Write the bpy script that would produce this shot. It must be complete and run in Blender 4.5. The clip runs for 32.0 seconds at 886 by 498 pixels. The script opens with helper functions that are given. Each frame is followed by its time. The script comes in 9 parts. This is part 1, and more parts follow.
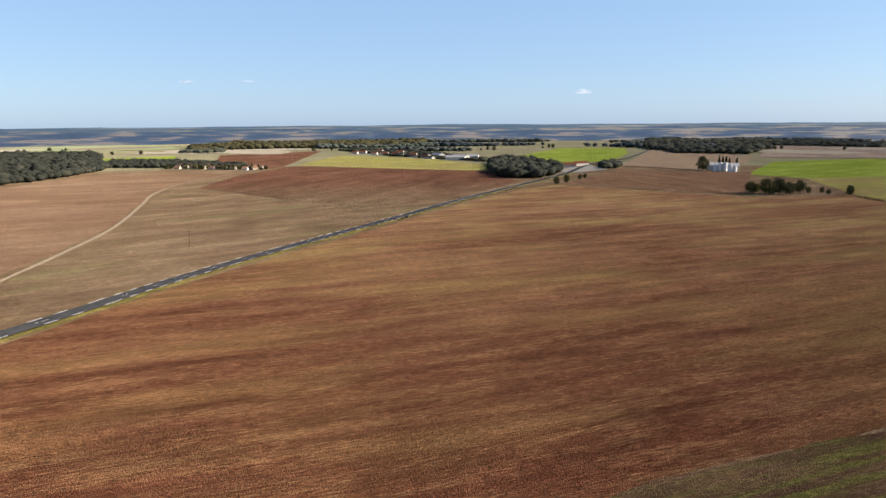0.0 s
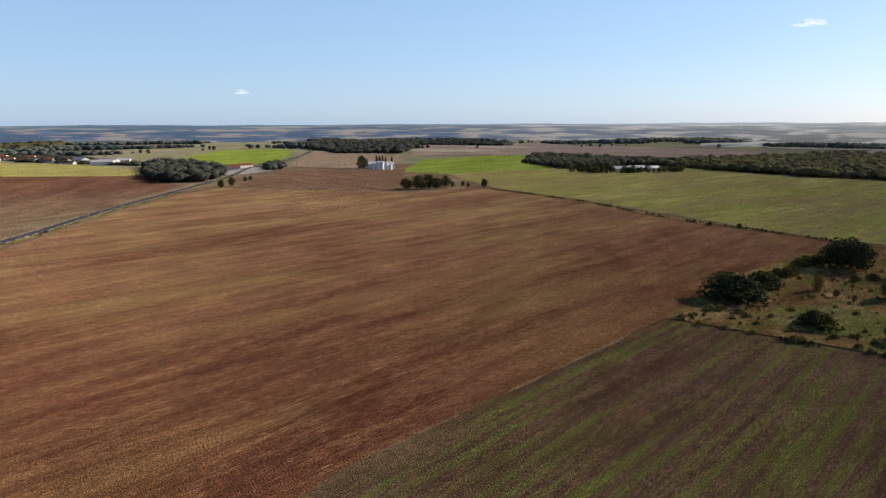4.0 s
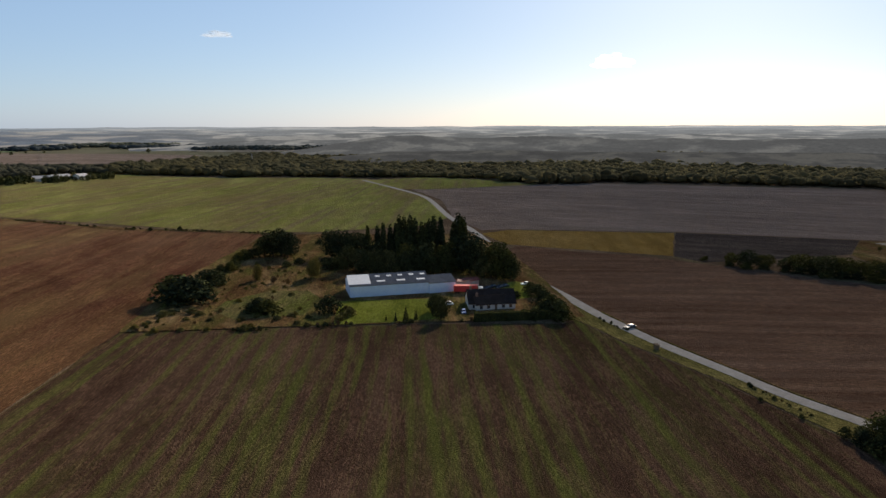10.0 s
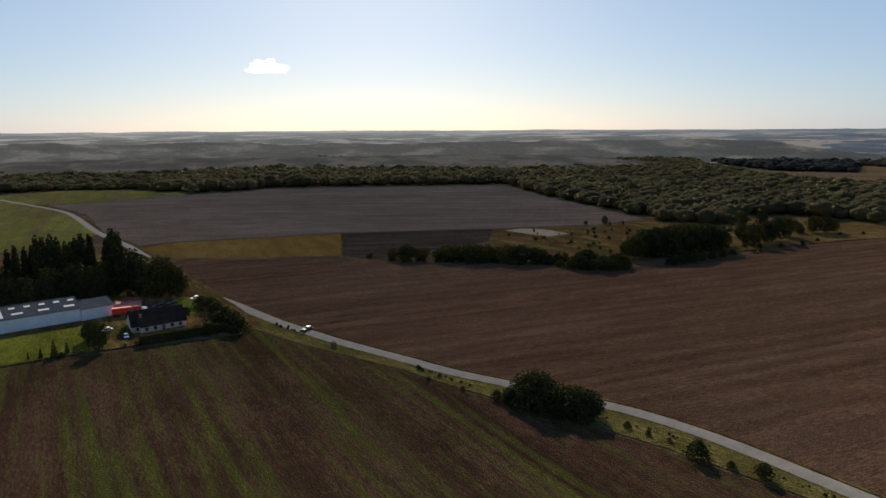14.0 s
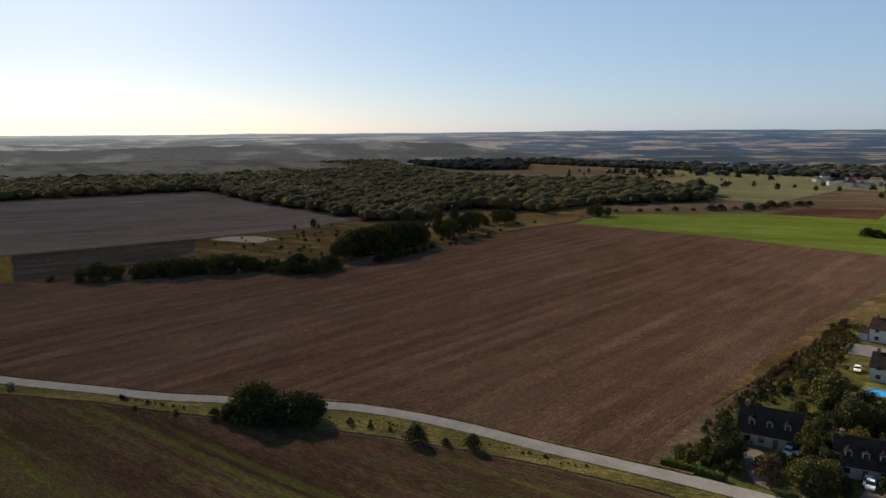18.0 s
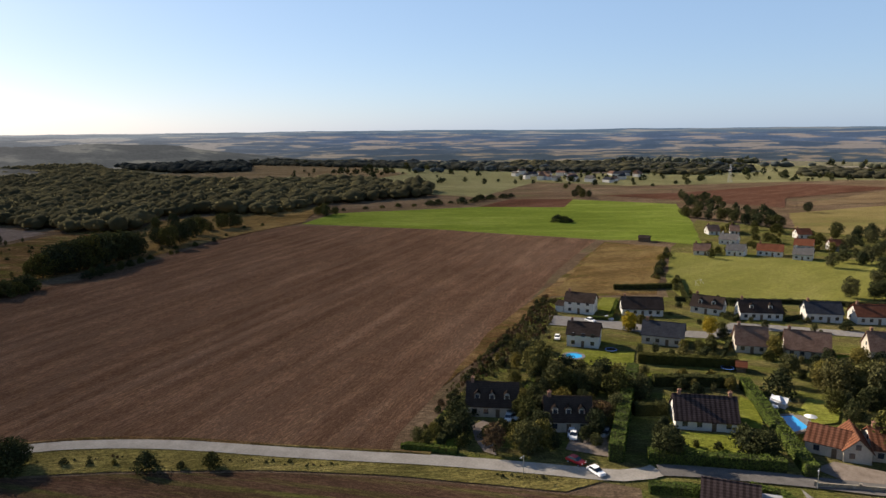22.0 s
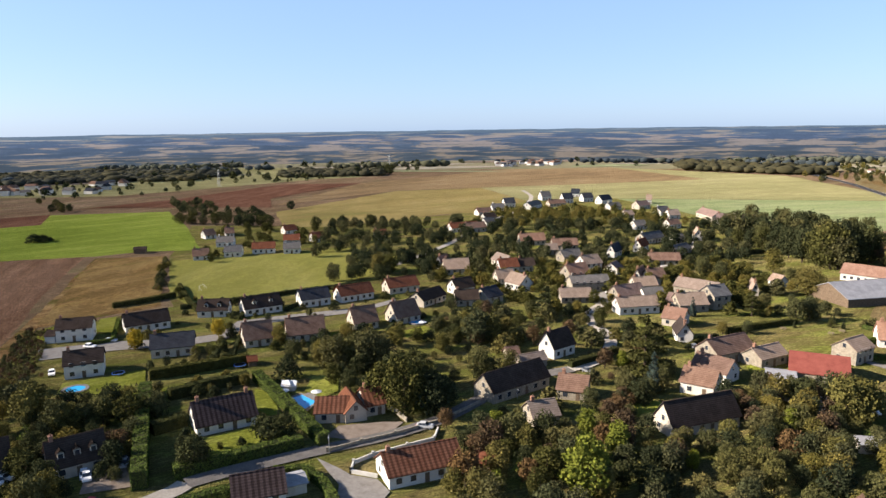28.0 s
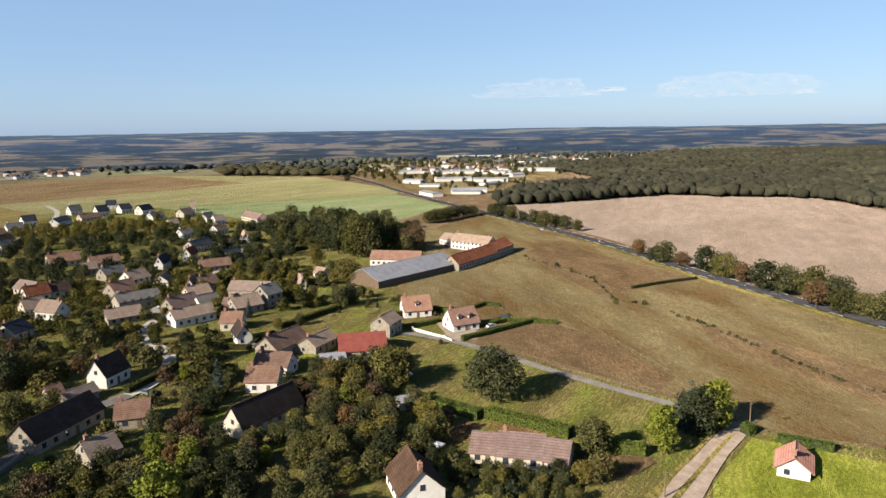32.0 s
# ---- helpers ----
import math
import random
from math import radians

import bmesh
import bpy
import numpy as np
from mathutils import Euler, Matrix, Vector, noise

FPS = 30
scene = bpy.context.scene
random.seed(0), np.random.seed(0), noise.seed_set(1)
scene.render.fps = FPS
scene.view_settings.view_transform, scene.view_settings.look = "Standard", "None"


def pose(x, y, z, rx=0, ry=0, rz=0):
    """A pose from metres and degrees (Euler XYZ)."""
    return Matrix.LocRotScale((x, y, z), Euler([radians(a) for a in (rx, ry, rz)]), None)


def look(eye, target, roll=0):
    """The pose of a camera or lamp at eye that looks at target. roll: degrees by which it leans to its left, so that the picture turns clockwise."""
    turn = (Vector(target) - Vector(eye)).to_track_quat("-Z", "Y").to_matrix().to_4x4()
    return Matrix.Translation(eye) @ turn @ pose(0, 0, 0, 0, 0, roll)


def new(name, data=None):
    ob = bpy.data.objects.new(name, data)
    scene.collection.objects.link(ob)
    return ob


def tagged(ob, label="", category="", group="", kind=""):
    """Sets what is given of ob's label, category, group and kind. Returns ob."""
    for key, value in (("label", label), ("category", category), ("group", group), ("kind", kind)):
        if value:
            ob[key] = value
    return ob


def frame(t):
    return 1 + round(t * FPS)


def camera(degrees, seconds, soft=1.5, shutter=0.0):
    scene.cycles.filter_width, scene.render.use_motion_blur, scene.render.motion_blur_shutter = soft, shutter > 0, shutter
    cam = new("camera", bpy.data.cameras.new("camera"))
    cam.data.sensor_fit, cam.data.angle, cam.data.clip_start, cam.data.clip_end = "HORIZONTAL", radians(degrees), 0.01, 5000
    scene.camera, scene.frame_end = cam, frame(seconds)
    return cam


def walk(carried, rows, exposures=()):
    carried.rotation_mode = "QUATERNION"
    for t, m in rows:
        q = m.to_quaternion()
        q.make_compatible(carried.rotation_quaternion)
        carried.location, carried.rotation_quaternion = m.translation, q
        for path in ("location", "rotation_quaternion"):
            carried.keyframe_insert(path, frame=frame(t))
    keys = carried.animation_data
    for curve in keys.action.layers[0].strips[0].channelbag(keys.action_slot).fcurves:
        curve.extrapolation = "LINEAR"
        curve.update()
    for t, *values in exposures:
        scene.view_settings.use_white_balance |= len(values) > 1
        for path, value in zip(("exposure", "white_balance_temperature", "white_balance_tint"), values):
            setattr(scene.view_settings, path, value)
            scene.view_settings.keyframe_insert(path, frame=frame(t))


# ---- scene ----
EYE = 70.0
cam = camera(65.2, 32.0)
ROWS = [  # seconds, heading, pitch, roll in degrees; the drone hovers and turns
    (0, 87.29, -10.31, -0.44),
    (0.5, 83.98, -10.32, -0.46),
    (1, 80.67, -10.31, -0.48),
    (1.5, 77.33, -10.31, -0.50),
    (2, 73.74, -10.30, -0.48),
    (2.5, 70.39, -10.31, -0.44),
    (3, 67.00, -10.32, -0.38),
    (3.5, 63.74, -10.34, -0.31),
    (5.5, 48.42, -10.43, -0.09),
    (6, 44.61, -10.44, -0.06),
    (6.5, 41.01, -10.44, -0.05),
    (7, 37.18, -10.43, -0.07),
    (7.5, 33.50, -10.41, -0.10),
    (8, 29.70, -10.38, -0.12),
    (8.5, 26.15, -10.33, -0.14),
    (9, 22.68, -10.28, -0.16),
    (9.5, 19.29, -10.22, -0.18),
    (10, 15.82, -10.17, -0.18),
    (10.5, 12.45, -10.11, -0.18),
    (11, 8.91, -10.06, -0.18),
    (11.5, 5.41, -10.02, -0.20),
    (12, 1.85, -9.98, -0.23),
    (12.5, -1.58, -9.95, -0.26),
    (13, -5.02, -9.92, -0.28),
    (13.5, -8.10, -9.89, -0.30),
    (14, -11.34, -9.85, -0.33),
    (14.5, -14.41, -9.82, -0.35),
    (15, -17.57, -9.78, -0.37),
    (15.5, -20.62, -9.76, -0.39),
    (17.5, -32.35, -9.70, -0.49),
    (18, -35.26, -9.70, -0.51),
    (18.5, -37.93, -9.71, -0.53),
    (19, -40.70, -9.72, -0.54),
    (19.5, -43.59, -9.74, -0.56),
    (20, -46.37, -9.77, -0.57),
    (20.5, -49.20, -9.79, -0.57),
    (21, -51.99, -9.82, -0.58),
    (21.5, -54.82, -9.84, -0.58),
    (22, -57.60, -9.87, -0.58),
    (22.5, -60.59, -9.89, -0.59),
    (23, -63.54, -9.92, -0.61),
    (23.5, -66.50, -9.94, -0.64),
    (24, -69.41, -9.95, -0.68),
    (24.5, -72.58, -9.95, -0.71),
    (26.5, -86.69, -9.92, -0.82),
    (27, -90.16, -9.91, -0.83),
    (27.5, -94.06, -9.89, -0.81),
    (28, -97.93, -9.87, -0.79),
    (28.5, -102.00, -9.86, -0.79),
    (29, -105.99, -9.85, -0.79),
    (29.5, -110.37, -9.86, -0.77),
    (30, -114.97, -9.88, -0.76),
    (30.5, -120.04, -9.90, -0.76),
    (31, -124.79, -9.91, -0.80),
    (31.5, -129.74, -9.93, -0.83),
    (32, -134.45, -9.94, -0.85),
]
EXPOSURES = [(t, e, 6350 + warm, tint) for t, e, warm, tint in ((0, 1.4, 150, 10), (4, 1.34, 150, 10), (6, 1.21, 200, 10), (9, 1.06, 300, 10), (12, 0.93, 400, 10), (13, 0.92, 400, 10), (14, 0.8, 400, 10), (16, 0.8, 400, 10), (19, 1.0, 400, 10), (21, 1.16, 400, 11), (23, 1.35, 300, 12), (28, 1.6, 60, 13), (30, 1.45, 60, 11), (32, 1.24, 80, 10))]
walk(cam, [(t, pose(0, 0, EYE, 90 + pitch, 0, heading - 90) @ pose(0, 0, 0, 0, 0, roll)) for t, heading, pitch, roll in ROWS], EXPOSURES)

# ---- sky and sun ----
SUN_AZIMUTH, SUN_HEIGHT = -6.0, 27.0
world = bpy.data.worlds.new("sky")
world.use_nodes = True
scene.world = world
sky = world.node_tree.nodes.new("ShaderNodeTexSky")
sky.sky_type, sky.sun_disc = "NISHITA", False
sky.sun_elevation, sky.sun_rotation = radians(SUN_HEIGHT), radians(90 - SUN_AZIMUTH)
sky.altitude, sky.air_density, sky.dust_density, sky.ozone_density = 1500, 1.0, 2.0, 2.0
background = world.node_tree.nodes["Background"]
background.inputs["Strength"].default_value = 0.05
clean = world.node_tree.nodes.new("ShaderNodeMix")  # clear blue autumn air
clean.data_type, clean.blend_type = "RGBA", "MIX"
clean.inputs[0].default_value = 0.5
direction = world.node_tree.nodes.new("ShaderNodeTexCoord")
height_of = world.node_tree.nodes.new("ShaderNodeSeparateXYZ")
world.node_tree.links.new(direction.outputs["Generated"], height_of.inputs[0])
deepening = world.node_tree.nodes.new("ShaderNodeValToRGB")  # deeper blue overhead
deepening.color_ramp.elements[0].position, deepening.color_ramp.elements[0].color = 0.22, (3.5, 5.5, 8.6, 1)
deepening.color_ramp.elements[1].position, deepening.color_ramp.elements[1].color = 0.7, (0.5, 1.2, 2.8, 1)
world.node_tree.links.new(height_of.outputs["Z"], deepening.inputs["Fac"])
world.node_tree.links.new(deepening.outputs["Color"], clean.inputs[7])
world.node_tree.links.new(sky.outputs["Color"], clean.inputs[6])
world.node_tree.links.new(clean.outputs[2], background.inputs["Color"])
sun = new("sun", bpy.data.lights.new("sun", "SUN"))
sun.data.energy, sun.data.angle, sun.data.color = 5.0, radians(0.53), (1.0, 0.885, 0.73)
sun.matrix_world = look((0, 0, 300), (-math.cos(radians(SUN_AZIMUTH)), -math.sin(radians(SUN_AZIMUTH)), 300 - math.tan(radians(SUN_HEIGHT))))

# ---- materials ----
def node_material(name, roughness=0.9, metal=0.0):
    m = bpy.data.materials.new(name)
    m.use_nodes = True
    b = m.node_tree.nodes["Principled BSDF"]
    b.inputs["Roughness"].default_value, b.inputs["Metallic"].default_value = roughness, metal
    b.inputs["Specular IOR Level"].default_value = 0.0 if roughness > 0.72 else 0.3
    b.inputs["Diffuse Roughness"].default_value = 0.8 if roughness > 0.7 else 0.0
    return m, m.node_tree.nodes, m.node_tree.links, b


def ramp(nodes, links, source, stops):
    r = nodes.new("ShaderNodeValToRGB")
    while len(r.color_ramp.elements) < len(stops):
        r.color_ramp.elements.new(0.5)
    for e, (at, c) in zip(r.color_ramp.elements, stops):
        e.position, e.color = at, (*c, 1) if len(c) == 3 else c
    links.new(source, r.inputs["Fac"])
    return r.outputs["Color"]


def noise_at(nodes, links, vector, scale, detail=4, rough=0.6, distortion=0.0):
    n = nodes.new("ShaderNodeTexNoise")
    n.inputs["Scale"].default_value, n.inputs["Detail"].default_value = scale, detail
    n.inputs["Roughness"].default_value, n.inputs["Distortion"].default_value = rough, distortion
    if vector is not None:
        links.new(vector, n.inputs["Vector"])
    return n.outputs["Fac"]


def blend(nodes, links, kind, fac, a, b):
    n = nodes.new("ShaderNodeMix")
    n.data_type, n.blend_type = "RGBA", kind
    for socket, value in ((n.inputs[0], fac), (n.inputs[6], a), (n.inputs[7], b)):
        if isinstance(value, (int, float)):
            socket.default_value = value
        elif isinstance(value, tuple):
            socket.default_value = (*value, 1)
        else:
            links.new(value, socket)
    return n.outputs[2]


def mapped(nodes, links, angle, stretch=(1, 1, 1), socket="Object"):
    tc = nodes.new("ShaderNodeTexCoord")
    mp = nodes.new("ShaderNodeMapping")
    mp.vector_type = "TEXTURE"
    mp.inputs["Rotation"].default_value = (0, 0, radians(angle))
    mp.inputs["Scale"].default_value = stretch
    links.new(tc.outputs[socket], mp.inputs["Vector"])
    return mp.outputs["Vector"]


def bump(nodes, links, b, height, strength=0.4, distance=0.1):
    n = nodes.new("ShaderNodeBump")
    n.inputs["Strength"].default_value, n.inputs["Distance"].default_value = strength, distance
    links.new(height, n.inputs["Height"])
    links.new(n.outputs["Normal"], b.inputs["Normal"])


def field_material(name, low, mid, high, angle=0.0, rows=3.0, patch=60.0, streak=0.55, grain=0.5, tint=None, tint_cover=0.6, tint_patch=0.6, straw=None, straw_cover=0.64, worn=None, drill=None):
    """Worked land: streaks of drilling along angle, large patches, fine clods."""
    low, mid, high = (tuple(v * 0.64 for v in c) for c in (low, mid, high))
    m, nodes, links, b = node_material(name, 0.95)
    long_lines = noise_at(nodes, links, mapped(nodes, links, angle, (130, rows, 1)), 1.0, 4, 0.6)
    short_lines = noise_at(nodes, links, mapped(nodes, links, angle, (16, rows * 0.6, 1)), 1.0, 5, 0.72)
    lines = blend(nodes, links, "MIX", 0.62, long_lines, short_lines)
    broad = noise_at(nodes, links, mapped(nodes, links, angle, (160, rows * 6, 1)), 1.0, 3, 0.5)
    patches = noise_at(nodes, links, mapped(nodes, links, angle + 20, (patch * 1.8, patch, 1)), 1.0, 5, 0.55, 0.6)
    clods = noise_at(nodes, links, mapped(nodes, links, 0, (0.55, 0.55, 1)), 1.0, 3, 0.8)
    middle = noise_at(nodes, links, mapped(nodes, links, 0, (4, 4, 1)), 1.0, 4, 0.7)
    a = blend(nodes, links, "MIX", streak, patches, lines)
    a = blend(nodes, links, "MIX", 0.35, a, broad)
    a = blend(nodes, links, "MIX", 0.22, a, middle)
    col = ramp(nodes, links, a, [(0.41, low), (0.5, mid), (0.59, high)])
    if tint:
        cover = ramp(nodes, links, blend(nodes, links, "MIX", tint_patch, lines, noise_at(nodes, links, mapped(nodes, links, angle, (patch * 2, patch * 0.6, 1)), 1.0, 6, 0.6)),
                     [(tint_cover - 0.08, (0, 0, 0)), (tint_cover + 0.08, (1, 1, 1))])
        col = blend(nodes, links, "MIX", cover, col, tuple(v * 0.68 for v in tint))
    if worn:  # one end of the field is paler: from a line at a heading, over a length
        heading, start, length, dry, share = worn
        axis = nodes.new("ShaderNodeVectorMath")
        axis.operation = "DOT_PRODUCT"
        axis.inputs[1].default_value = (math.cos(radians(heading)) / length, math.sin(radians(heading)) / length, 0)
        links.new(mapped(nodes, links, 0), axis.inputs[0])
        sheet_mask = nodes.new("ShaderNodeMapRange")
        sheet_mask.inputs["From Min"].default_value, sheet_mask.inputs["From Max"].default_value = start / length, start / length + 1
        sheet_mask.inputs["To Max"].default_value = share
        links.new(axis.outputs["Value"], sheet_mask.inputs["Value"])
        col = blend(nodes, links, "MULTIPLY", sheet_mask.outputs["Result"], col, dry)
    if straw:
        rows_of_straw = noise_at(nodes, links, mapped(nodes, links, angle, (7, 0.45, 1)), 1.0, 3, 0.6)
        where = noise_at(nodes, links, mapped(nodes, links, angle, (40, 7, 1)), 1.0, 3, 0.5)
        mask = ramp(nodes, links, blend(nodes, links, "MIX", 0.4, rows_of_straw, where), [(straw_cover - 0.07, (0, 0, 0)), (straw_cover + 0.07, (1, 1, 1))])
        col = blend(nodes, links, "MIX", mask, col, straw)
    if drill:  # drill rows at a spacing, broken into lengths
        spacing, row_colour, row_cover, row_length = drill
        across = nodes.new("ShaderNodeSeparateXYZ")
        links.new(mapped(nodes, links, angle), across.inputs[0])
        wander = noise_at(nodes, links, mapped(nodes, links, angle, (90, 14, 1)), 1.0, 2, 0.5)
        phase = nodes.new("ShaderNodeMath")
        phase.operation = "MULTIPLY_ADD"
        phase.inputs[1].default_value = 2 * math.pi / spacing
        links.new(across.outputs["Y"], phase.inputs[0])
        turn_by = nodes.new("ShaderNodeMath")
        turn_by.operation = "MULTIPLY"
        turn_by.inputs[1].default_value = 9.0
        links.new(wander, turn_by.inputs[0])
        links.new(turn_by.outputs[0], phase.inputs[2])
        wave = nodes.new("ShaderNodeMath")
        wave.operation = "SINE"
        links.new(phase.outputs[0], wave.inputs[0])
        upward = nodes.new("ShaderNodeMapRange")
        upward.inputs["From Min"].default_value = -1.0
        links.new(wave.outputs[0], upward.inputs["Value"])
        where = noise_at(nodes, links, mapped(nodes, links, angle, (row_length, row_length * 0.1, 1)), 1.0, 5, 0.62)
        gate = blend(nodes, links, "MIX", 0.86, upward.outputs["Result"], where)
        gate = blend(nodes, links, "MIX", 0.25, gate, short_lines)
        col = blend(nodes, links, "MIX", ramp(nodes, links, gate, [(row_cover - 0.06, (0, 0, 0)), (row_cover + 0.1, (1, 1, 1))]), col, row_colour)
    flecks = noise_at(nodes, links, mapped(nodes, links, angle, (2.6, 0.6, 1)), 1.0, 2, 0.5)
    tufts = noise_at(nodes, links, mapped(nodes, links, angle, (30, 9, 1)), 1.0, 3, 0.6)
    bright = ramp(nodes, links, blend(nodes, links, "MIX", 0.42, flecks, tufts), [(0.49, (1, 1, 1)), (0.57, (1 + grain * 1.3, 1 + grain * 1.25, 1 + grain * 1.15))])
    col = blend(nodes, links, "MULTIPLY", 1.0, col, bright)  # chaff and pale clods along the rows
    grains = ramp(nodes, links, clods, [(0.34, (1 - grain, 1 - grain, 1 - grain)), (0.66, (1 + grain * 0.6,) * 3)])
    col = blend(nodes, links, "MULTIPLY", 1.0, col, grains)
    links.new(col, b.inputs["Base Color"])
    b.inputs["Diffuse Roughness"].default_value = 1.0
    bump(nodes, links, b, clods, 1.0, 0.85)
    return m


def plain_material(name, a, c, scale=1.0, roughness=0.8, grain=0.3, metal=0.0, relief=0.2, socket="Object", random_tone=0.0):
    m, nodes, links, b = node_material(name, roughness, metal)
    v = mapped(nodes, links, 0, (1, 1, 1), socket)
    n1 = noise_at(nodes, links, v, scale, 5, 0.65)
    n2 = noise_at(nodes, links, v, scale * 9, 3, 0.7)
    a, c = tuple(v * 0.8 for v in a), tuple(v * 0.8 for v in c)
    col = ramp(nodes, links, n1, [(0.35, a), (0.65, c)])
    g = ramp(nodes, links, n2, [(0.3, (1 - grain,) * 3), (0.7, (1 + grain * 0.5,) * 3)])
    col = blend(nodes, links, "MULTIPLY", 1.0, col, g)
    if random_tone:
        info = nodes.new("ShaderNodeObjectInfo")
        tone = ramp(nodes, links, info.outputs["Random"], [(0.0, (1 - random_tone,) * 3), (1.0, (1 + random_tone,) * 3)])
        col = blend(nodes, links, "MULTIPLY", 1.0, col, tone)
    links.new(col, b.inputs["Base Color"])
    bump(nodes, links, b, n2, relief, 0.05)
    return m


def leaf_material(name, dark, mid, light, scale=0.8, tone=0.4, through_light=0.07, relief=0.0, gloss=0.0, shine=0.75):
    """Foliage: every leaf clump and every tree a little different."""
    m, nodes, links, b = node_material(name, shine)
    geo, info = nodes.new("ShaderNodeNewGeometry"), nodes.new("ShaderNodeObjectInfo")
    dark, mid, light = (tuple(0.74 * (v * 0.6 + u * 0.4) for v, u in zip(c, mid)) for c in (dark, mid, light))
    col = ramp(nodes, links, geo.outputs["Random Per Island"], [(0.0, dark), (0.55, mid), (1.0, light)])
    t = ramp(nodes, links, info.outputs["Random"], [(0.0, (1 - tone, 1 - tone * 0.8, 1 - tone * 0.3)), (0.5, (1, 1, 1)), (1.0, (1 + tone, 1 + tone * 0.6, 1 - tone * 0.4))])
    col = blend(nodes, links, "MULTIPLY", 1.0, col, t)
    n = noise_at(nodes, links, mapped(nodes, links, 0, (1, 1, 1)), scale, 4, 0.7)
    col = blend(nodes, links, "MULTIPLY", 1.0, col, ramp(nodes, links, n, [(0.3, (0.7,) * 3), (0.7, (1.25,) * 3)]))
    links.new(col, b.inputs["Base Color"])
    b.inputs["Diffuse Roughness"].default_value = 0.3 if relief else 0.0
    b.inputs["Sheen Weight"].default_value, b.inputs["Sheen Roughness"].default_value = gloss, 0.5
    if relief:
        bump(nodes, links, b, noise_at(nodes, links, mapped(nodes, links, 0, (2.5, 2.5, 2.5)), 1.0, 5, 0.75), relief, 1.2)
    thin = nodes.new("ShaderNodeBsdfTranslucent")
    links.new(col, thin.inputs["Color"])
    mix = nodes.new("ShaderNodeMixShader")
    mix.inputs["Fac"].default_value = through_light
    out = nodes["Material Output"]
    links.new(b.outputs[0], mix.inputs[1])
    links.new(thin.outputs[0], mix.inputs[2])
    links.new(mix.outputs[0], out.inputs["Surface"])
    return m


LEAF = leaf_material("broad_leaves", (0.032, 0.037, 0.015), (0.112, 0.109, 0.041), (0.19, 0.178, 0.064))
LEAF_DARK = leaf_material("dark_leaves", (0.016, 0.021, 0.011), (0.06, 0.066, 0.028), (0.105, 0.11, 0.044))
LEAF_OLIVE = leaf_material("olive_leaves", (0.043, 0.041, 0.018), (0.13, 0.119, 0.045), (0.195, 0.174, 0.066))
LEAF_YELLOW = leaf_material("yellow_leaves", (0.22, 0.165, 0.02), (0.44, 0.32, 0.035), (0.58, 0.42, 0.06), tone=0.15)
LEAF_LIME = leaf_material("lime_leaves", (0.09, 0.11, 0.02), (0.17, 0.19, 0.03), (0.27, 0.27, 0.05), tone=0.15)
LEAF_RUST = leaf_material("rust_leaves", (0.07, 0.046, 0.027), (0.13, 0.085, 0.046), (0.19, 0.128, 0.066), tone=0.25)
LEAF_BLUE = leaf_material("blue_needles", (0.03, 0.045, 0.04), (0.06, 0.085, 0.075), (0.11, 0.14, 0.12), tone=0.15)
LEAF_HEDGE = leaf_material("hedge_leaves", (0.055, 0.08, 0.018), (0.105, 0.14, 0.032), (0.165, 0.2, 0.046), tone=0.2)
WOODS = leaf_material("wood_canopy", (0.063, 0.068, 0.052), (0.095, 0.098, 0.074), (0.145, 0.14, 0.098), scale=0.012, through_light=0.5, relief=0.7, gloss=0.02, shine=0.73)
# WOODS again but paler and bluer: haze put into the far foliage colour
WOODS_HAZED = leaf_material("hazed_wood_canopy", (0.085, 0.1, 0.095), (0.105, 0.122, 0.114), (0.125, 0.142, 0.128), scale=0.006, through_light=0.35, relief=0.5, gloss=0.03, shine=0.8)
BARK = plain_material("bark", (0.06, 0.045, 0.032), (0.14, 0.11, 0.08), 3.0, 0.95, 0.5)

# ---- ground ----
def link_mesh(name, verts, faces, material, parent=None, label="", smooth=False):
    me = bpy.data.meshes.new(name)
    me.from_pydata([tuple(v) for v in verts], [], [tuple(q) for q in faces])
    me.materials.append(material)
    if smooth:
        me.polygons.foreach_set("use_smooth", [True] * len(me.polygons))
    ob = new(name, me)
    if parent:
        ob.parent = parent
    if label:
        ob["label"] = label
    return ob


def part(name, bm, material, parent=None, label=""):
    me = bpy.data.meshes.new(name)
    bm.to_mesh(me)
    bm.free()
    for m in (material if isinstance(material, (list, tuple)) else [material]):
        me.materials.append(m)
    ob = new(name, me)
    if parent:
        ob.parent = parent
    if label:
        ob["label"] = label
    return ob


layer = [0]


def lift(points):
    """Each patch of land lies a little over the one below it, more so far off."""
    layer[0] += 1
    far = max(math.hypot(x, y) for x, y in points)
    return 0.02 + 0.004 * layer[0] + (0.25 if far > 900 else 0.0) + (0.6 if far > 1800 else 0.0)


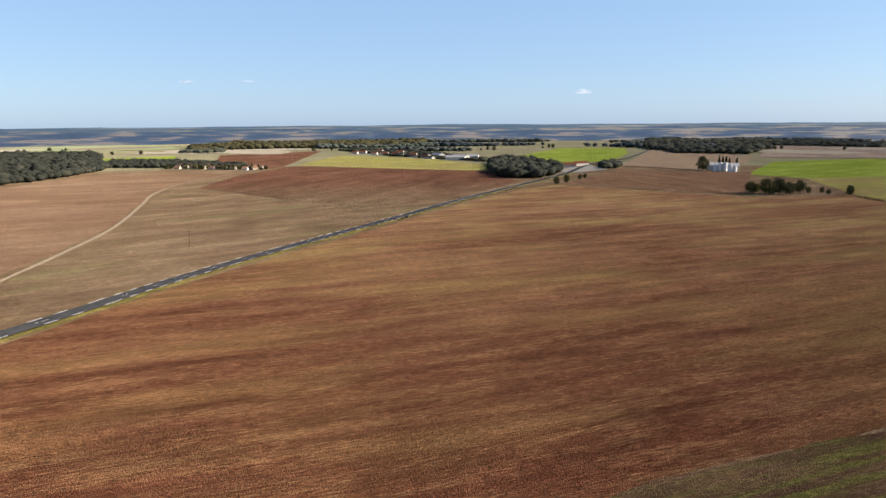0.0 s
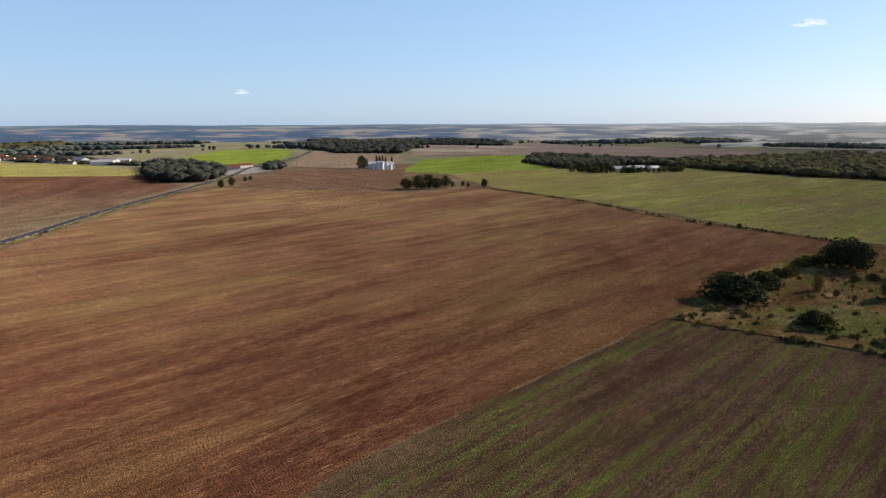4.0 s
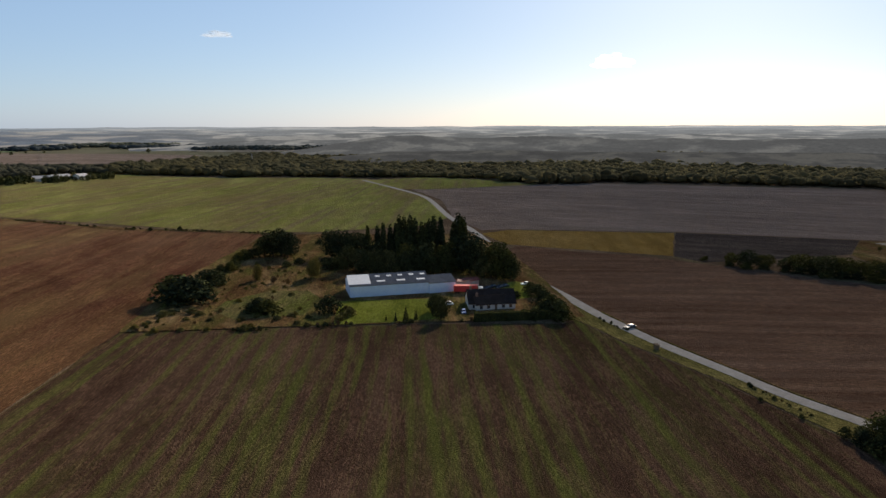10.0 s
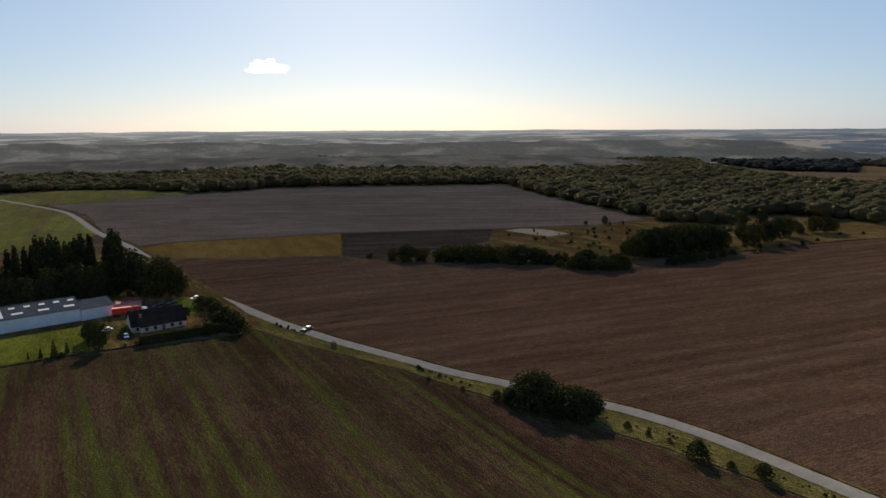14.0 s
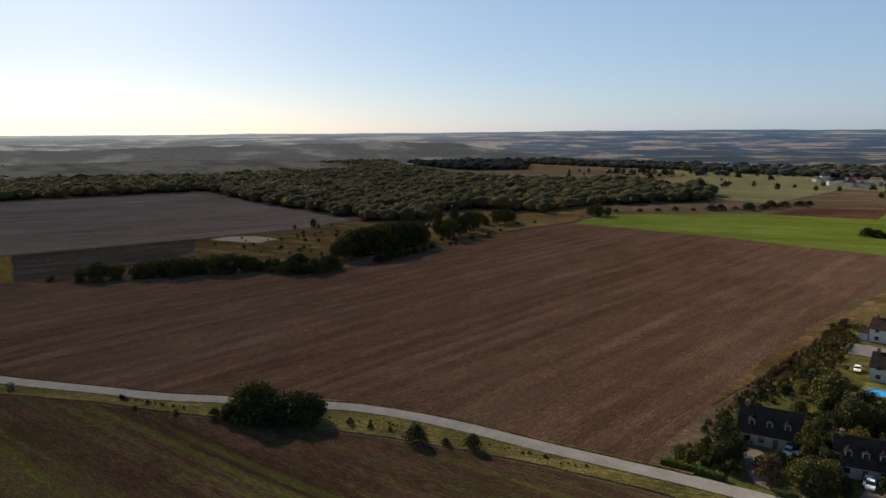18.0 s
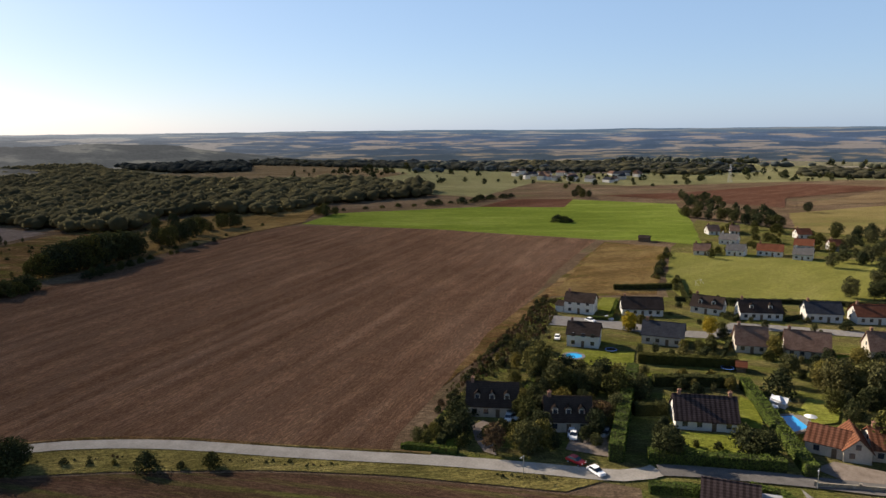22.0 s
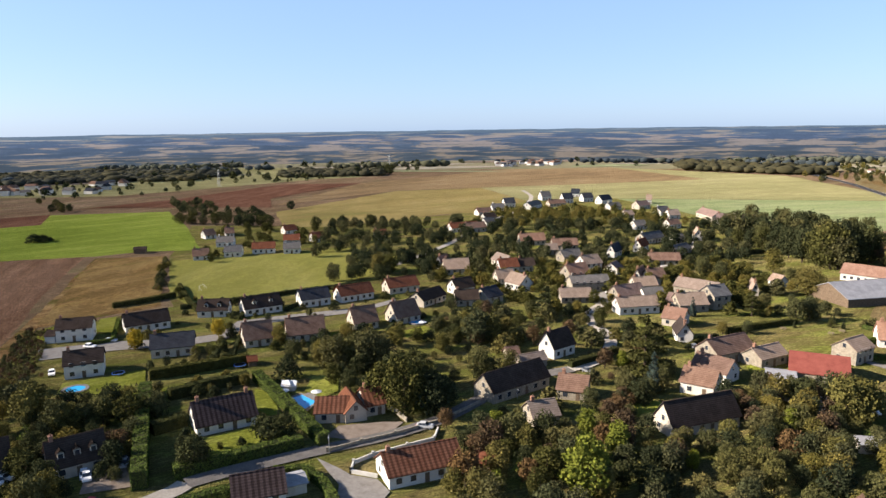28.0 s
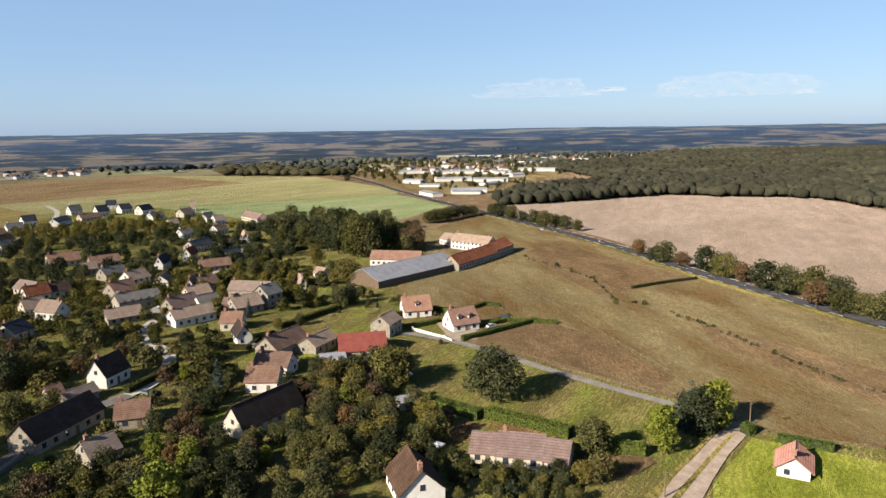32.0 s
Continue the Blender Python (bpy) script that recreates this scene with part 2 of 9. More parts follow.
def field(name, points, material, label, category="field"):
    """A worked field with a ragged edge."""
    pts = [Vector((x, y, 0)) for x, y in points]
    z = lift(points)
    edge = []
    for a, b in zip(pts, pts[1:] + pts[:1]):
        d = (b - a).length
        n = max(2, min(40, int(d / 6)))
        side = Vector((-(b - a).y, (b - a).x, 0)).normalized()
        amp = min(1.2, d * 0.01)
        for i in range(n):
            q = a.lerp(b, i / n)
            wob = noise.noise(q * 0.05) * amp * 1.2 + noise.noise(q * 0.31) * amp * 0.6 if 0 < i else 0
            edge.append(q + side * wob)
    bm = bmesh.new()
    bm.faces.new([bm.verts.new((q.x, q.y, z)) for q in edge])
    bmesh.ops.triangulate(bm, faces=bm.faces[:])
    bmesh.ops.recalc_face_normals(bm, faces=bm.faces)
    for q in bm.faces:
        if q.normal.z < 0:
            q.normal_flip()
    return tagged(part(name, bm, material), label, category, kind="structure")


def ribbon(name, points, width, material, label, category, height=0.0, rough=0.0, crown=0.0):
    """A road, track or verge that follows a line of points, smoothed."""
    pts = [Vector((x, y, 0)) for x, y in points]
    fine = []
    for i in range(len(pts) - 1):
        p0, p1, p2, p3 = pts[max(i - 1, 0)], pts[i], pts[i + 1], pts[min(i + 2, len(pts) - 1)]
        n = max(2, int((p2 - p1).length / 5))
        for k in range(n):
            u = k / n
            fine.append(0.5 * ((2 * p1) + (p2 - p0) * u + (2 * p0 - 5 * p1 + 4 * p2 - p3) * u * u + (3 * p1 - p0 - 3 * p2 + p3) * u ** 3))
    fine.append(pts[-1])
    z = lift(points) + height
    verts, faces = [], []
    for i, q in enumerate(fine):
        d = (fine[min(i + 1, len(fine) - 1)] - fine[max(i - 1, 0)]).normalized()
        side = Vector((-d.y, d.x, 0))
        for s in (-1, -0.5, 0, 0.5, 1):
            w = width / 2 * s
            if abs(s) == 1:
                w += rough * s * noise.noise(q * 0.2 + Vector((s * 9, 0, 0)))
            verts.append((q.x + side.x * w, q.y + side.y * w, z + crown * (1 - s * s)))
        if i:
            for k in range(4):
                a = (i - 1) * 5 + k
                faces.append((a, a + 1, a + 6, a + 5)[::-1])
    ob = link_mesh(name, verts, faces, material)
    return tagged(ob, label, category, kind="structure"), fine


DRY = field_material("dry_grass", (0.16, 0.106, 0.068), (0.22, 0.151, 0.097), (0.29, 0.211, 0.139), 35, 4, 45, 0.25, 0.4, (0.19, 0.17, 0.085), 0.6, 0.8)
# greyed and lightened: distance haze is put into this grass colour
HAZED_GRASS = field_material("hazed_grassland", (0.22, 0.21, 0.13), (0.28, 0.26, 0.165), (0.34, 0.31, 0.20), 10, 30, 260, 0.3, 0.1)
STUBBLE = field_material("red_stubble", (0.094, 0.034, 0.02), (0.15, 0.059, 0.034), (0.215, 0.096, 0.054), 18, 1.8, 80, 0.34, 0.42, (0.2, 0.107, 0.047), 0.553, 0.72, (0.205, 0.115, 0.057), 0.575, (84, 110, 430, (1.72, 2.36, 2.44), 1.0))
STRIPES = field_material("green_stripe_stubble", (0.082, 0.045, 0.03), (0.132, 0.077, 0.051), (0.195, 0.117, 0.078), 18, 2.2, 40, 0.5, 0.36, (0.09, 0.08, 0.026), 0.575, 0.5, (0.13, 0.086, 0.044), 0.61, drill=(5.0, (0.1, 0.104, 0.028), 0.54, 110.0))
PLOUGH = field_material("brown_plough", (0.15, 0.086, 0.053), (0.202, 0.118, 0.076), (0.26, 0.162, 0.108), -79, 1.1, 80, 0.5, 0.36, None, 0.6, 0.6, (0.185, 0.116, 0.072), 0.6, drill=(9.0, (0.18, 0.113, 0.076), 0.565, 260.0))
PLOUGH_DARK = field_material("dark_plough", (0.25, 0.19, 0.152), (0.335, 0.256, 0.207), (0.41, 0.32, 0.262), 80, 3.0, 90, 0.45, 0.35)
PLOUGH_RED = field_material("red_plough", (0.122, 0.06, 0.04), (0.17, 0.085, 0.056), (0.225, 0.118, 0.08), 70, 4, 90, 0.4, 0.3)
PLOUGH_TAN = field_material("tan_plough", (0.30, 0.218, 0.155), (0.335, 0.245, 0.175), (0.365, 0.27, 0.195), 20, 4, 80, 0.35, 0.25)
PLOUGH_DULL = field_material("dull_stubble", (0.22, 0.155, 0.085), (0.29, 0.205, 0.115), (0.34, 0.25, 0.145), 25, 4, 80, 0.35, 0.25)
ORANGE = field_material("orange_fallow", (0.28, 0.175, 0.05), (0.35, 0.22, 0.065), (0.42, 0.275, 0.095), 10, 3, 40, 0.3, 0.3)
BRIGHT = field_material("bright_crop", (0.19, 0.25, 0.04), (0.255, 0.325, 0.055), (0.32, 0.38, 0.08), 30, 4, 60, 0.3, 0.25)
PASTURE = field_material("pale_pasture", (0.28, 0.285, 0.07), (0.36, 0.355, 0.10), (0.44, 0.42, 0.14), 12, 5, 60, 0.4, 0.3, (0.3, 0.22, 0.10), 0.535, drill=(11.0, (0.2, 0.155, 0.078), 0.535, 130.0))
RIDGE = field_material("pale_olive_crop", (0.26, 0.25, 0.12), (0.33, 0.31, 0.15), (0.39, 0.365, 0.19), 5, 6, 80, 0.4, 0.25)
GOLD = field_material("golden_meadow", (0.27, 0.215, 0.085), (0.34, 0.27, 0.11), (0.40, 0.325, 0.145), 30, 6, 80, 0.3, 0.25, (0.22, 0.23, 0.07), 0.6)
MEADOW = field_material("tired_meadow", (0.185, 0.148, 0.074), (0.236, 0.19, 0.098), (0.29, 0.236, 0.13), 55, 7, 30, 0.25, 0.28, (0.15, 0.10, 0.045), 0.54, 0.85)
TAWNY = field_material("tawny_meadow", (0.19, 0.125, 0.05), (0.26, 0.172, 0.07), (0.33, 0.23, 0.10), 55, 5, 20, 0.25, 0.45, (0.19, 0.16, 0.045), 0.62)
BROWN_PATCH = field_material("brown_meadow", (0.145, 0.098, 0.054), (0.195, 0.134, 0.074), (0.25, 0.178, 0.102), 50, 6, 25, 0.25, 0.35)
LAWN = field_material("garden_grass", (0.142, 0.115, 0.047), (0.21, 0.174, 0.07), (0.29, 0.238, 0.105), 15, 4, 14, 0.2, 0.5, (0.168, 0.182, 0.044), 0.51)
GREEN_LAWN = field_material("watered_lawn", (0.20, 0.225, 0.035), (0.27, 0.295, 0.05), (0.34, 0.35, 0.08), 15, 3, 10, 0.2, 0.3)
PITCH = field_material("mown_grass", (0.27, 0.27, 0.065), (0.33, 0.32, 0.085), (0.38, 0.36, 0.11), 70, 5, 40, 0.4, 0.2)
SCRUB = field_material("scrub_floor", (0.15, 0.085, 0.038), (0.245, 0.148, 0.066), (0.38, 0.255, 0.125), 20, 5, 14, 0.2, 0.5, (0.15, 0.14, 0.04), 0.545, 0.8)
ASPHALT = plain_material("worn_asphalt", (0.14, 0.13, 0.122), (0.20, 0.185, 0.172), 0.3, 0.9, 0.25)
ASPHALT_DARK = plain_material("dark_asphalt", (0.04, 0.04, 0.044), (0.062, 0.062, 0.067), 0.3, 0.85, 0.2)
TRACK = plain_material("chalk_track", (0.22, 0.175, 0.13), (0.31, 0.25, 0.19), 0.4, 0.95, 0.3)
LANE = plain_material("grey_lane", (0.36, 0.325, 0.28), (0.46, 0.42, 0.365), 0.25, 0.9, 0.2, relief=0.05)
GRAVEL = plain_material("pale_gravel", (0.22, 0.175, 0.14), (0.31, 0.255, 0.21), 0.5, 0.95, 0.3)
SAND = plain_material("bare_sand", (0.32, 0.265, 0.20), (0.42, 0.36, 0.285), 0.2, 0.95, 0.2)
VERGE = field_material("verge_grass", (0.17, 0.15, 0.05), (0.25, 0.21, 0.07), (0.34, 0.275, 0.10), 45, 1.5, 10, 0.3, 0.5)
PAINT = plain_material("road_paint", (0.7, 0.7, 0.68), (0.8, 0.8, 0.78), 1.0, 0.7, 0.1)

# one sheet to the horizon
verts, faces = [], []
rings = [0, 60, 120, 250, 500, 800, 1200, 1700, 2400, 3200, 4000, 4750]
for r in rings:
    for k in range(96):
        a = 2 * math.pi * k / 96
        x, y = r * math.cos(a), r * math.sin(a)
        verts.append((x, y, 0.0))
for i in range(len(rings) - 1):
    for k in range(96):
        a, b = i * 96 + k, i * 96 + (k + 1) % 96
        faces.append((a, a + 96, b + 96, b) if i else (a, a + 96, b + 96))
sheet = link_mesh("ground", verts, faces, DRY)
sheet.data.materials.append(HAZED_GRASS)
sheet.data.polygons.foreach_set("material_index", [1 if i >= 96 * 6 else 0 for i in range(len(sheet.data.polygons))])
tagged(sheet, "dry tawny grassland reaching out to the horizon", "ground", kind="structure")

# the village stands on garden grass
field("village_green", [(84.3, -114.8), (91.7, -154.3), (101.1, -200.6), (112.5, -260.6), (71.1, -286.7), (75.9, -300.2), (100.9, -406.4), (116.1, -541.1), (47.7, -524.5), (-86.1, -561.0), (-187.6, -709.9), (-282.3, -682.3), (-276.8, -461.0), (-344.7, -402.2), (-315.3, -342.6), (-188.4, -221.6), (-167.9, -178.8), (-159.5, -148.5), (-159.5, -116.7), (-161.3, -80.2), (-154.6, -59.9), (-166.2, -33.2), (-179.6, -17.3), (-115.8, -8.7), (-44.2, -44.9), (21.2, -67.2), (31.1, -117.0), (35.0, -126.7)],
      LAWN, "green gardens and lawns of the village", "grass")

# worked land, going round with the camera
field("field_valley", [(613.0, -507.1), (529.3, -551.0), (421.4, -623.6), (348.5, -618.1), (379.8, -827.5), (258.5, -819.3), (190.7, -872.6), (41.2, -1017.5), (-24.3, -1043.6), (-30.6, -1291.1), (343.5, -1439.7), (459.6, -1089.9), (810.5, -987.4), (947.6, -787.9)], RIDGE, "pale green meadows along the valley floor", "field")
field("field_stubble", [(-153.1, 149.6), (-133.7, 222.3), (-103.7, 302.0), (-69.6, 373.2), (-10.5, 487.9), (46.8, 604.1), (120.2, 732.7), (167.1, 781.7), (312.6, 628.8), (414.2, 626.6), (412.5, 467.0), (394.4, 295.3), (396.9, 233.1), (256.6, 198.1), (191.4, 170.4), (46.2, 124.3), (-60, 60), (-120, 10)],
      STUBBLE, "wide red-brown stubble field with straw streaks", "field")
field("field_striped", [(191.4, 170.4), (226.9, 74.0), (241.6, 23.2), (250.5, 22.5), (234.5, 10.5), (224.0, 3.0), (209.0, -11.5), (195.6, -23.6), (180.2, -35.0), (163.7, -48.6), (143.5, -65.6), (130.5, -75.5), (118.0, -83.6), (106.3, -91.0), (97.5, -95.8), (82.0, -103.4), (57.5, -112.9), (47.1, -116.7), (36.0, -121.5), (10, -60), (-60, 60), (46.2, 124.3)],
      STRIPES, "brown stubble field with green regrowth in stripes", "field")
field("field_plough", [(318.7, 51.8), (297.5, 34.5), (260.5, 10.8), (239.7, -3.4), (225.5, -14.0), (206.0, -30.5), (190.5, -43.3), (179.0, -55.6), (159.7, -75.2), (150.6, -83.2), (138.0, -91.0), (124.5, -97.6), (108.0, -104.0), (94.0, -110.8), (87.0, -114.5), (90.0, -121.0), (97.5, -151.7), (108.6, -198.4), (113.8, -225.9), (121.5, -268.0), (133.6, -317.3), (143.6, -376.9), (149.5, -417.0), (200.0, -420.0), (252.0, -413.0), (300.0, -401.0), (348.3, -380.0), (370.5, -364.0), (376.0, -350.0), (368.5, -316.0), (355.5, -279.5), (341.0, -248.0), (331.0, -219.0), (325.5, -197.3), (322.0, -177.8), (319.5, -152.5), (328.3, -130.5), (335.0, -109.0), (345.5, -79.5), (356.5, -55.0), (371.5, -26.0), (383.0, 7.3), (388.0, 39.6), (396.5, 66.7), (383.6, 70.9)],
      PLOUGH, "harrowed brown field with faint drill lines", "field")
field("field_orange", [(436.7, 97.6), (455.5, 83.6), (470.3, -23.1), (385.5, -19.4), (399.9, 73.8)], ORANGE, "strip of orange-brown fallow land", "field")
field("field_dark", [(765.5, 268.3), (806.5, 126.2), (851.0, 58.7), (839.9, -247.0), (706.0, -250.3), (493.8, -258.6), (472.4, -209.9), (470.7, -131.3), (475.5, -24.1), (460.4, 84.4), (450.5, 100.5), (503.0, 133.4), (632.7, 181.4)],
      PLOUGH_DARK, "large grey-brown ploughed field below a wood", "field")
field("field_dark_strip", [(472.8, -24.4), (468.0, -130.5), (416.3, -112.7), (392.3, -72.8), (371.6, -34.5), (385.5, -19.7)], field_material("wet_plough", (0.075, 0.06, 0.05), (0.11, 0.087, 0.072), (0.15, 0.12, 0.1), 80, 3, 60), "dark freshly ploughed strip", "field")
field("field_rough", [(468.0, -130.5), (459.1, -204.0), (481.6, -256.6), (463.5, -305.9), (432.3, -336.9), (357.3, -279.8), (334.6, -164.7), (354.7, -124.1), (412.1, -111.6)], SCRUB, "rough scrubby pasture below the wood", "field")
field("field_clearing", [(1013.6, -641.8), (1007.9, -772.2), (1094.2, -987.7), (1071.1, -1080.5), (908.6, -1071.1), (632.1, -897.2), (611.8, -780.3), (756.7, -764.0), (725.3, -623.9), (814.0, -592.6)], PLOUGH_DULL, "dull brown field in a clearing of the wood", "field")
field("field_sandpit", [(459.3, -136.0), (465.7, -149.9), (455.6, -166.5), (434.3, -174.1), (426.9, -156.2), (445.4, -143.5)], SAND, "bare pale sand patch", "sand")
field("field_pasture", [(482.2, 828.9), (675.5, 842.5), (854.7, 757.2), (821.1, 567.4), (853.9, 414.6), (849.0, 343.0), (674.2, 217.0), (510.4, 137.7), (459.4, 146.0), (416.3, 199.8), (403.3, 237.0), (403.7, 302.3), (421.8, 477.5), (419.8, 630.0)],
      PASTURE, "pale green pasture with worn tractor lines", "field")
field("field_pasture_far", [(833.1, 335.3), (896.0, 278.6), (875.2, 197.1), (819.1, 111.9), (723.2, 224.7), (725.0, 257.9)], PASTURE, "pale green strip of pasture beside the wood", "field")
field("field_bright", [(444.6, 897.2), (623.4, 1167.5), (934.2, 1263.7), (713.3, 949.9), (675.5, 842.5), (482.2, 828.9)], BRIGHT, "bright green young crop", "field")
field("field_violet", [(674.6, 1320.1), (1019.9, 1921.6), (1386.0, 1842.7), (1459.0, 1192.0), (1439.0, 996.3), (908.8, 792.2), (895.0, 1191.0)], PLOUGH_DARK, "far dusky ploughed field", "field")
field("field_tan", [(338.3, 1102.1), (613.9, 1736.5), (672.1, 1581.9), (669.9, 1313.8), (486.8, 1020.3), (418.3, 980.8)], PLOUGH_TAN, "pale tan field beside the hamlet", "field")
field("field_brown", [(179.8, 795.0), (308.1, 1011.2), (378.5, 963.5), (466.3, 927.0), (318.7, 643.5)], PLOUGH, "brown ploughed triangle beside the highway", "field")
field("field_green_far", [(235.5, 1477.9), (405.5, 1871.2), (569.9, 1827.9), (487.3, 1532.8), (354.4, 1214.6), (259.9, 1196.7)], BRIGHT, "green crop behind the roadside farm", "field")
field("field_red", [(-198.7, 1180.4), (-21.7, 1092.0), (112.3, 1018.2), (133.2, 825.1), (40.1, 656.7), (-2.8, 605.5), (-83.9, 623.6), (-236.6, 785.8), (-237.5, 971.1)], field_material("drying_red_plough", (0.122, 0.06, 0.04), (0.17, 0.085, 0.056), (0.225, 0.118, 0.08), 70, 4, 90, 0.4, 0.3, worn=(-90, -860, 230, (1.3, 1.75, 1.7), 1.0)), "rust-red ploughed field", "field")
field("field_green_hill", [(-194.1, 1211.3), (-156.0, 1561.9), (40.4, 1397.1), (127.3, 1154.5), (118.9, 1017.2), (-21.7, 1092.0)], PASTURE, "green pasture before the distant village", "field")
field("field_west", [(-463.1, 745.4), (-464.4, 808.7), (-449.9, 1003.0), (-349.8, 1031.9), (-239.9, 1014.9), (-279.0, 819.7), (-257.3, 692.6), (-210.7, 497.0), (-198.3, 391.4), (-194.4, 330.0), (-189.5, 296.4)], field_material("pinkish_plough", (0.205, 0.125, 0.08), (0.26, 0.165, 0.108), (0.31, 0.21, 0.14), 20, 5, 90, 0.35, 0.25), "pinkish brown field behind a track", "field")
field("field_green_small", [(-664.4, 1515.1), (-531.7, 1614.8), (-419.9, 1303.3), (-472.8, 1227.8)], BRIGHT, "small green field behind the wood", "field")
field("field_brown_far", [(-432.0, 1621.2), (-226.4, 1831.9), (-207.7, 1151.8), (-254.8, 1117.1), (-355.2, 1291.6)], PLOUGH_RED, "brown field beyond the hamlet", "field")
field("field_pale_far", [(-1529.4, 2434.4), (-2059.3, 3636.8), (-1096.3, 3515.1), (-706.9, 2319.1), (-852.3, 1983.3)], PLOUGH_TAN, "pale distant field", "field")
field("field_green_crop", [(367.1, -380.2), (389.4, -442.7), (305.5, -541.5), (236.1, -573.0), (255.0, -640.8), (156.8, -643.9), (119.7, -538.2), (87.2, -425.3), (121.7, -427.8), (144.1, -416.0), (260.8, -405.4)], BRIGHT, "bright green field with one dark bush", "field")
field("field_meadow_rough", [(141.9, -409.5), (105.0, -408.7), (76.3, -287.8), (113.6, -263.4), (104.0, -206.4), (99.6, -167.8), (97.3, -151.7), (111.1, -203.2), (118.9, -263.3)], SCRUB, "rough orange-brown meadow beside the plough", "field")
field("field_orange_meadow", [(140.4, -405.4), (103.9, -404.7), (77.2, -290.9), (115.3, -267.1)], TAWNY, "tawny rough meadow", "field")
field("field_pitch", [(97.8, -393.5), (62.1, -398.0), (-1.5, -412.5), (-32.7, -382.7), (-30.1, -353.3), (14.5, -303.8), (66.5, -288.6), (78.5, -311.1)], PITCH, "mown pale green sports ground", "field")
field("field_red_far", [(305.5, -541.5), (310.7, -614.0), (257.0, -646.0), (236.1, -573.0)], PLOUGH_RED, "red ploughed patch", "field")
field("field_brown_ridge", [(244.0, -690.2), (182.3, -753.3), (82.2, -935.4), (-21.2, -921.7), (77.6, -741.9), (68.7, -653.3), (164.8, -678.9)], PLOUGH_RED, "red-brown ploughed ridge", "field")
field("field_tan_ridge", [(69.7, -663.2), (-21.2, -921.7), (-276.0, -1157.9), (-450.7, -1142.1), (-465.0, -846.1), (-264.8, -815.4), (-56.9, -797.9)], PLOUGH_DULL, "dull brown field on the ridge", "field")
field("field_gold", [(47.2, -518.2), (61.1, -615.3), (-56.3, -790.6), (-158.0, -806.4), (-171.5, -648.9), (-120.9, -568.1), (-77.0, -563.4), (5.8, -508.3)], GOLD, "golden green meadow above the village", "field")
field("field_ridge_pale", [(-158.0, -806.4), (-264.8, -815.4), (-465.0, -846.1), (-450.7, -1142.1), (-592.0, -869.0), (-525.2, -611.4), (-483.4, -562.1), (-266.8, -644.5), (-171.5, -648.9)], RIDGE, "pale green field on the ridge", "field")
field("field_ridge_green", [(-261.6, -646.0), (-483.4, -562.1), (-446.6, -442.6), (-342.2, -400.2), (-333.0, -418.2), (-276.8, -461.0)], field_material("pale_green_crop", (0.22, 0.27, 0.12), (0.28, 0.33, 0.16), (0.34, 0.36, 0.20), 0, 5, 50, 0.5, 0.2), "pale green crop with light stripes", "field")
field("field_sown", [(-470.0, -405.0), (-491.6, -400.0), (-645.2, -336.5), (-705.7, -219.2), (-630.2, -142.2), (-581.8, -71.1), (-277.0, -30.3), (-288.0, -66.0), (-325.0, -146.0), (-374.0, -236.0), (-441.0, -398.0)], field_material("pale_harrow", (0.31, 0.238, 0.188), (0.365, 0.287, 0.23), (0.42, 0.335, 0.275), 25, 4, 70, 0.35, 0.22), "pale beige harrowed field beyond the highway", "field")
field("town_yards", [(-560.0, -700.0), (-505.0, -530.0), (-545.0, -470.0), (-640.0, -470.0), (-720.0, -560.0), (-900.0, -640.0), (-860.0, -730.0), (-740.0, -830.0), (-650.0, -810.0)], MEADOW, "dull green land between far sheds", "field")
field("field_horse", [(-315.3, -342.6), (-413.7, -377.8), (-305.2, -137.9), (-271.1, -57.9), (-250.3, -26.7), (-152.2, -13.6), (-167.7, -33.6), (-154.0, -58.3), (-163.0, -81.1), (-161.5, -118.2), (-161.7, -150.5), (-170.6, -181.6), (-188.4, -221.6)], MEADOW, "worn horse pasture in tawny green", "field")
field("field_horse_low", [(-230.4, -105.3), (-227.1, -73.8), (-219.4, -45.7), (-213.5, -27.6), (-189.1, -23.7), (-192.3, -39.3), (-200.5, -64.6), (-211.4, -92.5)], BROWN_PATCH, "browned lower paddock", "field")
field("field_horse_bare", [(-303.9, -243.0), (-338.2, -244.5), (-315.7, -188.5), (-301.0, -140.7), (-258.5, -151.2), (-244.5, -156.2), (-267.1, -196.1)], BROWN_PATCH, "browned paddock", "field")
field("field_horse_brown", [(-163.8, -152.9), (-179.2, -161.1), (-199.0, -156.2), (-193.8, -127.9), (-183.4, -104.6), (-175.9, -86.9), (-163.9, -84.8), (-163.6, -119.7)], BROWN_PATCH, "browned strip of paddock", "field")

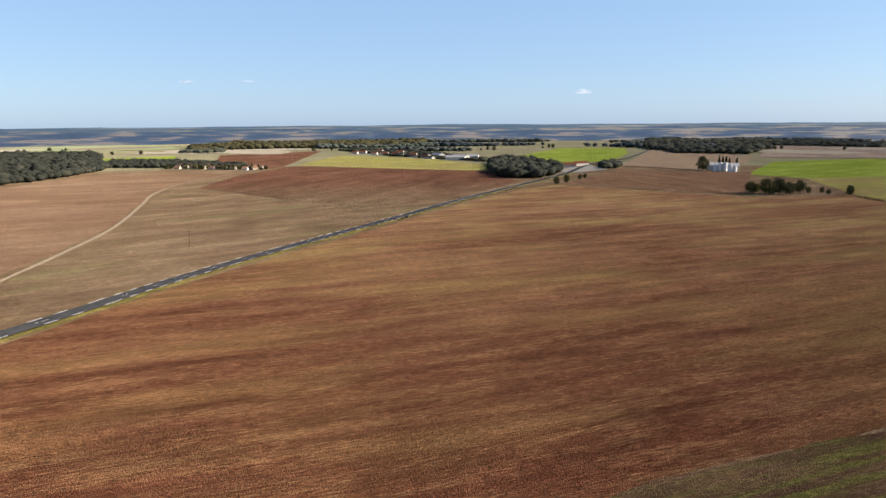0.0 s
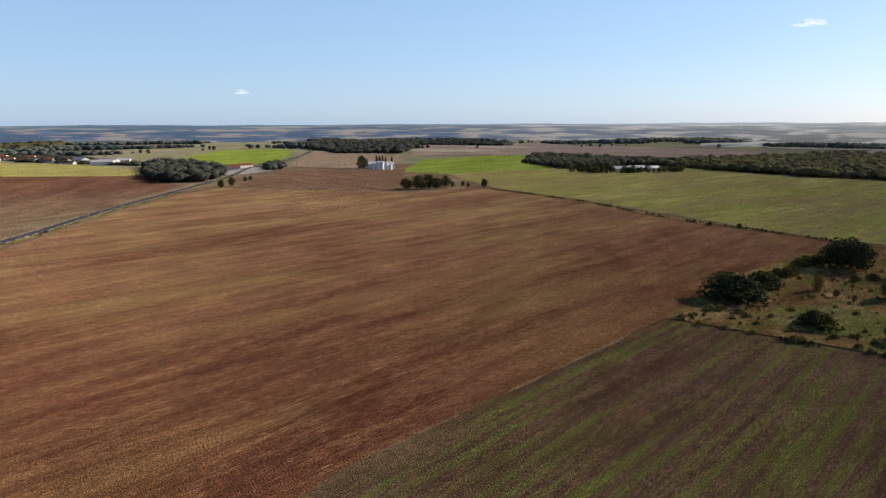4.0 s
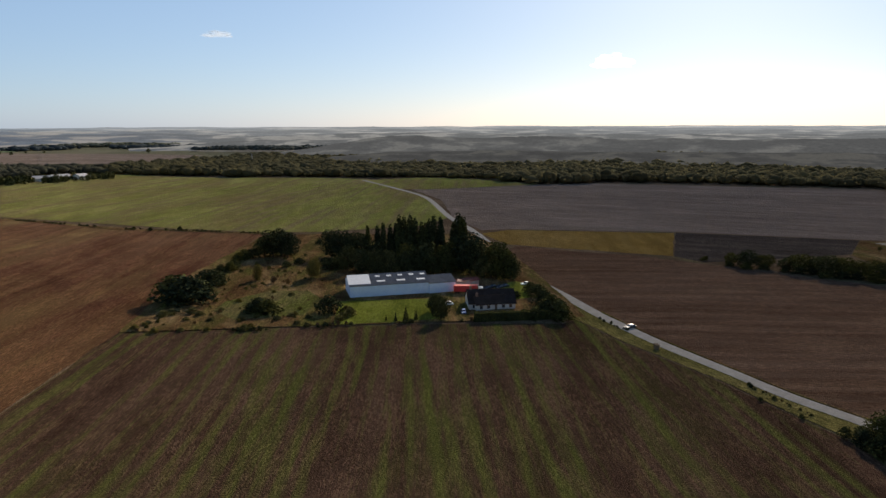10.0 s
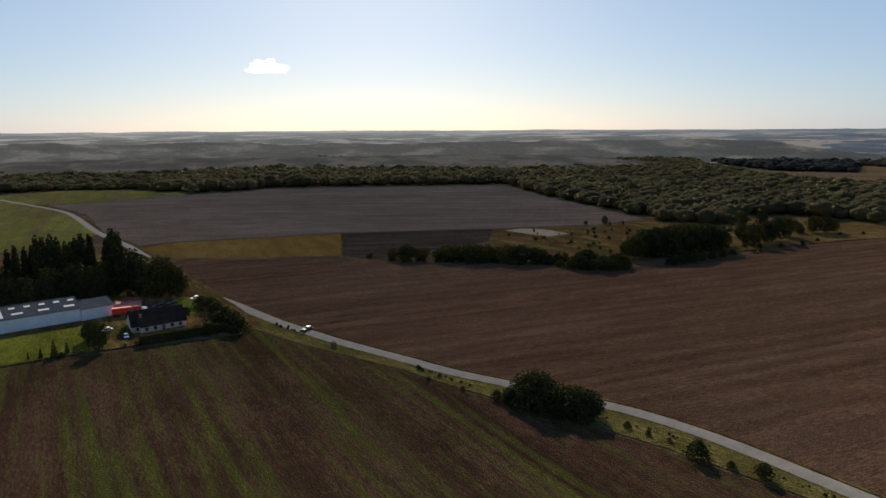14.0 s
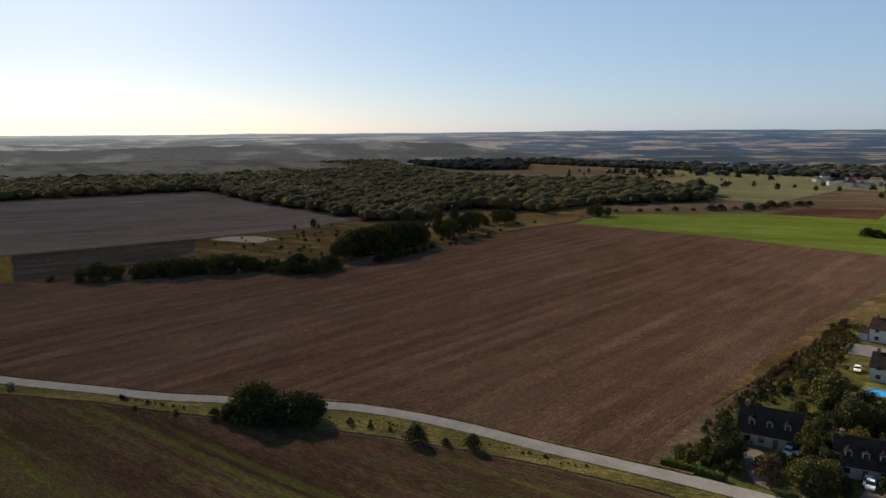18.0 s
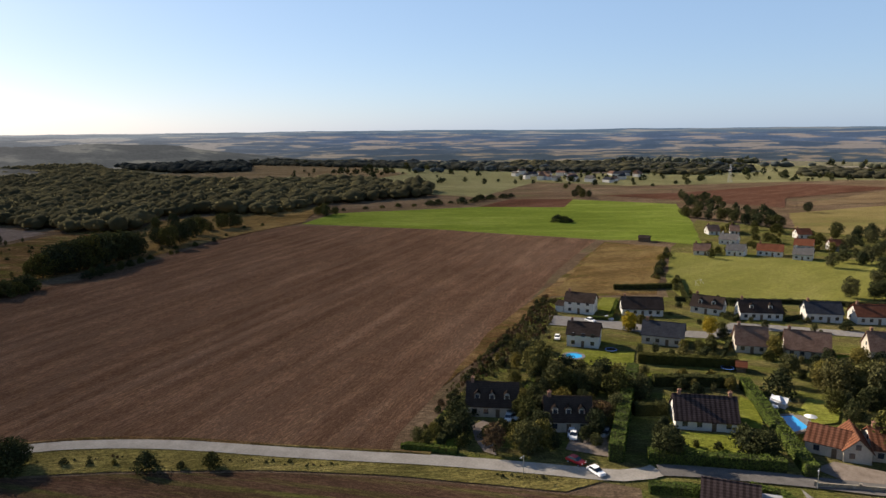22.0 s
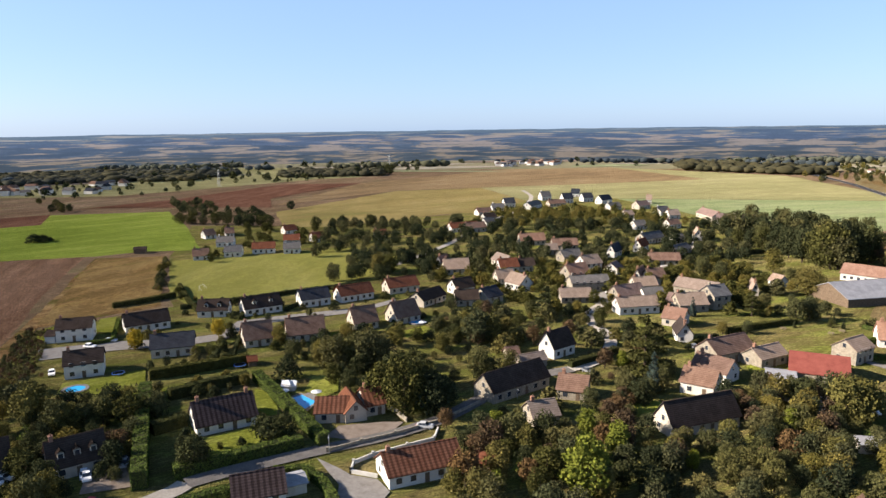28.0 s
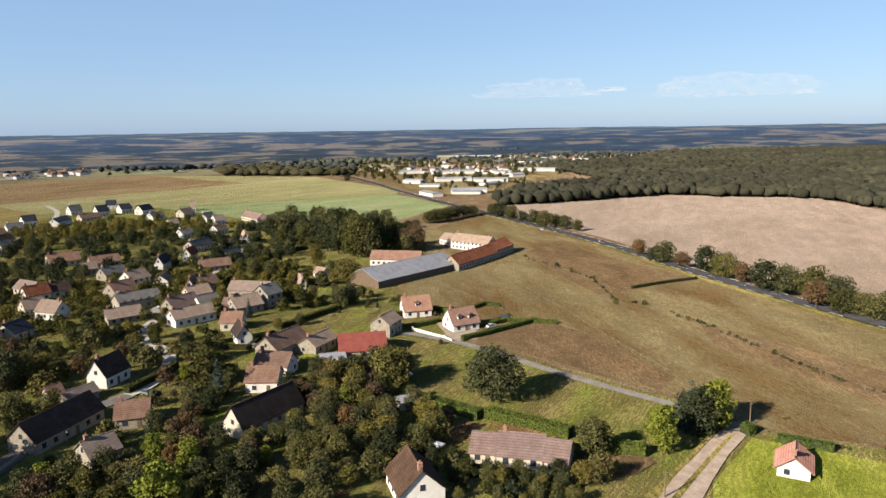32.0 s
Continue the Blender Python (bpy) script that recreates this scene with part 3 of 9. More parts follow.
# roads
ribbon("verge_highway", [(-423.5, -389.9), (-355.1, -227.7), (-306.3, -138.4), (-268.8, -57.3), (-205, 84), (-138.6, 231.0), (-107.1, 312.2), (-72.4, 388.8), (-10.9, 511.6), (49.3, 635.8), (132.2, 786.4), (211.0, 934.4), (299.5, 1139.8)], 13, VERGE, "grassy verge of the highway", "verge", rough=2.0)
road, HIGHWAY = ribbon("road_highway", [(-640.0, -890.0), (-613.0, -815.2), (-566.0, -704.8), (-514.1, -599.8), (-460.0, -478.0), (-423.5, -389.9), (-355.1, -227.7), (-306.3, -138.4), (-268.8, -57.3), (-205, 84), (-138.6, 231.0), (-107.1, 312.2), (-72.4, 388.8), (-10.9, 511.6), (49.3, 635.8), (132.2, 786.4), (211.0, 934.4), (299.5, 1139.8), (418.2, 1321.1), (626.4, 1772.2)], 8.2, ASPHALT_DARK, "dark asphalt highway with white edge lines", "road", height=0.1, crown=0.06)
LANE_WAY = [(282.5, 28.1), (258.0, 13.8), (237.2, -0.4), (223.0, -11.0), (203.5, -27.5), (188.0, -40.3), (176.5, -52.6), (157.2, -72.2), (148.6, -80.0), (136.0, -88.0), (122.5, -94.6), (107.0, -101.0), (92.0, -107.8), (76.5, -115.0), (59.0, -122.0), (39.7, -129.4)]
field("verge_lane", LANE_WAY + [(47.1, -117.7), (57.5, -113.9), (82.0, -104.4), (97.5, -96.8), (106.3, -92.0), (118.0, -84.6), (130.5, -76.5), (143.5, -66.6), (163.7, -49.6), (180.2, -36.0), (195.6, -24.6), (209.0, -12.5), (224.0, 2.0), (234.5, 9.5), (250.0, 22.0)], VERGE, "rough tawny grass verge along the lane", "verge")
ribbon("bank_lane", [(x + 2.9 * 0.55, y - 2.9 * 0.83) for x, y in LANE_WAY[1:14]], 1.3, SCRUB, "low rough bank between lane and plough", "bank", height=0.12, rough=0.5, crown=0.3)
road, LANE_LINE = ribbon("road_lane", [(830.5, 342.1), (725.0, 257.9), (643.8, 199.9), (513.9, 141.2), (443.2, 104.4), (369.8, 72.8), (321.7, 54.5), (299.5, 39.0)] + LANE_WAY + [(34.0, -135.5)], 4.8, LANE, "pale worn asphalt lane", "road", height=0.12, crown=0.05)
road, STREET_LINE = ribbon("road_street", [(34.0, -135.5), (26.8, -139.0), (8.6, -145.7), (-8.0, -150.9), (-22.4, -158.8), (-32.8, -168.6), (-48.2, -181.0), (-63.1, -186.3)], 4.8, ASPHALT, "worn grey village street", "road", height=0.12, crown=0.05)
ribbon("track_west", [(-183.4, 286.3), (-187.4, 317.6), (-192.3, 379.2), (-204.9, 483.0), (-236.5, 619.3), (-264.3, 732.4), (-273.8, 865.6), (-256.3, 984.5), (-236.5, 1114.0), (-203.0, 1300.3)], 2.6, TRACK, "pale farm track", "track", height=0.1, rough=0.6)
ribbon("ditch_bank", [(409.1, 614.1), (412.5, 467.0), (391.8, 341.0), (396.7, 297.0), (399.0, 234.4)], 5, SCRUB, "rough grass bank between fields", "bank", height=0.1, rough=2)


def markings(line, offset, dash, gap, width, name, label):
    """Painted road lines: dashes at a distance from the middle."""
    verts, faces, run = [], [], 0.0
    for a, b in zip(line, line[1:]):
        d = b - a
        L = d.length
        if L < 0.01:
            continue
        d.normalize()
        s = Vector((-d.y, d.x, 0))
        if run % (dash + gap) < dash:
            for q in (a, b):
                for w in (-width / 2, width / 2):
                    c = q + s * (offset + w)
                    verts.append((c.x, c.y, HIGHWAY_TOP))
            n = len(verts)
            faces.append((n - 4, n - 2, n - 1, n - 3)[::-1])
        run += L
    return tagged(link_mesh(name, verts, faces, PAINT), label, "marking", kind="structure")


HIGHWAY_TOP = max(v.co.z for v in bpy.data.objects["road_highway"].data.vertices) + 0.03
for off in (-4.0, 4.0):
    markings(HIGHWAY, off, 5, 5, 0.45, "road_marking", "white edge dashes on the highway")
markings(HIGHWAY, 0.0, 5, 15, 0.12, "road_marking", "white centre dashes on the highway")

# ---- trees ----
rng = np.random.default_rng(7)


def leaf_cloud(blobs, count, size, seed, droop=0.3):
    """Small bent leaf sprays scattered through the outer part of a set of lobes (x, y, z, rx, ry, rz)."""
    g = np.random.default_rng(seed)
    blobs = np.array(blobs, float)
    weight = blobs[:, 3] * blobs[:, 4] + blobs[:, 4] * blobs[:, 5]
    which = g.choice(len(blobs), count, p=weight / weight.sum())
    d = g.normal(size=(count, 3))
    d /= np.linalg.norm(d, axis=1)[:, None]
    r = g.uniform(0.55, 1.0, count) ** 0.6 * g.uniform(0.9, 1.12, count)
    c = blobs[which, :3] + d * r[:, None] * blobs[which, 3:]
    n = d + g.normal(scale=0.55, size=(count, 3))
    n /= np.linalg.norm(n, axis=1)[:, None]
    u = np.cross(n, g.normal(size=(count, 3)))
    u /= np.linalg.norm(u, axis=1)[:, None]
    v = np.cross(n, u)
    s = size * g.uniform(0.6, 1.35, count)[:, None]
    verts = np.empty((count, 4, 3))
    verts[:, 0], verts[:, 1] = c - u * s, c + v * s * 0.8 + n * s * 0.3
    verts[:, 2], verts[:, 3] = c + u * s, c - v * s * 0.8 + n * s * 0.3
    k = np.arange(count)[:, None] * 4
    faces = np.concatenate([np.hstack([k + a for a in q]) for q in ((0, 3, 2), (0, 2, 1))])
    return verts.reshape(-1, 3), faces


def trunk_mesh(height, radius, limbs, seed, spread):
    g = random.Random(seed)
    bm = bmesh.new()

    def tube(a, b, ra, rb, sides=6):
        d = (b - a).normalized()
        u = d.orthogonal().normalized()
        v = d.cross(u)
        rows = []
        for q, r in ((a, ra), (a.lerp(b, 0.5), (ra + rb) / 2), (b, rb)):
            rows.append([bm.verts.new(q + (u * math.cos(t) + v * math.sin(t)) * r) for t in (2 * math.pi * i / sides for i in range(sides))])
        for lo, hi in zip(rows, rows[1:]):
            for i in range(sides):
                bm.faces.new((lo[i], lo[(i + 1) % sides], hi[(i + 1) % sides], hi[i]))

    top = Vector((g.uniform(-.2, .2), g.uniform(-.2, .2), height))
    tube(Vector((0, 0, -0.2)), top, radius, radius * 0.35)
    for i in range(limbs):
        a = 2 * math.pi * (i + g.random() * 0.6) / limbs
        s = top * g.uniform(0.45, 0.9)
        tube(s, s + Vector((math.cos(a) * spread, math.sin(a) * spread, spread * g.uniform(0.5, 1.1))), radius * 0.4, radius * 0.12, 5)
    me = bpy.data.meshes.new("trunk")
    bm.to_mesh(me)
    bm.free()
    me.materials.append(BARK)
    return me


def crown_mesh(blobs, count, size, seed, material, height):
    v, q = leaf_cloud(blobs, count, size, seed)
    v[:, 2] = np.maximum(v[:, 2] * height / v[:, 2].max(), 0.02)
    me = bpy.data.meshes.new("crown")
    me.from_pydata(v.tolist(), [], q.tolist())
    me.materials.append(material)
    return me


def lobes(height, width, low, count, seed, peak=0.5):
    """Lobes of a broad crown between low and height, width across."""
    g = random.Random(seed)
    out = [(0, 0, (low + height) / 2, width * 0.32, width * 0.32, (height - low) * 0.42)]
    for i in range(count):
        u = (i + 0.5) / count
        z = low + (height - low) * (0.15 + 0.75 * u)
        reach = width * 0.5 * (1 - abs(u - peak) ** 1.6 * 1.2)
        a = i * 2.4 + g.random()
        s = width * g.uniform(0.15, 0.24)
        rr = max(0.0, reach - s * 0.8) * g.uniform(0.75, 1.05)
        out.append((math.cos(a) * rr, math.sin(a) * rr, z, s, s, s * g.uniform(0.7, 1.0)))
    return out


KINDS = {}
NAMES = {"broad": "garden_tree", "dark": "broadleaf_tree", "olive": "autumn_tree", "yellow": "yellow_tree", "lime": "lime_tree", "rust": "brown_tree", "oak": "oak", "bush": "bush",
         "shrub": "shrub", "plane": "roadside_tree", "poplar": "poplar", "spruce": "spruce", "blue": "blue_spruce", "cedar": "cedar"}


def kind(name, height, trunk, crowns, label, category="tree"):
    KINDS[name] = (height, trunk, crowns, label, category)


def broad(name, material, label, seeds, height=10.0, width=9.0, low=0.3, n=2200, size=0.27, peak=0.45, category="tree"):
    kind(name, height, [trunk_mesh(height * 0.6, height * 0.022 + 0.05, 5, s, width * 0.3) for s in seeds],
         [crown_mesh(lobes(height, width, low, 17, s, peak), n, size, s, material, height) for s in seeds], label, category)


broad("broad", LEAF, "leafy green garden tree standing on grass", (1, 2, 3, 4))
broad("dark", LEAF_DARK, "dark green broadleaf tree with dense crown", (5, 6, 7))
broad("olive", LEAF_OLIVE, "olive green tree turning for autumn", (8, 9, 10))
broad("yellow", LEAF_YELLOW, "golden yellow autumn tree in leaf", (11,), 7.0, 5.5, 0.8, 1400, 0.22)
broad("lime", LEAF_LIME, "yellow-green tree in bright leaf", (12, 13), 10.0, 7.0)
broad("rust", LEAF_RUST, "reddish brown tree with thin leaves", (14, 15), 8.0, 7.0, 1.0, 1300)
broad("oak", LEAF, "broad spreading green oak", (16,), 14.0, 15.0, 1.5, 5200, 0.32, 0.4)
broad("bush", LEAF_DARK, "dense dark green bush on grass", (17, 18, 19), 3.0, 4.0, 0.0, 700, 0.18, 0.25, "bush")
broad("shrub", LEAF_OLIVE, "olive green shrub on rough grass", (20, 21, 22), 2.5, 3.2, 0.0, 600, 0.17, 0.25, "bush")
broad("plane", LEAF_RUST, "roadside tree turning brown", (23,), 9.0, 8.0, 1.8, 1700, 0.26)
tall = [(0, 0, 1.2 + 0.98 * i, 0.3 + 0.8 * math.sin(math.pi * (i + 2) / 14), 0.3 + 0.8 * math.sin(math.pi * (i + 2) / 14), 1.1) for i in range(12)]
kind("poplar", 13.0, [trunk_mesh(9, 0.2, 4, 31, 0.8)], [crown_mesh(tall, 1500, 0.26, s, LEAF_DARK, 13.0) for s in (31, 32, 33)], "tall narrow dark green poplar")
cone = [(0.25 * math.cos(i * 2.4), 0.25 * math.sin(i * 2.4), 0.9 + 0.85 * i, 2.6 * (1 - i / 13.0), 2.6 * (1 - i / 13.0), 0.55) for i in range(12)]
kind("spruce", 11.0, [trunk_mesh(9, 0.18, 0, 41, 0.5)], [crown_mesh(cone, 1700, 0.22, s, LEAF_DARK, 11.0) for s in (41, 42)], "dark pointed conifer on a lawn", "conifer")
kind("blue", 11.0, [trunk_mesh(9, 0.18, 0, 43, 0.5)], [crown_mesh(cone, 1700, 0.22, 44, LEAF_BLUE, 11.0)], "blue-grey spruce beside a house", "conifer")
cedar = [(2.8 * math.cos(i * 2.1) * (1 - i / 16), 2.8 * math.sin(i * 2.1) * (1 - i / 16), 2 + 0.8 * i, 2.7 * (1 - i / 20), 2.7 * (1 - i / 20), 0.5) for i in range(13)]
kind("cedar", 13.0, [trunk_mesh(11, 0.35, 0, 45, 3)], [crown_mesh(cedar, 3000, 0.26, 46, LEAF_DARK, 13.0)], "dark layered cedar in a garden", "conifer")


def tree(name, x, y, height, group="", width=1.0, label=""):
    base, trunks, crowns, words, category = KINDS[name]
    top = new(NAMES[name])
    s = height / base
    top.matrix_world = Matrix.LocRotScale((x, y, 0), Euler((0, 0, random.uniform(0, 6.28))), (s * width * random.uniform(0.9, 1.1), s * width * random.uniform(0.9, 1.1), s))
    a = new("trunk", random.choice(trunks))
    b = new("crown", random.choice(crowns))
    a.parent = b.parent = top
    return tagged(top, label or words, category, group)


def trees(name, rows, group="", width=1.0, label=""):
    for x, y, h in rows:
        tree(name, x, y, max(h, 0.6), group, width, label)


def inside(x, y, poly):
    hit = False
    for (x1, y1), (x2, y2) in zip(poly, poly[1:] + poly[:1]):
        if (y1 > y) != (y2 > y) and x < (x2 - x1) * (y - y1) / (y2 - y1) + x1:
            hit = not hit
    return hit


def wood(name, points, spacing, height, material, label, seed=1, sprays=16, swell=None):
    """A wood seen from afar, joined: rounded crowns, each broken up by leaf sprays."""
    g = random.Random(seed)
    gen = np.random.default_rng(seed)
    xs, ys = [q[0] for q in points], [q[1] for q in points]
    dome = bmesh.new()
    bmesh.ops.create_icosphere(dome, subdivisions=1, radius=1.0)
    dv = np.array([v.co[:] for v in dome.verts])
    df = np.array([[v.index for v in q.verts] for q in dome.faces])
    dome.free()
    spots = []
    x = min(xs)
    while x < max(xs):
        y = min(ys)
        while y < max(ys):
            px, py = x + g.uniform(-.5, .5) * spacing, y + g.uniform(-.5, .5) * spacing
            y += spacing
            if inside(px, py, points):
                spots.append((px, py, height * g.uniform(0.72, 1.12) * (1 + 0.3 * noise.noise(Vector((px, py, 0)) * 0.006)), spacing * g.uniform(0.5, 1.0)))
        x += spacing
    if not spots:
        return None
    p = np.array(spots)
    big = gen.random(len(p)) < 0.14  # some crowns stand out
    p[big, 2] *= 1.18
    p[big, 3] *= 1.45
    n = len(p)
    foot = np.array([swell(x, y) for x, y in p[:, :2]]) if swell else np.zeros(n)
    centre = np.stack([p[:, 0], p[:, 1], p[:, 2] * 0.5 + foot], 1)
    radii = np.stack([p[:, 3], p[:, 3], p[:, 2] * 0.5], 1)
    v = dv[None] * (1 + gen.normal(scale=0.14, size=(n, len(dv), 1))) * radii[:, None] * 0.93 + centre[:, None]
    f = df[None] + (np.arange(n) * len(dv))[:, None, None]
    verts, faces = [v.reshape(-1, 3)], [f.reshape(-1, 3)]
    if sprays:
        m = n * sprays
        d = gen.normal(size=(m, 3))
        d[:, 2] = np.abs(d[:, 2]) - 0.3
        d /= np.linalg.norm(d, axis=1)[:, None]
        c = np.repeat(centre, sprays, 0) + d * np.repeat(radii, sprays, 0) * gen.uniform(0.94, 1.06, m)[:, None]
        nn = d + gen.normal(scale=0.16, size=(m, 3))
        nn /= np.linalg.norm(nn, axis=1)[:, None]
        u = np.cross(nn, gen.normal(size=(m, 3)))
        u /= np.linalg.norm(u, axis=1)[:, None]
        w = np.cross(nn, u)
        size = np.repeat(p[:, 3], sprays)[:, None] * gen.uniform(0.06, 0.13, m)[:, None]
        q = np.stack([c - u * size, c + w * size * 0.8, c + u * size, c - w * size * 0.8], 1).reshape(-1, 3)
        k = np.arange(m)[:, None] * 4 + n * len(dv)
        verts.append(q)
        faces += [np.hstack([k, k + 3, k + 2]), np.hstack([k, k + 2, k + 1])]
    ob = link_mesh(name, np.concatenate(verts).tolist(), np.concatenate(faces).tolist(), material, smooth=True)
    return tagged(ob, label, "woodland", kind="stuff")


def joined_trees(name, rows, label):
    """Trees too far off or too many to tell apart, in one mesh: rows of kind, x, y, height."""
    verts, faces, mats, slots, n = [], [], [], [], 0
    for kind_of, x, y, h in rows:
        base, trunks, crowns, _, _ = KINDS[kind_of]
        me = random.choice(crowns)
        co = np.empty(len(me.vertices) * 3)
        me.vertices.foreach_get("co", co)
        co = co.reshape(-1, 3)
        ix = np.empty(len(me.loops), int)
        me.loops.foreach_get("vertex_index", ix)
        ix = ix.reshape(-1, 3)
        count = len(co) // 4  # some of the sprays are enough so far off
        pick = np.zeros(count, bool)
        far = math.hypot(x, y) > 620
        pick[rng.choice(count, max(1, int(count * (0.1 if far else 0.4))), replace=False)] = True
        vm = np.repeat(pick, 4)
        new_index = np.cumsum(vm) - 1
        fm = vm[ix[:, 0]]
        s = h / base
        a = random.uniform(0, 6.28)
        rot = np.array([[math.cos(a), -math.sin(a), 0], [math.sin(a), math.cos(a), 0], [0, 0, 1]])
        c = co.reshape(-1, 4, 3)
        mid = c.mean(1, keepdims=True)
        c = (mid + (c - mid) * (2.8 if far else 1.5)).reshape(-1, 3)
        verts.append((c[vm] * s) @ rot.T + (x, y, 0))
        faces.append(new_index[ix[fm]] + n)
        mat = me.materials[0]
        if mat not in mats:
            mats.append(mat)
        slots += [mats.index(mat)] * int(fm.sum())
        n += int(vm.sum())
    me = bpy.data.meshes.new(name)
    me.from_pydata(np.concatenate(verts).tolist(), [], np.concatenate(faces).tolist())
    for m in mats:
        me.materials.append(m)
    me.polygons.foreach_set("material_index", slots)
    return tagged(new(name, me), label, "trees", kind="stuff")


wood("woodland", [(922.7, 820.8), (982.1, 798.7), (868.7, 643.8), (832.0, 540.2), (864.1, 485.8), (869.3, 349.8), (896.0, 278.6), (884.3, 199.1), (816.8, 117.9), (835.1, 69.7), (879.1, 41.3), (874.1, -17.2), (857.3, -250.6), (751.4, -259.8), (630.1, -267.5), (807.9, -253.1), (708.6, -248.1), (573.3, -261.3), (466.4, -267.8), (444.5, -293.1), (494.2, -339.9), (486.5, -392.7), (425.8, -403.1), (443.7, -486.3), (398.7, -592.4), (429.5, -649.5), (595.7, -728.6), (648.7, -653.9), (811.8, -608.3), (1018.6, -665.9), (1348.5, -793.6), (1403.6, -615.8), (1660.9, -33.8), (1614.0, 473.7), (1264.1, 393.5), (1334.7, 667.0), (1364.8, 824.4)], 11, 11, WOODS, "mixed autumn woodland", 3)
wood("woodland", [(-500.4, 750.0), (-486.2, 847.4), (-474.5, 928.2), (-471.0, 1050.7), (-490.6, 1156.1), (-753.2, 1719.6), (-919.5, 1615.7), (-999.2, 1512.0)], 10, 12, WOODS, "dark wood on the field edge", 5)
wood("woodland", [(-513.5, 1188.8), (-395.5, 1168.9), (-264.8, 1161.5), (-293.5, 1245.5), (-461.9, 1367.9), (-586.7, 1411.7)], 9, 7, WOODS, "belt of trees round the hamlet", 6)
wood("woodland", [(-462.3, -415.2), (-504.1, -383.9), (-589.9, -354.3), (-645.2, -336.5), (-695.1, -215.8), (-630.2, -142.2), (-581.8, -71.1), (-1019.8, -129.7), (-914.4, -209.0), (-879.4, -367.3), (-816.2, -426.4), (-692.9, -453.9), (-562.2, -457.5)], 7.5, 12, WOODS, "wooded edge of the pale field", 7)


HILL = (-1551.1, -258.3)


def swell(x, y):
    """A low wooded hill."""
    c = Vector((HILL[0], HILL[1], 0)).normalized()
    d = Vector((x, y, 0)) - c * 1350
    along, across = d.dot(c) - 120, d.dot(Vector((-c.y, c.x, 0))) + 300
    return 27 * math.exp(-(along / 330) ** 2 / 2 - (across / 330) ** 2 / 2)


verts, faces = [], []
c = Vector((HILL[0], HILL[1], 0)).normalized()
side_way = Vector((-c.y, c.x, 0))
for i in range(31):
    for k in range(31):
        q = c * (1350 + (i - 15) * 62) + side_way * ((k - 15) * 62)
        verts.append((q.x, q.y, swell(q.x, q.y) - 4))
        if i and k:
            faces.append((31 * i + k - 32, 31 * i + k - 31, 31 * i + k, 31 * i + k - 1)[::-1])
tagged(link_mesh("ground_hill", verts, faces, HAZED_GRASS, smooth=True), "low rounded wooded hill", "hill", kind="structure")
hill_edge = []
for i in range(24):
    a = 2 * math.pi * i / 24
    k = 1 + 0.12 * math.sin(3 * a) + 0.08 * math.sin(7 * a)
    q = c * (1370 + 600 * k * math.cos(a)) + side_way * (600 * k * math.sin(a))
    hill_edge.append((q.x, q.y))
wood("woodland", hill_edge, 8.5, 10, WOODS, "wooded hillside in dull green", 8, sprays=8, swell=swell)
wood("woodland", [(871.2, 784.5), (839.0, 731.3), (840.2, 580.6), (975.9, 674.9), (1029.5, 883.0)], 11, 11, WOODS, "corner of the woodland", 9)
wood("woodland", [(726.4, 983.4), (679.2, 819.7), (745.0, 789.3), (807.8, 828.4), (851.5, 805.2), (832.8, 737.8), (947.9, 853.6), (887.1, 1002.7), (903.2, 1182.3)], 10, 10, WOODS, "copse of dark trees round a farm", 10)

# ---- houses ----
def tile_material(name, a, c, course=0.35, stripe=0.0):
    """Roof tiles: courses across the slope, moss and fading, every roof a little different."""
    m, nodes, links, b = node_material(name, 0.85)
    v = mapped(nodes, links, 0)
    n1 = noise_at(nodes, links, v, 0.35, 5, 0.7)
    n2 = noise_at(nodes, links, v, 3.5, 3, 0.8)
    a, c = tuple(v * 0.64 for v in a), tuple(v * 0.64 for v in c)
    col = ramp(nodes, links, n1, [(0.35, a), (0.65, c)])
    wave = nodes.new("ShaderNodeTexWave")
    wave.wave_type, wave.bands_direction = "BANDS", "Z"
    wave.inputs["Scale"].default_value, wave.inputs["Distortion"].default_value = 0.314 / course, 0.6
    links.new(v, wave.inputs["Vector"])
    col = blend(nodes, links, "MULTIPLY", 1.0, col, ramp(nodes, links, wave.outputs["Fac"], [(0.0, (0.8,) * 3), (0.6, (1.08,) * 3)]))
    if stripe:
        rib = nodes.new("ShaderNodeTexWave")
        rib.wave_type, rib.bands_direction = "BANDS", "X"
        rib.inputs["Scale"].default_value, rib.inputs["Distortion"].default_value = 0.314 / stripe, 0.3
        links.new(v, rib.inputs["Vector"])
        col = blend(nodes, links, "MULTIPLY", 1.0, col, ramp(nodes, links, rib.outputs["Fac"], [(0.25, (0.62,) * 3), (0.7, (1.2,) * 3)]))
    col = blend(nodes, links, "MULTIPLY", 1.0, col, ramp(nodes, links, n2, [(0.3, (0.7,) * 3), (0.7, (1.2,) * 3)]))
    info = nodes.new("ShaderNodeObjectInfo")
    col = blend(nodes, links, "MULTIPLY", 1.0, col, ramp(nodes, links, info.outputs["Random"], [(0.0, (0.82, 0.85, 0.9)), (1.0, (1.18, 1.12, 1.05))]))
    links.new(col, b.inputs["Base Color"])
    bump(nodes, links, b, wave.outputs["Fac"], 0.5, 0.05)
    return m


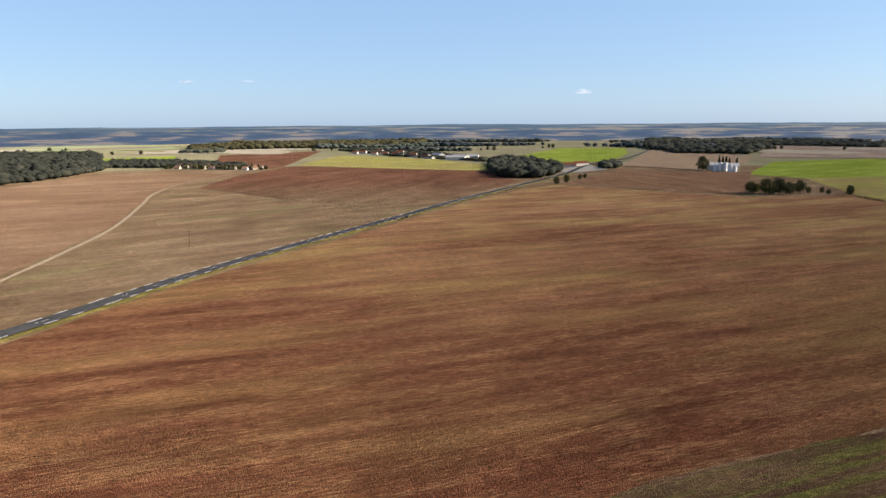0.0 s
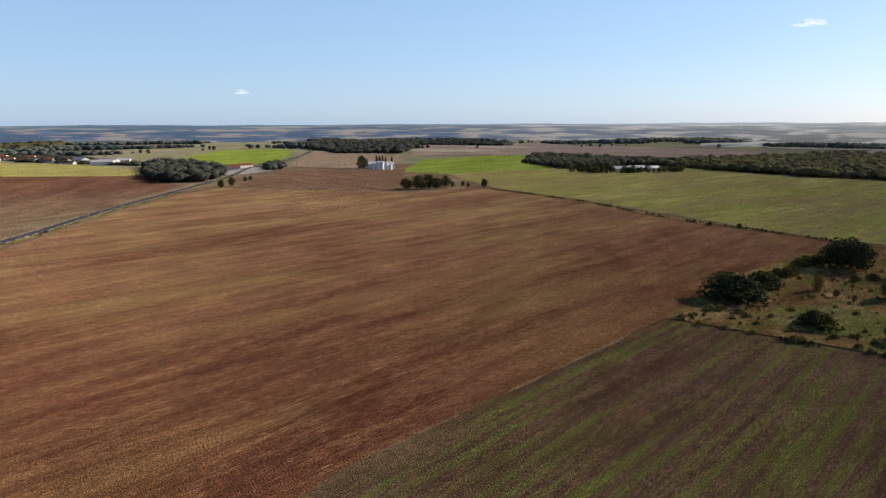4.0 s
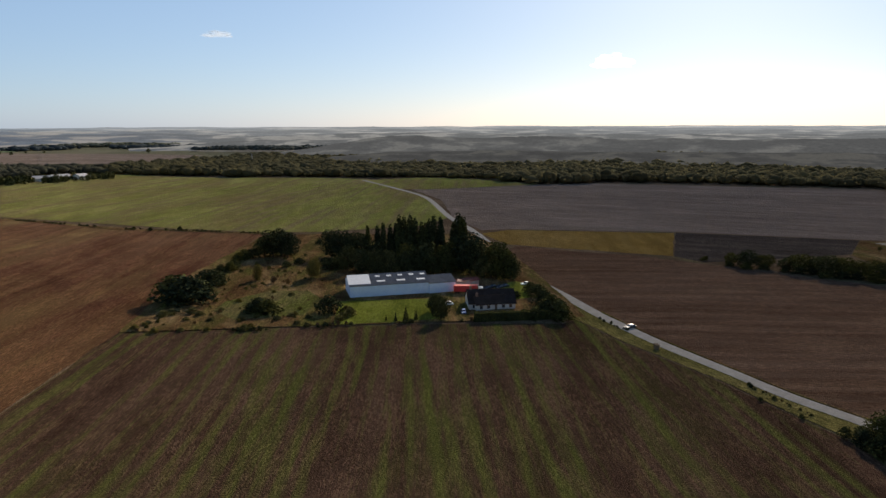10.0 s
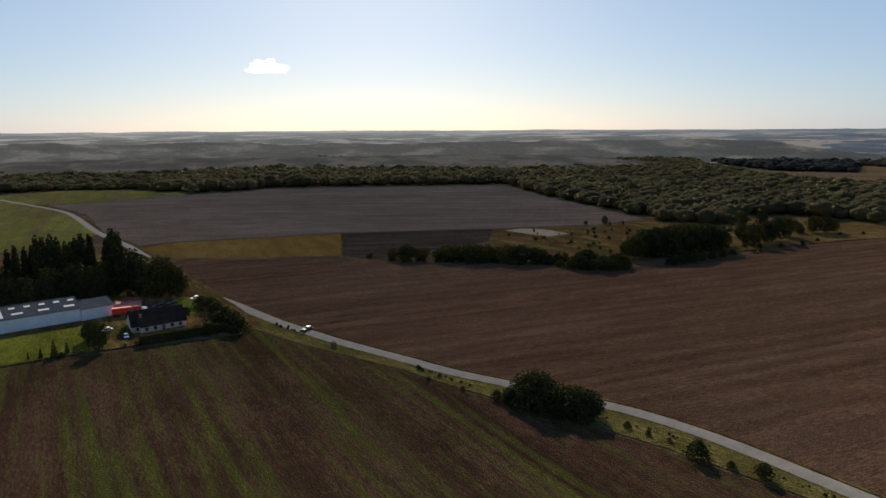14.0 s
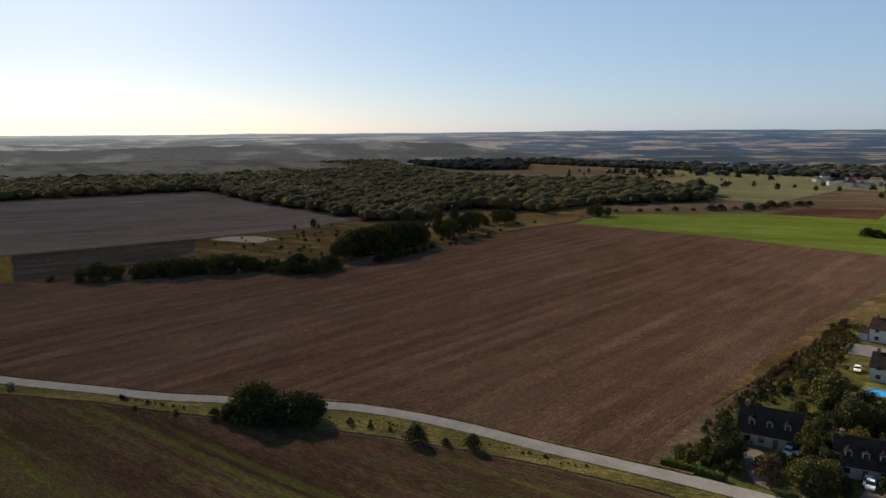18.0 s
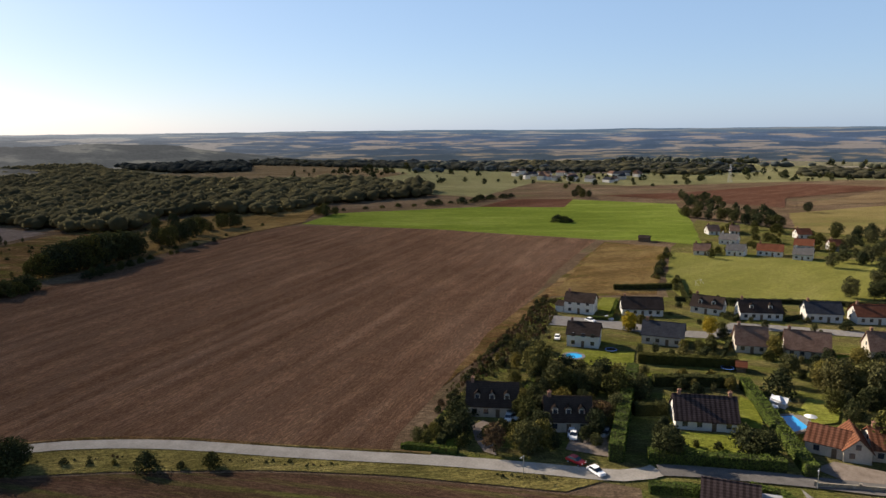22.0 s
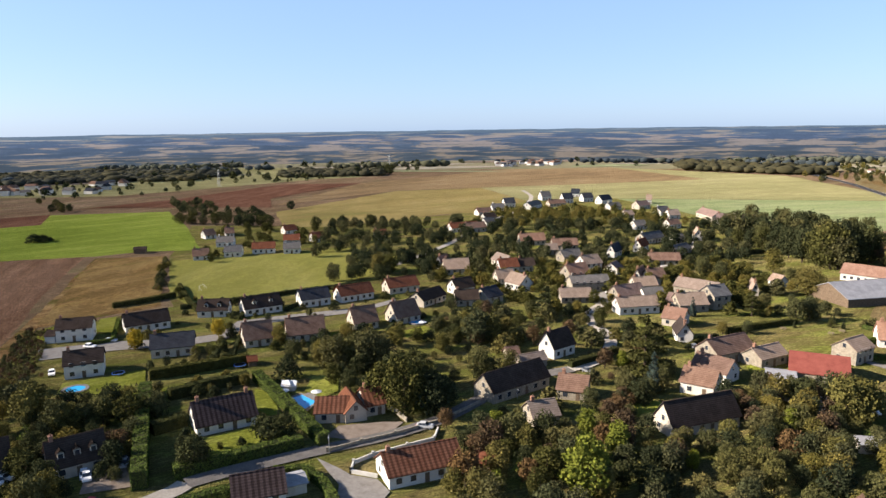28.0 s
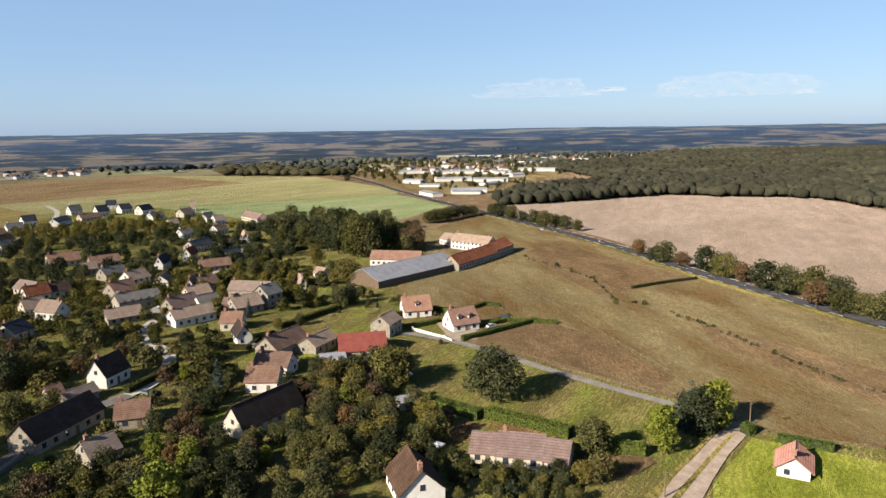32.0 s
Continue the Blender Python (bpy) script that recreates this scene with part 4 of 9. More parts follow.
BROWN_TILE = tile_material("brown_tiles", (0.21, 0.13, 0.10), (0.34, 0.225, 0.175))
DARK_TILE = tile_material("dark_tiles", (0.06, 0.046, 0.04), (0.10, 0.077, 0.067))
RED_TILE = tile_material("red_tiles", (0.20, 0.075, 0.045), (0.31, 0.13, 0.08))
ORANGE_TILE = tile_material("orange_tiles", (0.33, 0.19, 0.135), (0.45, 0.28, 0.21))
TAN_TILE = tile_material("tan_tiles", (0.33, 0.25, 0.20), (0.46, 0.36, 0.295))
GREY_TILE = tile_material("grey_tiles", (0.16, 0.155, 0.155), (0.25, 0.24, 0.235))
SLATE = tile_material("slate", (0.05, 0.055, 0.07), (0.08, 0.088, 0.11))
STRIPED_TILE = tile_material("ribbed_red_tiles", (0.21, 0.09, 0.055), (0.30, 0.14, 0.09), 0.35, 1.1)
STRIPED_DARK = tile_material("ribbed_dark_tiles", (0.09, 0.065, 0.06), (0.14, 0.10, 0.095), 0.35, 1.1)
PINK_TILE = tile_material("pink_tiles", (0.34, 0.175, 0.15), (0.44, 0.25, 0.215))
MAUVE_TILE = tile_material("faded_mauve_tiles", (0.22, 0.155, 0.14), (0.32, 0.235, 0.215))
RED_SHEET = plain_material("red_roof_sheet", (0.20, 0.05, 0.035), (0.27, 0.075, 0.055), 0.4, 0.7, 0.2)
GREY_SHEET = plain_material("grey_roof_sheet", (0.24, 0.24, 0.255), (0.34, 0.34, 0.36), 0.3, 0.6, 0.2)
PALE_SHEET = plain_material("white_roof_sheet", (0.27, 0.28, 0.3), (0.4, 0.41, 0.43), 0.05, 0.6, 0.15)
DARK_SHEET = plain_material("dark_roof_sheet", (0.14, 0.14, 0.15), (0.20, 0.20, 0.21), 0.3, 0.8, 0.2)
BLUE_SHEET = plain_material("pale_blue_cladding", (0.66, 0.76, 0.9), (0.76, 0.85, 0.96), 0.3, 0.6, 0.12)
WHITE_WALL = plain_material("white_render", (0.66, 0.63, 0.57), (0.78, 0.75, 0.69), 0.5, 0.9, 0.12)
CREAM_WALL = plain_material("cream_render", (0.52, 0.46, 0.37), (0.64, 0.58, 0.48), 0.5, 0.9, 0.15)
STONE_WALL = plain_material("rubble_stone", (0.30, 0.26, 0.20), (0.46, 0.41, 0.33), 1.2, 0.95, 0.4, relief=0.6)
BRICK = plain_material("chimney_brick", (0.30, 0.16, 0.11), (0.40, 0.24, 0.17), 3.0, 0.9, 0.3)
GLASS, gn, gl, gb = node_material("window_glass", 0.08)
gb.inputs["Base Color"].default_value = (0.03, 0.035, 0.045, 1)
gb.inputs["Specular IOR Level"].default_value = 0.6
FRAME = plain_material("white_joinery", (0.70, 0.70, 0.68), (0.80, 0.80, 0.78), 2.0, 0.6, 0.08)
WOOD = plain_material("weathered_wood", (0.14, 0.10, 0.07), (0.24, 0.18, 0.125), 2.0, 0.9, 0.4)
METAL_GREY = plain_material("galvanised_steel", (0.40, 0.41, 0.42), (0.50, 0.51, 0.52), 2.0, 0.45, 0.15, 0.6)
CONCRETE = plain_material("grey_concrete", (0.24, 0.22, 0.20), (0.33, 0.31, 0.285), 0.6, 0.9, 0.25)
WATER, wn, wl, wb = node_material("pool_water", 0.06)
wb.inputs["Base Color"].default_value = (0.03, 0.30, 0.62, 1)
WHITE_PLANK = plain_material("white_boards", (0.62, 0.64, 0.66), (0.72, 0.73, 0.75), 1.0, 0.7, 0.1)
HOUSES, KEEP_CLEAR = [], []


def box(bm, x0, x1, y0, y1, z0, z1):
    v = [bm.verts.new(q) for q in ((x0, y0, z0), (x1, y0, z0), (x1, y1, z0), (x0, y1, z0), (x0, y0, z1), (x1, y0, z1), (x1, y1, z1), (x0, y1, z1))]
    for q in ((3, 2, 1, 0), (4, 5, 6, 7), (0, 1, 5, 4), (1, 2, 6, 5), (2, 3, 7, 6), (3, 0, 4, 7)):
        bm.faces.new([v[i] for i in q])


def prism(bm, profile, x0, x1):
    """A profile of (y, z) drawn out along x."""
    a = [bm.verts.new((x0, y, z)) for y, z in profile]
    b = [bm.verts.new((x1, y, z)) for y, z in profile]
    n = len(profile)
    bm.faces.new(a[::-1])
    bm.faces.new(b)
    for i in range(n):
        bm.faces.new((a[i], a[(i + 1) % n], b[(i + 1) % n], b[i]))


WINDOW_MESH = {}


def window_mesh(w, h, glazed=True):
    key = (round(w, 1), round(h, 1), glazed)
    if key not in WINDOW_MESH:
        bm = bmesh.new()
        xs = (-w / 2, 0, w / 2)
        front = [[bm.verts.new((x, -0.06, z)) for x in xs] for z in (0, h)]
        rear = [[bm.verts.new((x, 0.02, z)) for x in xs] for z in (0, h)]
        leaves = [bm.faces.new((front[0][i], front[0][i + 1], front[1][i + 1], front[1][i])) for i in (0, 1)]
        for i in (0, 1):
            bm.faces.new((rear[0][i + 1], rear[0][i], rear[1][i], rear[1][i + 1]))
            bm.faces.new((front[1][i], front[1][i + 1], rear[1][i + 1], rear[1][i]))
            bm.faces.new((rear[0][i], rear[0][i + 1], front[0][i + 1], front[0][i]))
        bm.faces.new((front[0][0], front[1][0], rear[1][0], rear[0][0]))
        bm.faces.new((front[0][2], rear[0][2], rear[1][2], front[1][2]))
        bmesh.ops.inset_individual(bm, faces=leaves, thickness=0.07, depth=-0.035)
        for q in leaves:
            q.material_index = 1
        pair = []
        for slot, material in ((0, FRAME if glazed else WOOD), (1, GLASS if glazed else WOOD)):
            only = bm.copy()
            bmesh.ops.delete(only, geom=[q for q in only.faces if q.material_index != slot], context="FACES")
            for q in only.faces:
                q.material_index = 0
            me = bpy.data.meshes.new("window" if slot == 0 else "pane")
            only.to_mesh(me)
            only.free()
            me.materials.append(material)
            pair.append(me)
        whole = bpy.data.meshes.new("window")
        bm.to_mesh(whole)
        bm.free()
        whole.materials.append(FRAME if glazed else WOOD)
        whole.materials.append(GLASS if glazed else WOOD)
        WINDOW_MESH[key] = (*pair, whole)
    return WINDOW_MESH[key]


def opening(parent, name, w, h, x, y, z, turn, glazed=True):
    frame_mesh, pane_mesh, whole = window_mesh(w, h, glazed)
    near = parent.matrix_world.translation.length < 340
    ob = new(name, frame_mesh if near else whole)
    ob.parent = parent
    if near:
        inner = new("pane" if glazed else "door_leaf", pane_mesh)
        inner.parent = ob
    ob.matrix_local = pose(x, y, z, 0, 0, turn)
    return ob


def house(a, b, depth=8.5, eave=2.8, rise=3.2, roof=BROWN_TILE, wall=WHITE_WALL, across=False, dormers=0, chimneys=1, windows=True, label="", category="house", group="", over=0.4, hip=0.0, name="house", attic=True):
    """A gabled house. a and b: the foot of the side towards the hover point, left and right; depth: how far it goes back."""
    if across:  # the gable looks at the viewer: turn the frame so that the ridge runs back
        ax = Vector((*b, 0)) - Vector((*a, 0))
        back = Vector((-ax.y, ax.x, 0)).normalized() * depth
        a, b, depth = b, (b[0] + back.x, b[1] + back.y), ax.length
    A, B = Vector((*a, 0)), Vector((*b, 0))
    L, D = (B - A).length, depth
    top = new(name)
    turn = math.degrees(math.atan2((B - A).y, (B - A).x))
    mid = (A + B) / 2 + Vector((-(B - A).y, (B - A).x, 0)).normalized() * D / 2
    top.matrix_world = pose(mid.x, mid.y, 0, 0, 0, turn)
    KEEP_CLEAR.append((mid.x, mid.y, math.hypot(L, D) / 2))
    HOUSES.append((mid, L, D))
    bm = bmesh.new()
    ridge = eave + rise
    prism(bm, [(-D / 2, -0.3), (D / 2, -0.3), (D / 2, eave), (0, ridge - 0.05), (-D / 2, eave)], -L / 2, L / 2)
    part("wall", bm, wall, top)
    bm = bmesh.new()
    s = rise / (D / 2)
    e, t = over, 0.2
    for side in (-1, 1):
        lo = Vector((0, side * (D / 2 + e), eave - e * s))
        hx = hip
        quad = [(-L / 2 - e, lo.y, lo.z), (L / 2 + e, lo.y, lo.z), (L / 2 + e - hx, 0, ridge + 0.02), (-L / 2 - e + hx, 0, ridge + 0.02)]
        v = [bm.verts.new(q) for q in quad] + [bm.verts.new((q[0], q[1], q[2] + t)) for q in quad]
        order = ((0, 1, 2, 3), (7, 6, 5, 4), (4, 5, 1, 0), (5, 6, 2, 1), (6, 7, 3, 2), (7, 4, 0, 3))
        for q in order:
            bm.faces.new([v[i] for i in (q if side == 1 else q[::-1])])
    bmesh.ops.recalc_face_normals(bm, faces=bm.faces)
    part("roof", bm, roof, top)
    bm = bmesh.new()
    prism(bm, [(-0.16, ridge + t - 0.02), (0.16, ridge + t - 0.02), (0.1, ridge + t + 0.1), (-0.1, ridge + t + 0.1)], -L / 2 - e + hip, L / 2 + e - hip)
    part("ridge", bm, roof, top)
    for i in range(chimneys):
        x = (L / 2 - 0.9) * (-1, 1)[i % 2] * (0.95 if i < 2 else 0.2)
        bm = bmesh.new()
        box(bm, x - 0.4, x + 0.4, -0.3, 0.5, ridge - 1.0, ridge + 1.1)
        box(bm, x - 0.47, x + 0.47, -0.37, 0.57, ridge + 1.1, ridge + 1.25)
        stack = part("chimney", bm, BRICK if roof is not GREY_TILE else wall, top)
        bm = bmesh.new()
        bmesh.ops.create_cone(bm, cap_ends=True, segments=10, radius1=0.17, radius2=0.13, depth=0.4, matrix=pose(x, 0.1, ridge + 1.44))
        part("chimney_pot", bm, BRICK, stack)
    if windows:
        n = max(2, int(L / 2.9))
        floors = [0.9] if eave < 4.2 else [0.9, 3.5]
        for z in floors:
            for side in (-1, 1):
                for i in range(n):
                    x = (i + 0.5) / n * (L - 1.0) - (L - 1.0) / 2
                    if i == n // 2 and z < 1 and side == -1:
                        opening(top, "door", 1.0, 2.1, x, side * (D / 2 + 0.01), 0.02, 0 if side < 0 else 180, False)
                    else:
                        opening(top, "window", 1.2, 1.25, x, side * (D / 2 + 0.01), z, 0 if side < 0 else 180)
        for side, turned in ((-1, -90), (1, 90)):
            opening(top, "window", 1.1, 1.2, side * (L / 2 + 0.01), 0.2 * D, 0.95, turned)
            if attic and rise > 2.4:
                opening(top, "window", 1.0, 1.2, side * (L / 2 + 0.01), 0, eave + 0.3, turned)
    for i in range(dormers):
        x = (i + 0.5) / dormers * (L - 1.5) - (L - 1.5) / 2
        y = -D * 0.33
        z = eave + rise * 0.3
        bm = bmesh.new()
        box(bm, x - 0.65, x + 0.65, y - 0.35, 0, z - 0.4, z + 1.2)
        part("dormer", bm, wall, top)
        bm = bmesh.new()
        for s2 in (-1, 1):
            q = [bm.verts.new(c) for c in ((x + s2 * 0.9, y - 0.6, z + 1.05), (x + s2 * 0.9, 0.0, z + 1.05), (x, 0.0, z + 1.95), (x, y - 0.6, z + 1.95))]
            bm.faces.new(q if s2 > 0 else q[::-1])
        bmesh.ops.solidify(bm, geom=bm.faces[:], thickness=0.1)
        part("dormer_roof", bm, roof, top)
        opening(top, "window", 0.9, 1.0, x, y - 0.36, z + 0.05, 0)
    return tagged(top, label or "house", category, group)


def rows_of(rows, **options):
    """Several alike houses: pairs of feet."""
    for a, b in zip(rows[::2], rows[1::2]):
        house(a, b, **options)


# the new estate along the plough
house((99.0, -242.2), (88.1, -244.0), 8.5, 4.6, 2.6, DARK_TILE, label="white house with a dark tile roof beside the plough", windows=True)
house((102.6, -242.2), (99.4, -242.2), 7, 2.6, 1.0, DARK_TILE, chimneys=0, windows=False, label="low white garage with a dark roof", category="garage", name="garage")
house((82.2, -203.8), (72.3, -206.3), 8.5, 4.2, 3.0, DARK_TILE, label="white house with a dark tile roof and round pool")
house((78.4, -248.9), (64.9, -255.0), 9, 2.8, 3.4, DARK_TILE, label="long low house with a dark tile roof")
house((62.3, -218.9), (49.6, -221.0), 9, 3.2, 3.4, SLATE, CREAM_WALL, label="cream house with a slate grey roof")
house((57.8, -266.8), (46.6, -266.3), 8, 2.8, 3.4, DARK_TILE, dormers=2, label="house with a dark roof and pointed dormers")
house((39.7, -265.0), (26.4, -270.8), 8.5, 3.0, 3.6, DARK_TILE, dormers=2, label="white house with a brown roof and dormers")
house((18.9, -273.8), (7.8, -278.1), 8, 3.4, 3.2, SLATE, label="white house with a blue slate roof")
house((3.3, -279.1), (-10.1, -285.2), 8.5, 3.0, 3.2, RED_TILE, label="white house with a red-brown tile roof")
house((34.3, -224.6), (25.5, -227.3), 9, 2.8, 4.6, BROWN_TILE, CREAM_WALL, label="cream house with a brown tile roof", group="estate houses")
house((20.9, -227.7), (8.7, -229.9), 9, 2.8, 4.6, BROWN_TILE, CREAM_WALL, label="long cream house with a brown tile roof", group="estate houses")
house((-1.4, -238.1), (-9.8, -240.8), 9, 2.8, 4.6, BROWN_TILE, CREAM_WALL, label="cream house with a brown tile roof", group="estate houses")
house((-16.7, -242.5), (-25.6, -246.8), 9, 2.8, 4.8, BROWN_TILE, CREAM_WALL, label="cream house with a brown tile roof and a small pool", group="estate houses")
house((-17.1, -289.9), (-30.3, -294.8), 8.5, 3.0, 3.2, RED_TILE, CREAM_WALL, label="cream house with a red-brown roof")
house((-29.0, -265.4), (-39.5, -275.4), 8, 2.8, 2.8, DARK_TILE, CREAM_WALL, label="low house with a dark roof behind trees")
# along the lane
house((81.8, -139.0), (70.6, -144.3), 8.5, 3.0, 4.4, DARK_TILE, CREAM_WALL, dormers=3, label="cream house with steep dark roof and white dormers")
house((61.5, -140.7), (52.1, -145.8), 8.5, 2.9, 4.2, DARK_TILE, CREAM_WALL, dormers=3, label="house with steep dark roof and three dormers")
house((36.2, -157.9), (23.2, -163.0), 10, 2.5, 4.2, STRIPED_DARK, label="long bungalow with a ribbed dark roof", chimneys=2)
house((9.4, -160.9), (1.7, -160.2), 8, 2.7, 2.4, STRIPED_TILE, CREAM_WALL, label="bungalow wing with a ribbed red roof", chimneys=0)
house((2.1, -159.6), (-3.1, -160.8), 10, 2.7, 2.6, STRIPED_TILE, CREAM_WALL, across=True, label="bungalow front with a pointed red gable", chimneys=0)
house((-3.2, -162.8), (-7.7, -164.1), 9, 2.8, 3.0, STRIPED_TILE, CREAM_WALL, label="bungalow end with a ribbed red roof", chimneys=1)
house((-6.4, -126.5), (-21.8, -130.5), 9, 2.8, 3.0, STRIPED_TILE, label="long white bungalow with a ribbed red roof", chimneys=1)
house((22.7, -122.6), (13.4, -124.5), 8, 2.6, 3.0, STRIPED_DARK, label="dark-roofed house behind a hedge", chimneys=0)
house((14.0, -126.9), (9.7, -128.3), 5, 2.2, 0.7, GREY_SHEET, CREAM_WALL, chimneys=0, windows=False, label="pale garden shed with a grey sheet roof", category="shed", name="shed")
# the middle of the village
house((-57.7, -201.3), (-61.0, -195.8), 9.5, 3.6, 4.4, DARK_TILE, across=True, label="white house with a tall gable and dark roof")
house((-46.8, -195.8), (-50.4, -196.2), 5, 2.2, 1.8, BROWN_TILE, STONE_WALL, chimneys=0, windows=False, label="small stone outhouse with a brown roof", category="outhouse", name="outhouse")
house((-49.5, -188.7), (-57.3, -190.8), 5, 2.2, 1.6, TAN_TILE, STONE_WALL, chimneys=0, windows=False, label="small stone outhouse with a tan roof", category="outhouse", name="outhouse")
house((-35.6, -165.0), (-53.2, -174.8), 8, 3.2, 3.8, DARK_TILE, STONE_WALL, label="long old building with a dark roof", chimneys=0)
house((-52.6, -165.9), (-59.2, -162.4), 8, 2.8, 2.8, BROWN_TILE, STONE_WALL, label="stone cottage with a brown roof among trees")
house((-41.9, -149.5), (-48.4, -150.3), 7, 2.6, 2.6, TAN_TILE, STONE_WALL, label="stone cottage with a tan roof among trees")
house((-86.1, -164.8), (-92.3, -158.9), 8, 3.2, 3.0, BROWN_TILE, label="white cottage with a brown roof")
house((-95.1, -176.2), (-100.6, -167.2), 7, 3.2, 3.0, BROWN_TILE, label="white row cottage with a brown roof")
house((-69.6, -145.3), (-71.1, -138.3), 19, 3.0, 4.5, DARK_TILE, CREAM_WALL, across=True, chimneys=0, label="barn with a long dark roof and pale gable", category="barn", name="barn")
house((-106.5, -181.9), (-121.0, -186.5), 9, 3.4, 3.4, BROWN_TILE, STONE_WALL, label="stone farmhouse with a brown roof")
house((-105.0, -204.3), (-109.7, -202.8), 10, 3.2, 3.2, DARK_TILE, across=True, label="white gabled house with a dark roof")
house((-117.2, -177.0), (-127.7, -180.6), 7, 3.0, 2.4, TAN_TILE, STONE_WALL, label="small stone house with a tan roof")
house((-119.9, -168.1), (-131.8, -159.9), 15, 2.6, 3.4, RED_SHEET, STONE_WALL, chimneys=0, windows=False, label="open barn with a wide red sheet roof", category="barn", name="barn")
house((-142.6, -181.5), (-145.4, -174.6), 9, 4.5, 2.6, TAN_TILE, STONE_WALL, across=True, chimneys=0, label="tall stone barn with a tan roof", category="barn", name="barn")
house((-111.9, -166.2), (-118.0, -162.6), 7, 2.2, 0.8, GREY_SHEET, STONE_WALL, chimneys=0, windows=False, label="low shed with a grey sheet roof", category="shed", name="shed")
house((-164.8, -189.0), (-173.8, -183.8), 9, 2.8, 4.4, ORANGE_TILE, dormers=1, label="white house with a steep orange roof")
house((-163.9, -162.4), (-173.3, -159.1), 9, 2.8, 4.6, ORANGE_TILE, dormers=2, label="white house with an orange roof and dormers")
# the big farm
house((-220.3, -278.9), (-235.3, -257.4), 10, 3.4, 3.6, ORANGE_TILE, chimneys=0, label="long white farm wing with an orange roof", category="farmhouse", name="farmhouse")
house((-188.9, -233.6), (-242.2, -236.6), 21, 3.4, 4.4, GREY_SHEET, WOOD, chimneys=0, windows=False, label="large barn with a grey sheet roof", category="barn", name="barn")
house((-239.6, -233.3), (-277.9, -241.6), 9, 3.6, 4.0, RED_TILE, STONE_WALL, chimneys=0, label="long stone stable with a red roof", category="stable", name="stable")
house((-279.3, -242.4), (-299.3, -248.3), 10, 4.4, 3.6, RED_TILE, STONE_WALL, chimneys=0, label="stone stable end with a red roof", category="stable", name="stable")
house((-284.2, -283.1), (-287.0, -257.1), 10, 4.8, 3.6, TAN_TILE, label="large white farmhouse with a tan roof", category="farmhouse", chimneys=2, name="farmhouse")
house((-291.1, -299.6), (-289.6, -288.9), 9, 3.4, 3.0, TAN_TILE, label="white farmhouse annexe with a tan roof", category="farmhouse", chimneys=0, name="farmhouse")
# close below, at the end of the turn
house((-101.9, -88.9), (-107.0, -80.8), 10, 2.6, 3.0, MAUVE_TILE, CREAM_WALL, chimneys=1, label="long bungalow with a faded mauve tile roof")
house((-99.2, -93.9), (-102.1, -89.4), 9, 2.5, 2.6, MAUVE_TILE, CREAM_WALL, chimneys=0, label="bungalow wing with a faded mauve roof")
house((-106.8, -80.3), (-108.9, -76.1), 9.5, 2.5, 2.7, MAUVE_TILE, CREAM_WALL, chimneys=0, label="bungalow end with a faded mauve roof")
house((-76.6, -90.5), (-84.5, -86.5), 11, 3.0, 4.2, tile_material("old_brown_tiles", (0.075, 0.048, 0.036), (0.13, 0.085, 0.063)), WHITE_WALL, across=True, chimneys=1, label="house with a steep brown gable roof")
cottage = house((-137.4, -45.6), (-139.2, -39.9), 7.5, 2.6, 2.2, PINK_TILE, across=True, chimneys=1, over=0.7, label="small white bungalow with a pink tile roof and porch")
opening(cottage, "patio_door", 2.4, 2.1, -cottage.children[0].dimensions.x / 2 - 0.02, 1.5, 0.02, -90)
for y in (-0.2, 2.9):
    bm = bmesh.new()
    box(bm, -cottage.children[0].dimensions.x / 2 - 0.65, -cottage.children[0].dimensions.x / 2 - 0.5, y - 0.08, y + 0.08, 0, 2.5)
    part("porch_post", bm, WHITE_PLANK, cottage)
# the old centre and the hill
house((-73.9, -348.2), (-77.6, -335.9), 7, 2.8, 3, TAN_TILE, CREAM_WALL, label="small cream house with a tan roof", group="village houses", chimneys=0)
house((-73.2, -322.9), (-82.5, -323.8), 8, 3.2, 3.4, RED_TILE, WHITE_WALL, label="white village house with a red-brown roof", group="village houses")
house((-83.1, -325.0), (-91.0, -325.1), 8, 3, 3, DARK_TILE, CREAM_WALL, label="cream village house with a dark roof", group="village houses")
house((-67.1, -300.2), (-74.8, -301.2), 7.5, 2.6, 3.4, TAN_TILE, CREAM_WALL, label="low house with a pale tan roof", group="village houses")
house((-72.8, -284.3), (-79.5, -287.6), 10, 3.2, 3.6, TAN_TILE, WHITE_WALL, across=True, label="white gabled house with a tan roof", group="village houses")
house((-109.0, -366.6), (-115.5, -366.1), 7, 3, 2.8, TAN_TILE, STONE_WALL, label="stone village house with a tan roof", group="village houses", chimneys=0)
house((-111.5, -342.7), (-122.3, -345.5), 8, 3.2, 3, GREY_TILE, STONE_WALL, label="stone village house with a grey roof", group="village houses")
house((-103.0, -399.1), (-118.5, -399.8), 10, 3, 3.6, ORANGE_TILE, CREAM_WALL, label="cream house with a bright orange roof", group="village houses")
house((-117.4, -381.1), (-131.7, -379.8), 9, 2.8, 3.2, BROWN_TILE, STONE_WALL, label="old stone house with a brown roof", group="village houses")
house((-99.2, -295.0), (-109.3, -297.8), 9, 4.2, 4, ORANGE_TILE, STONE_WALL, label="tall stone house with an orange-brown roof", group="village houses")
house((-112.5, -313.0), (-121.7, -315.5), 9, 5, 3.4, TAN_TILE, WHITE_WALL, label="tall white house with a pale roof", group="village houses")
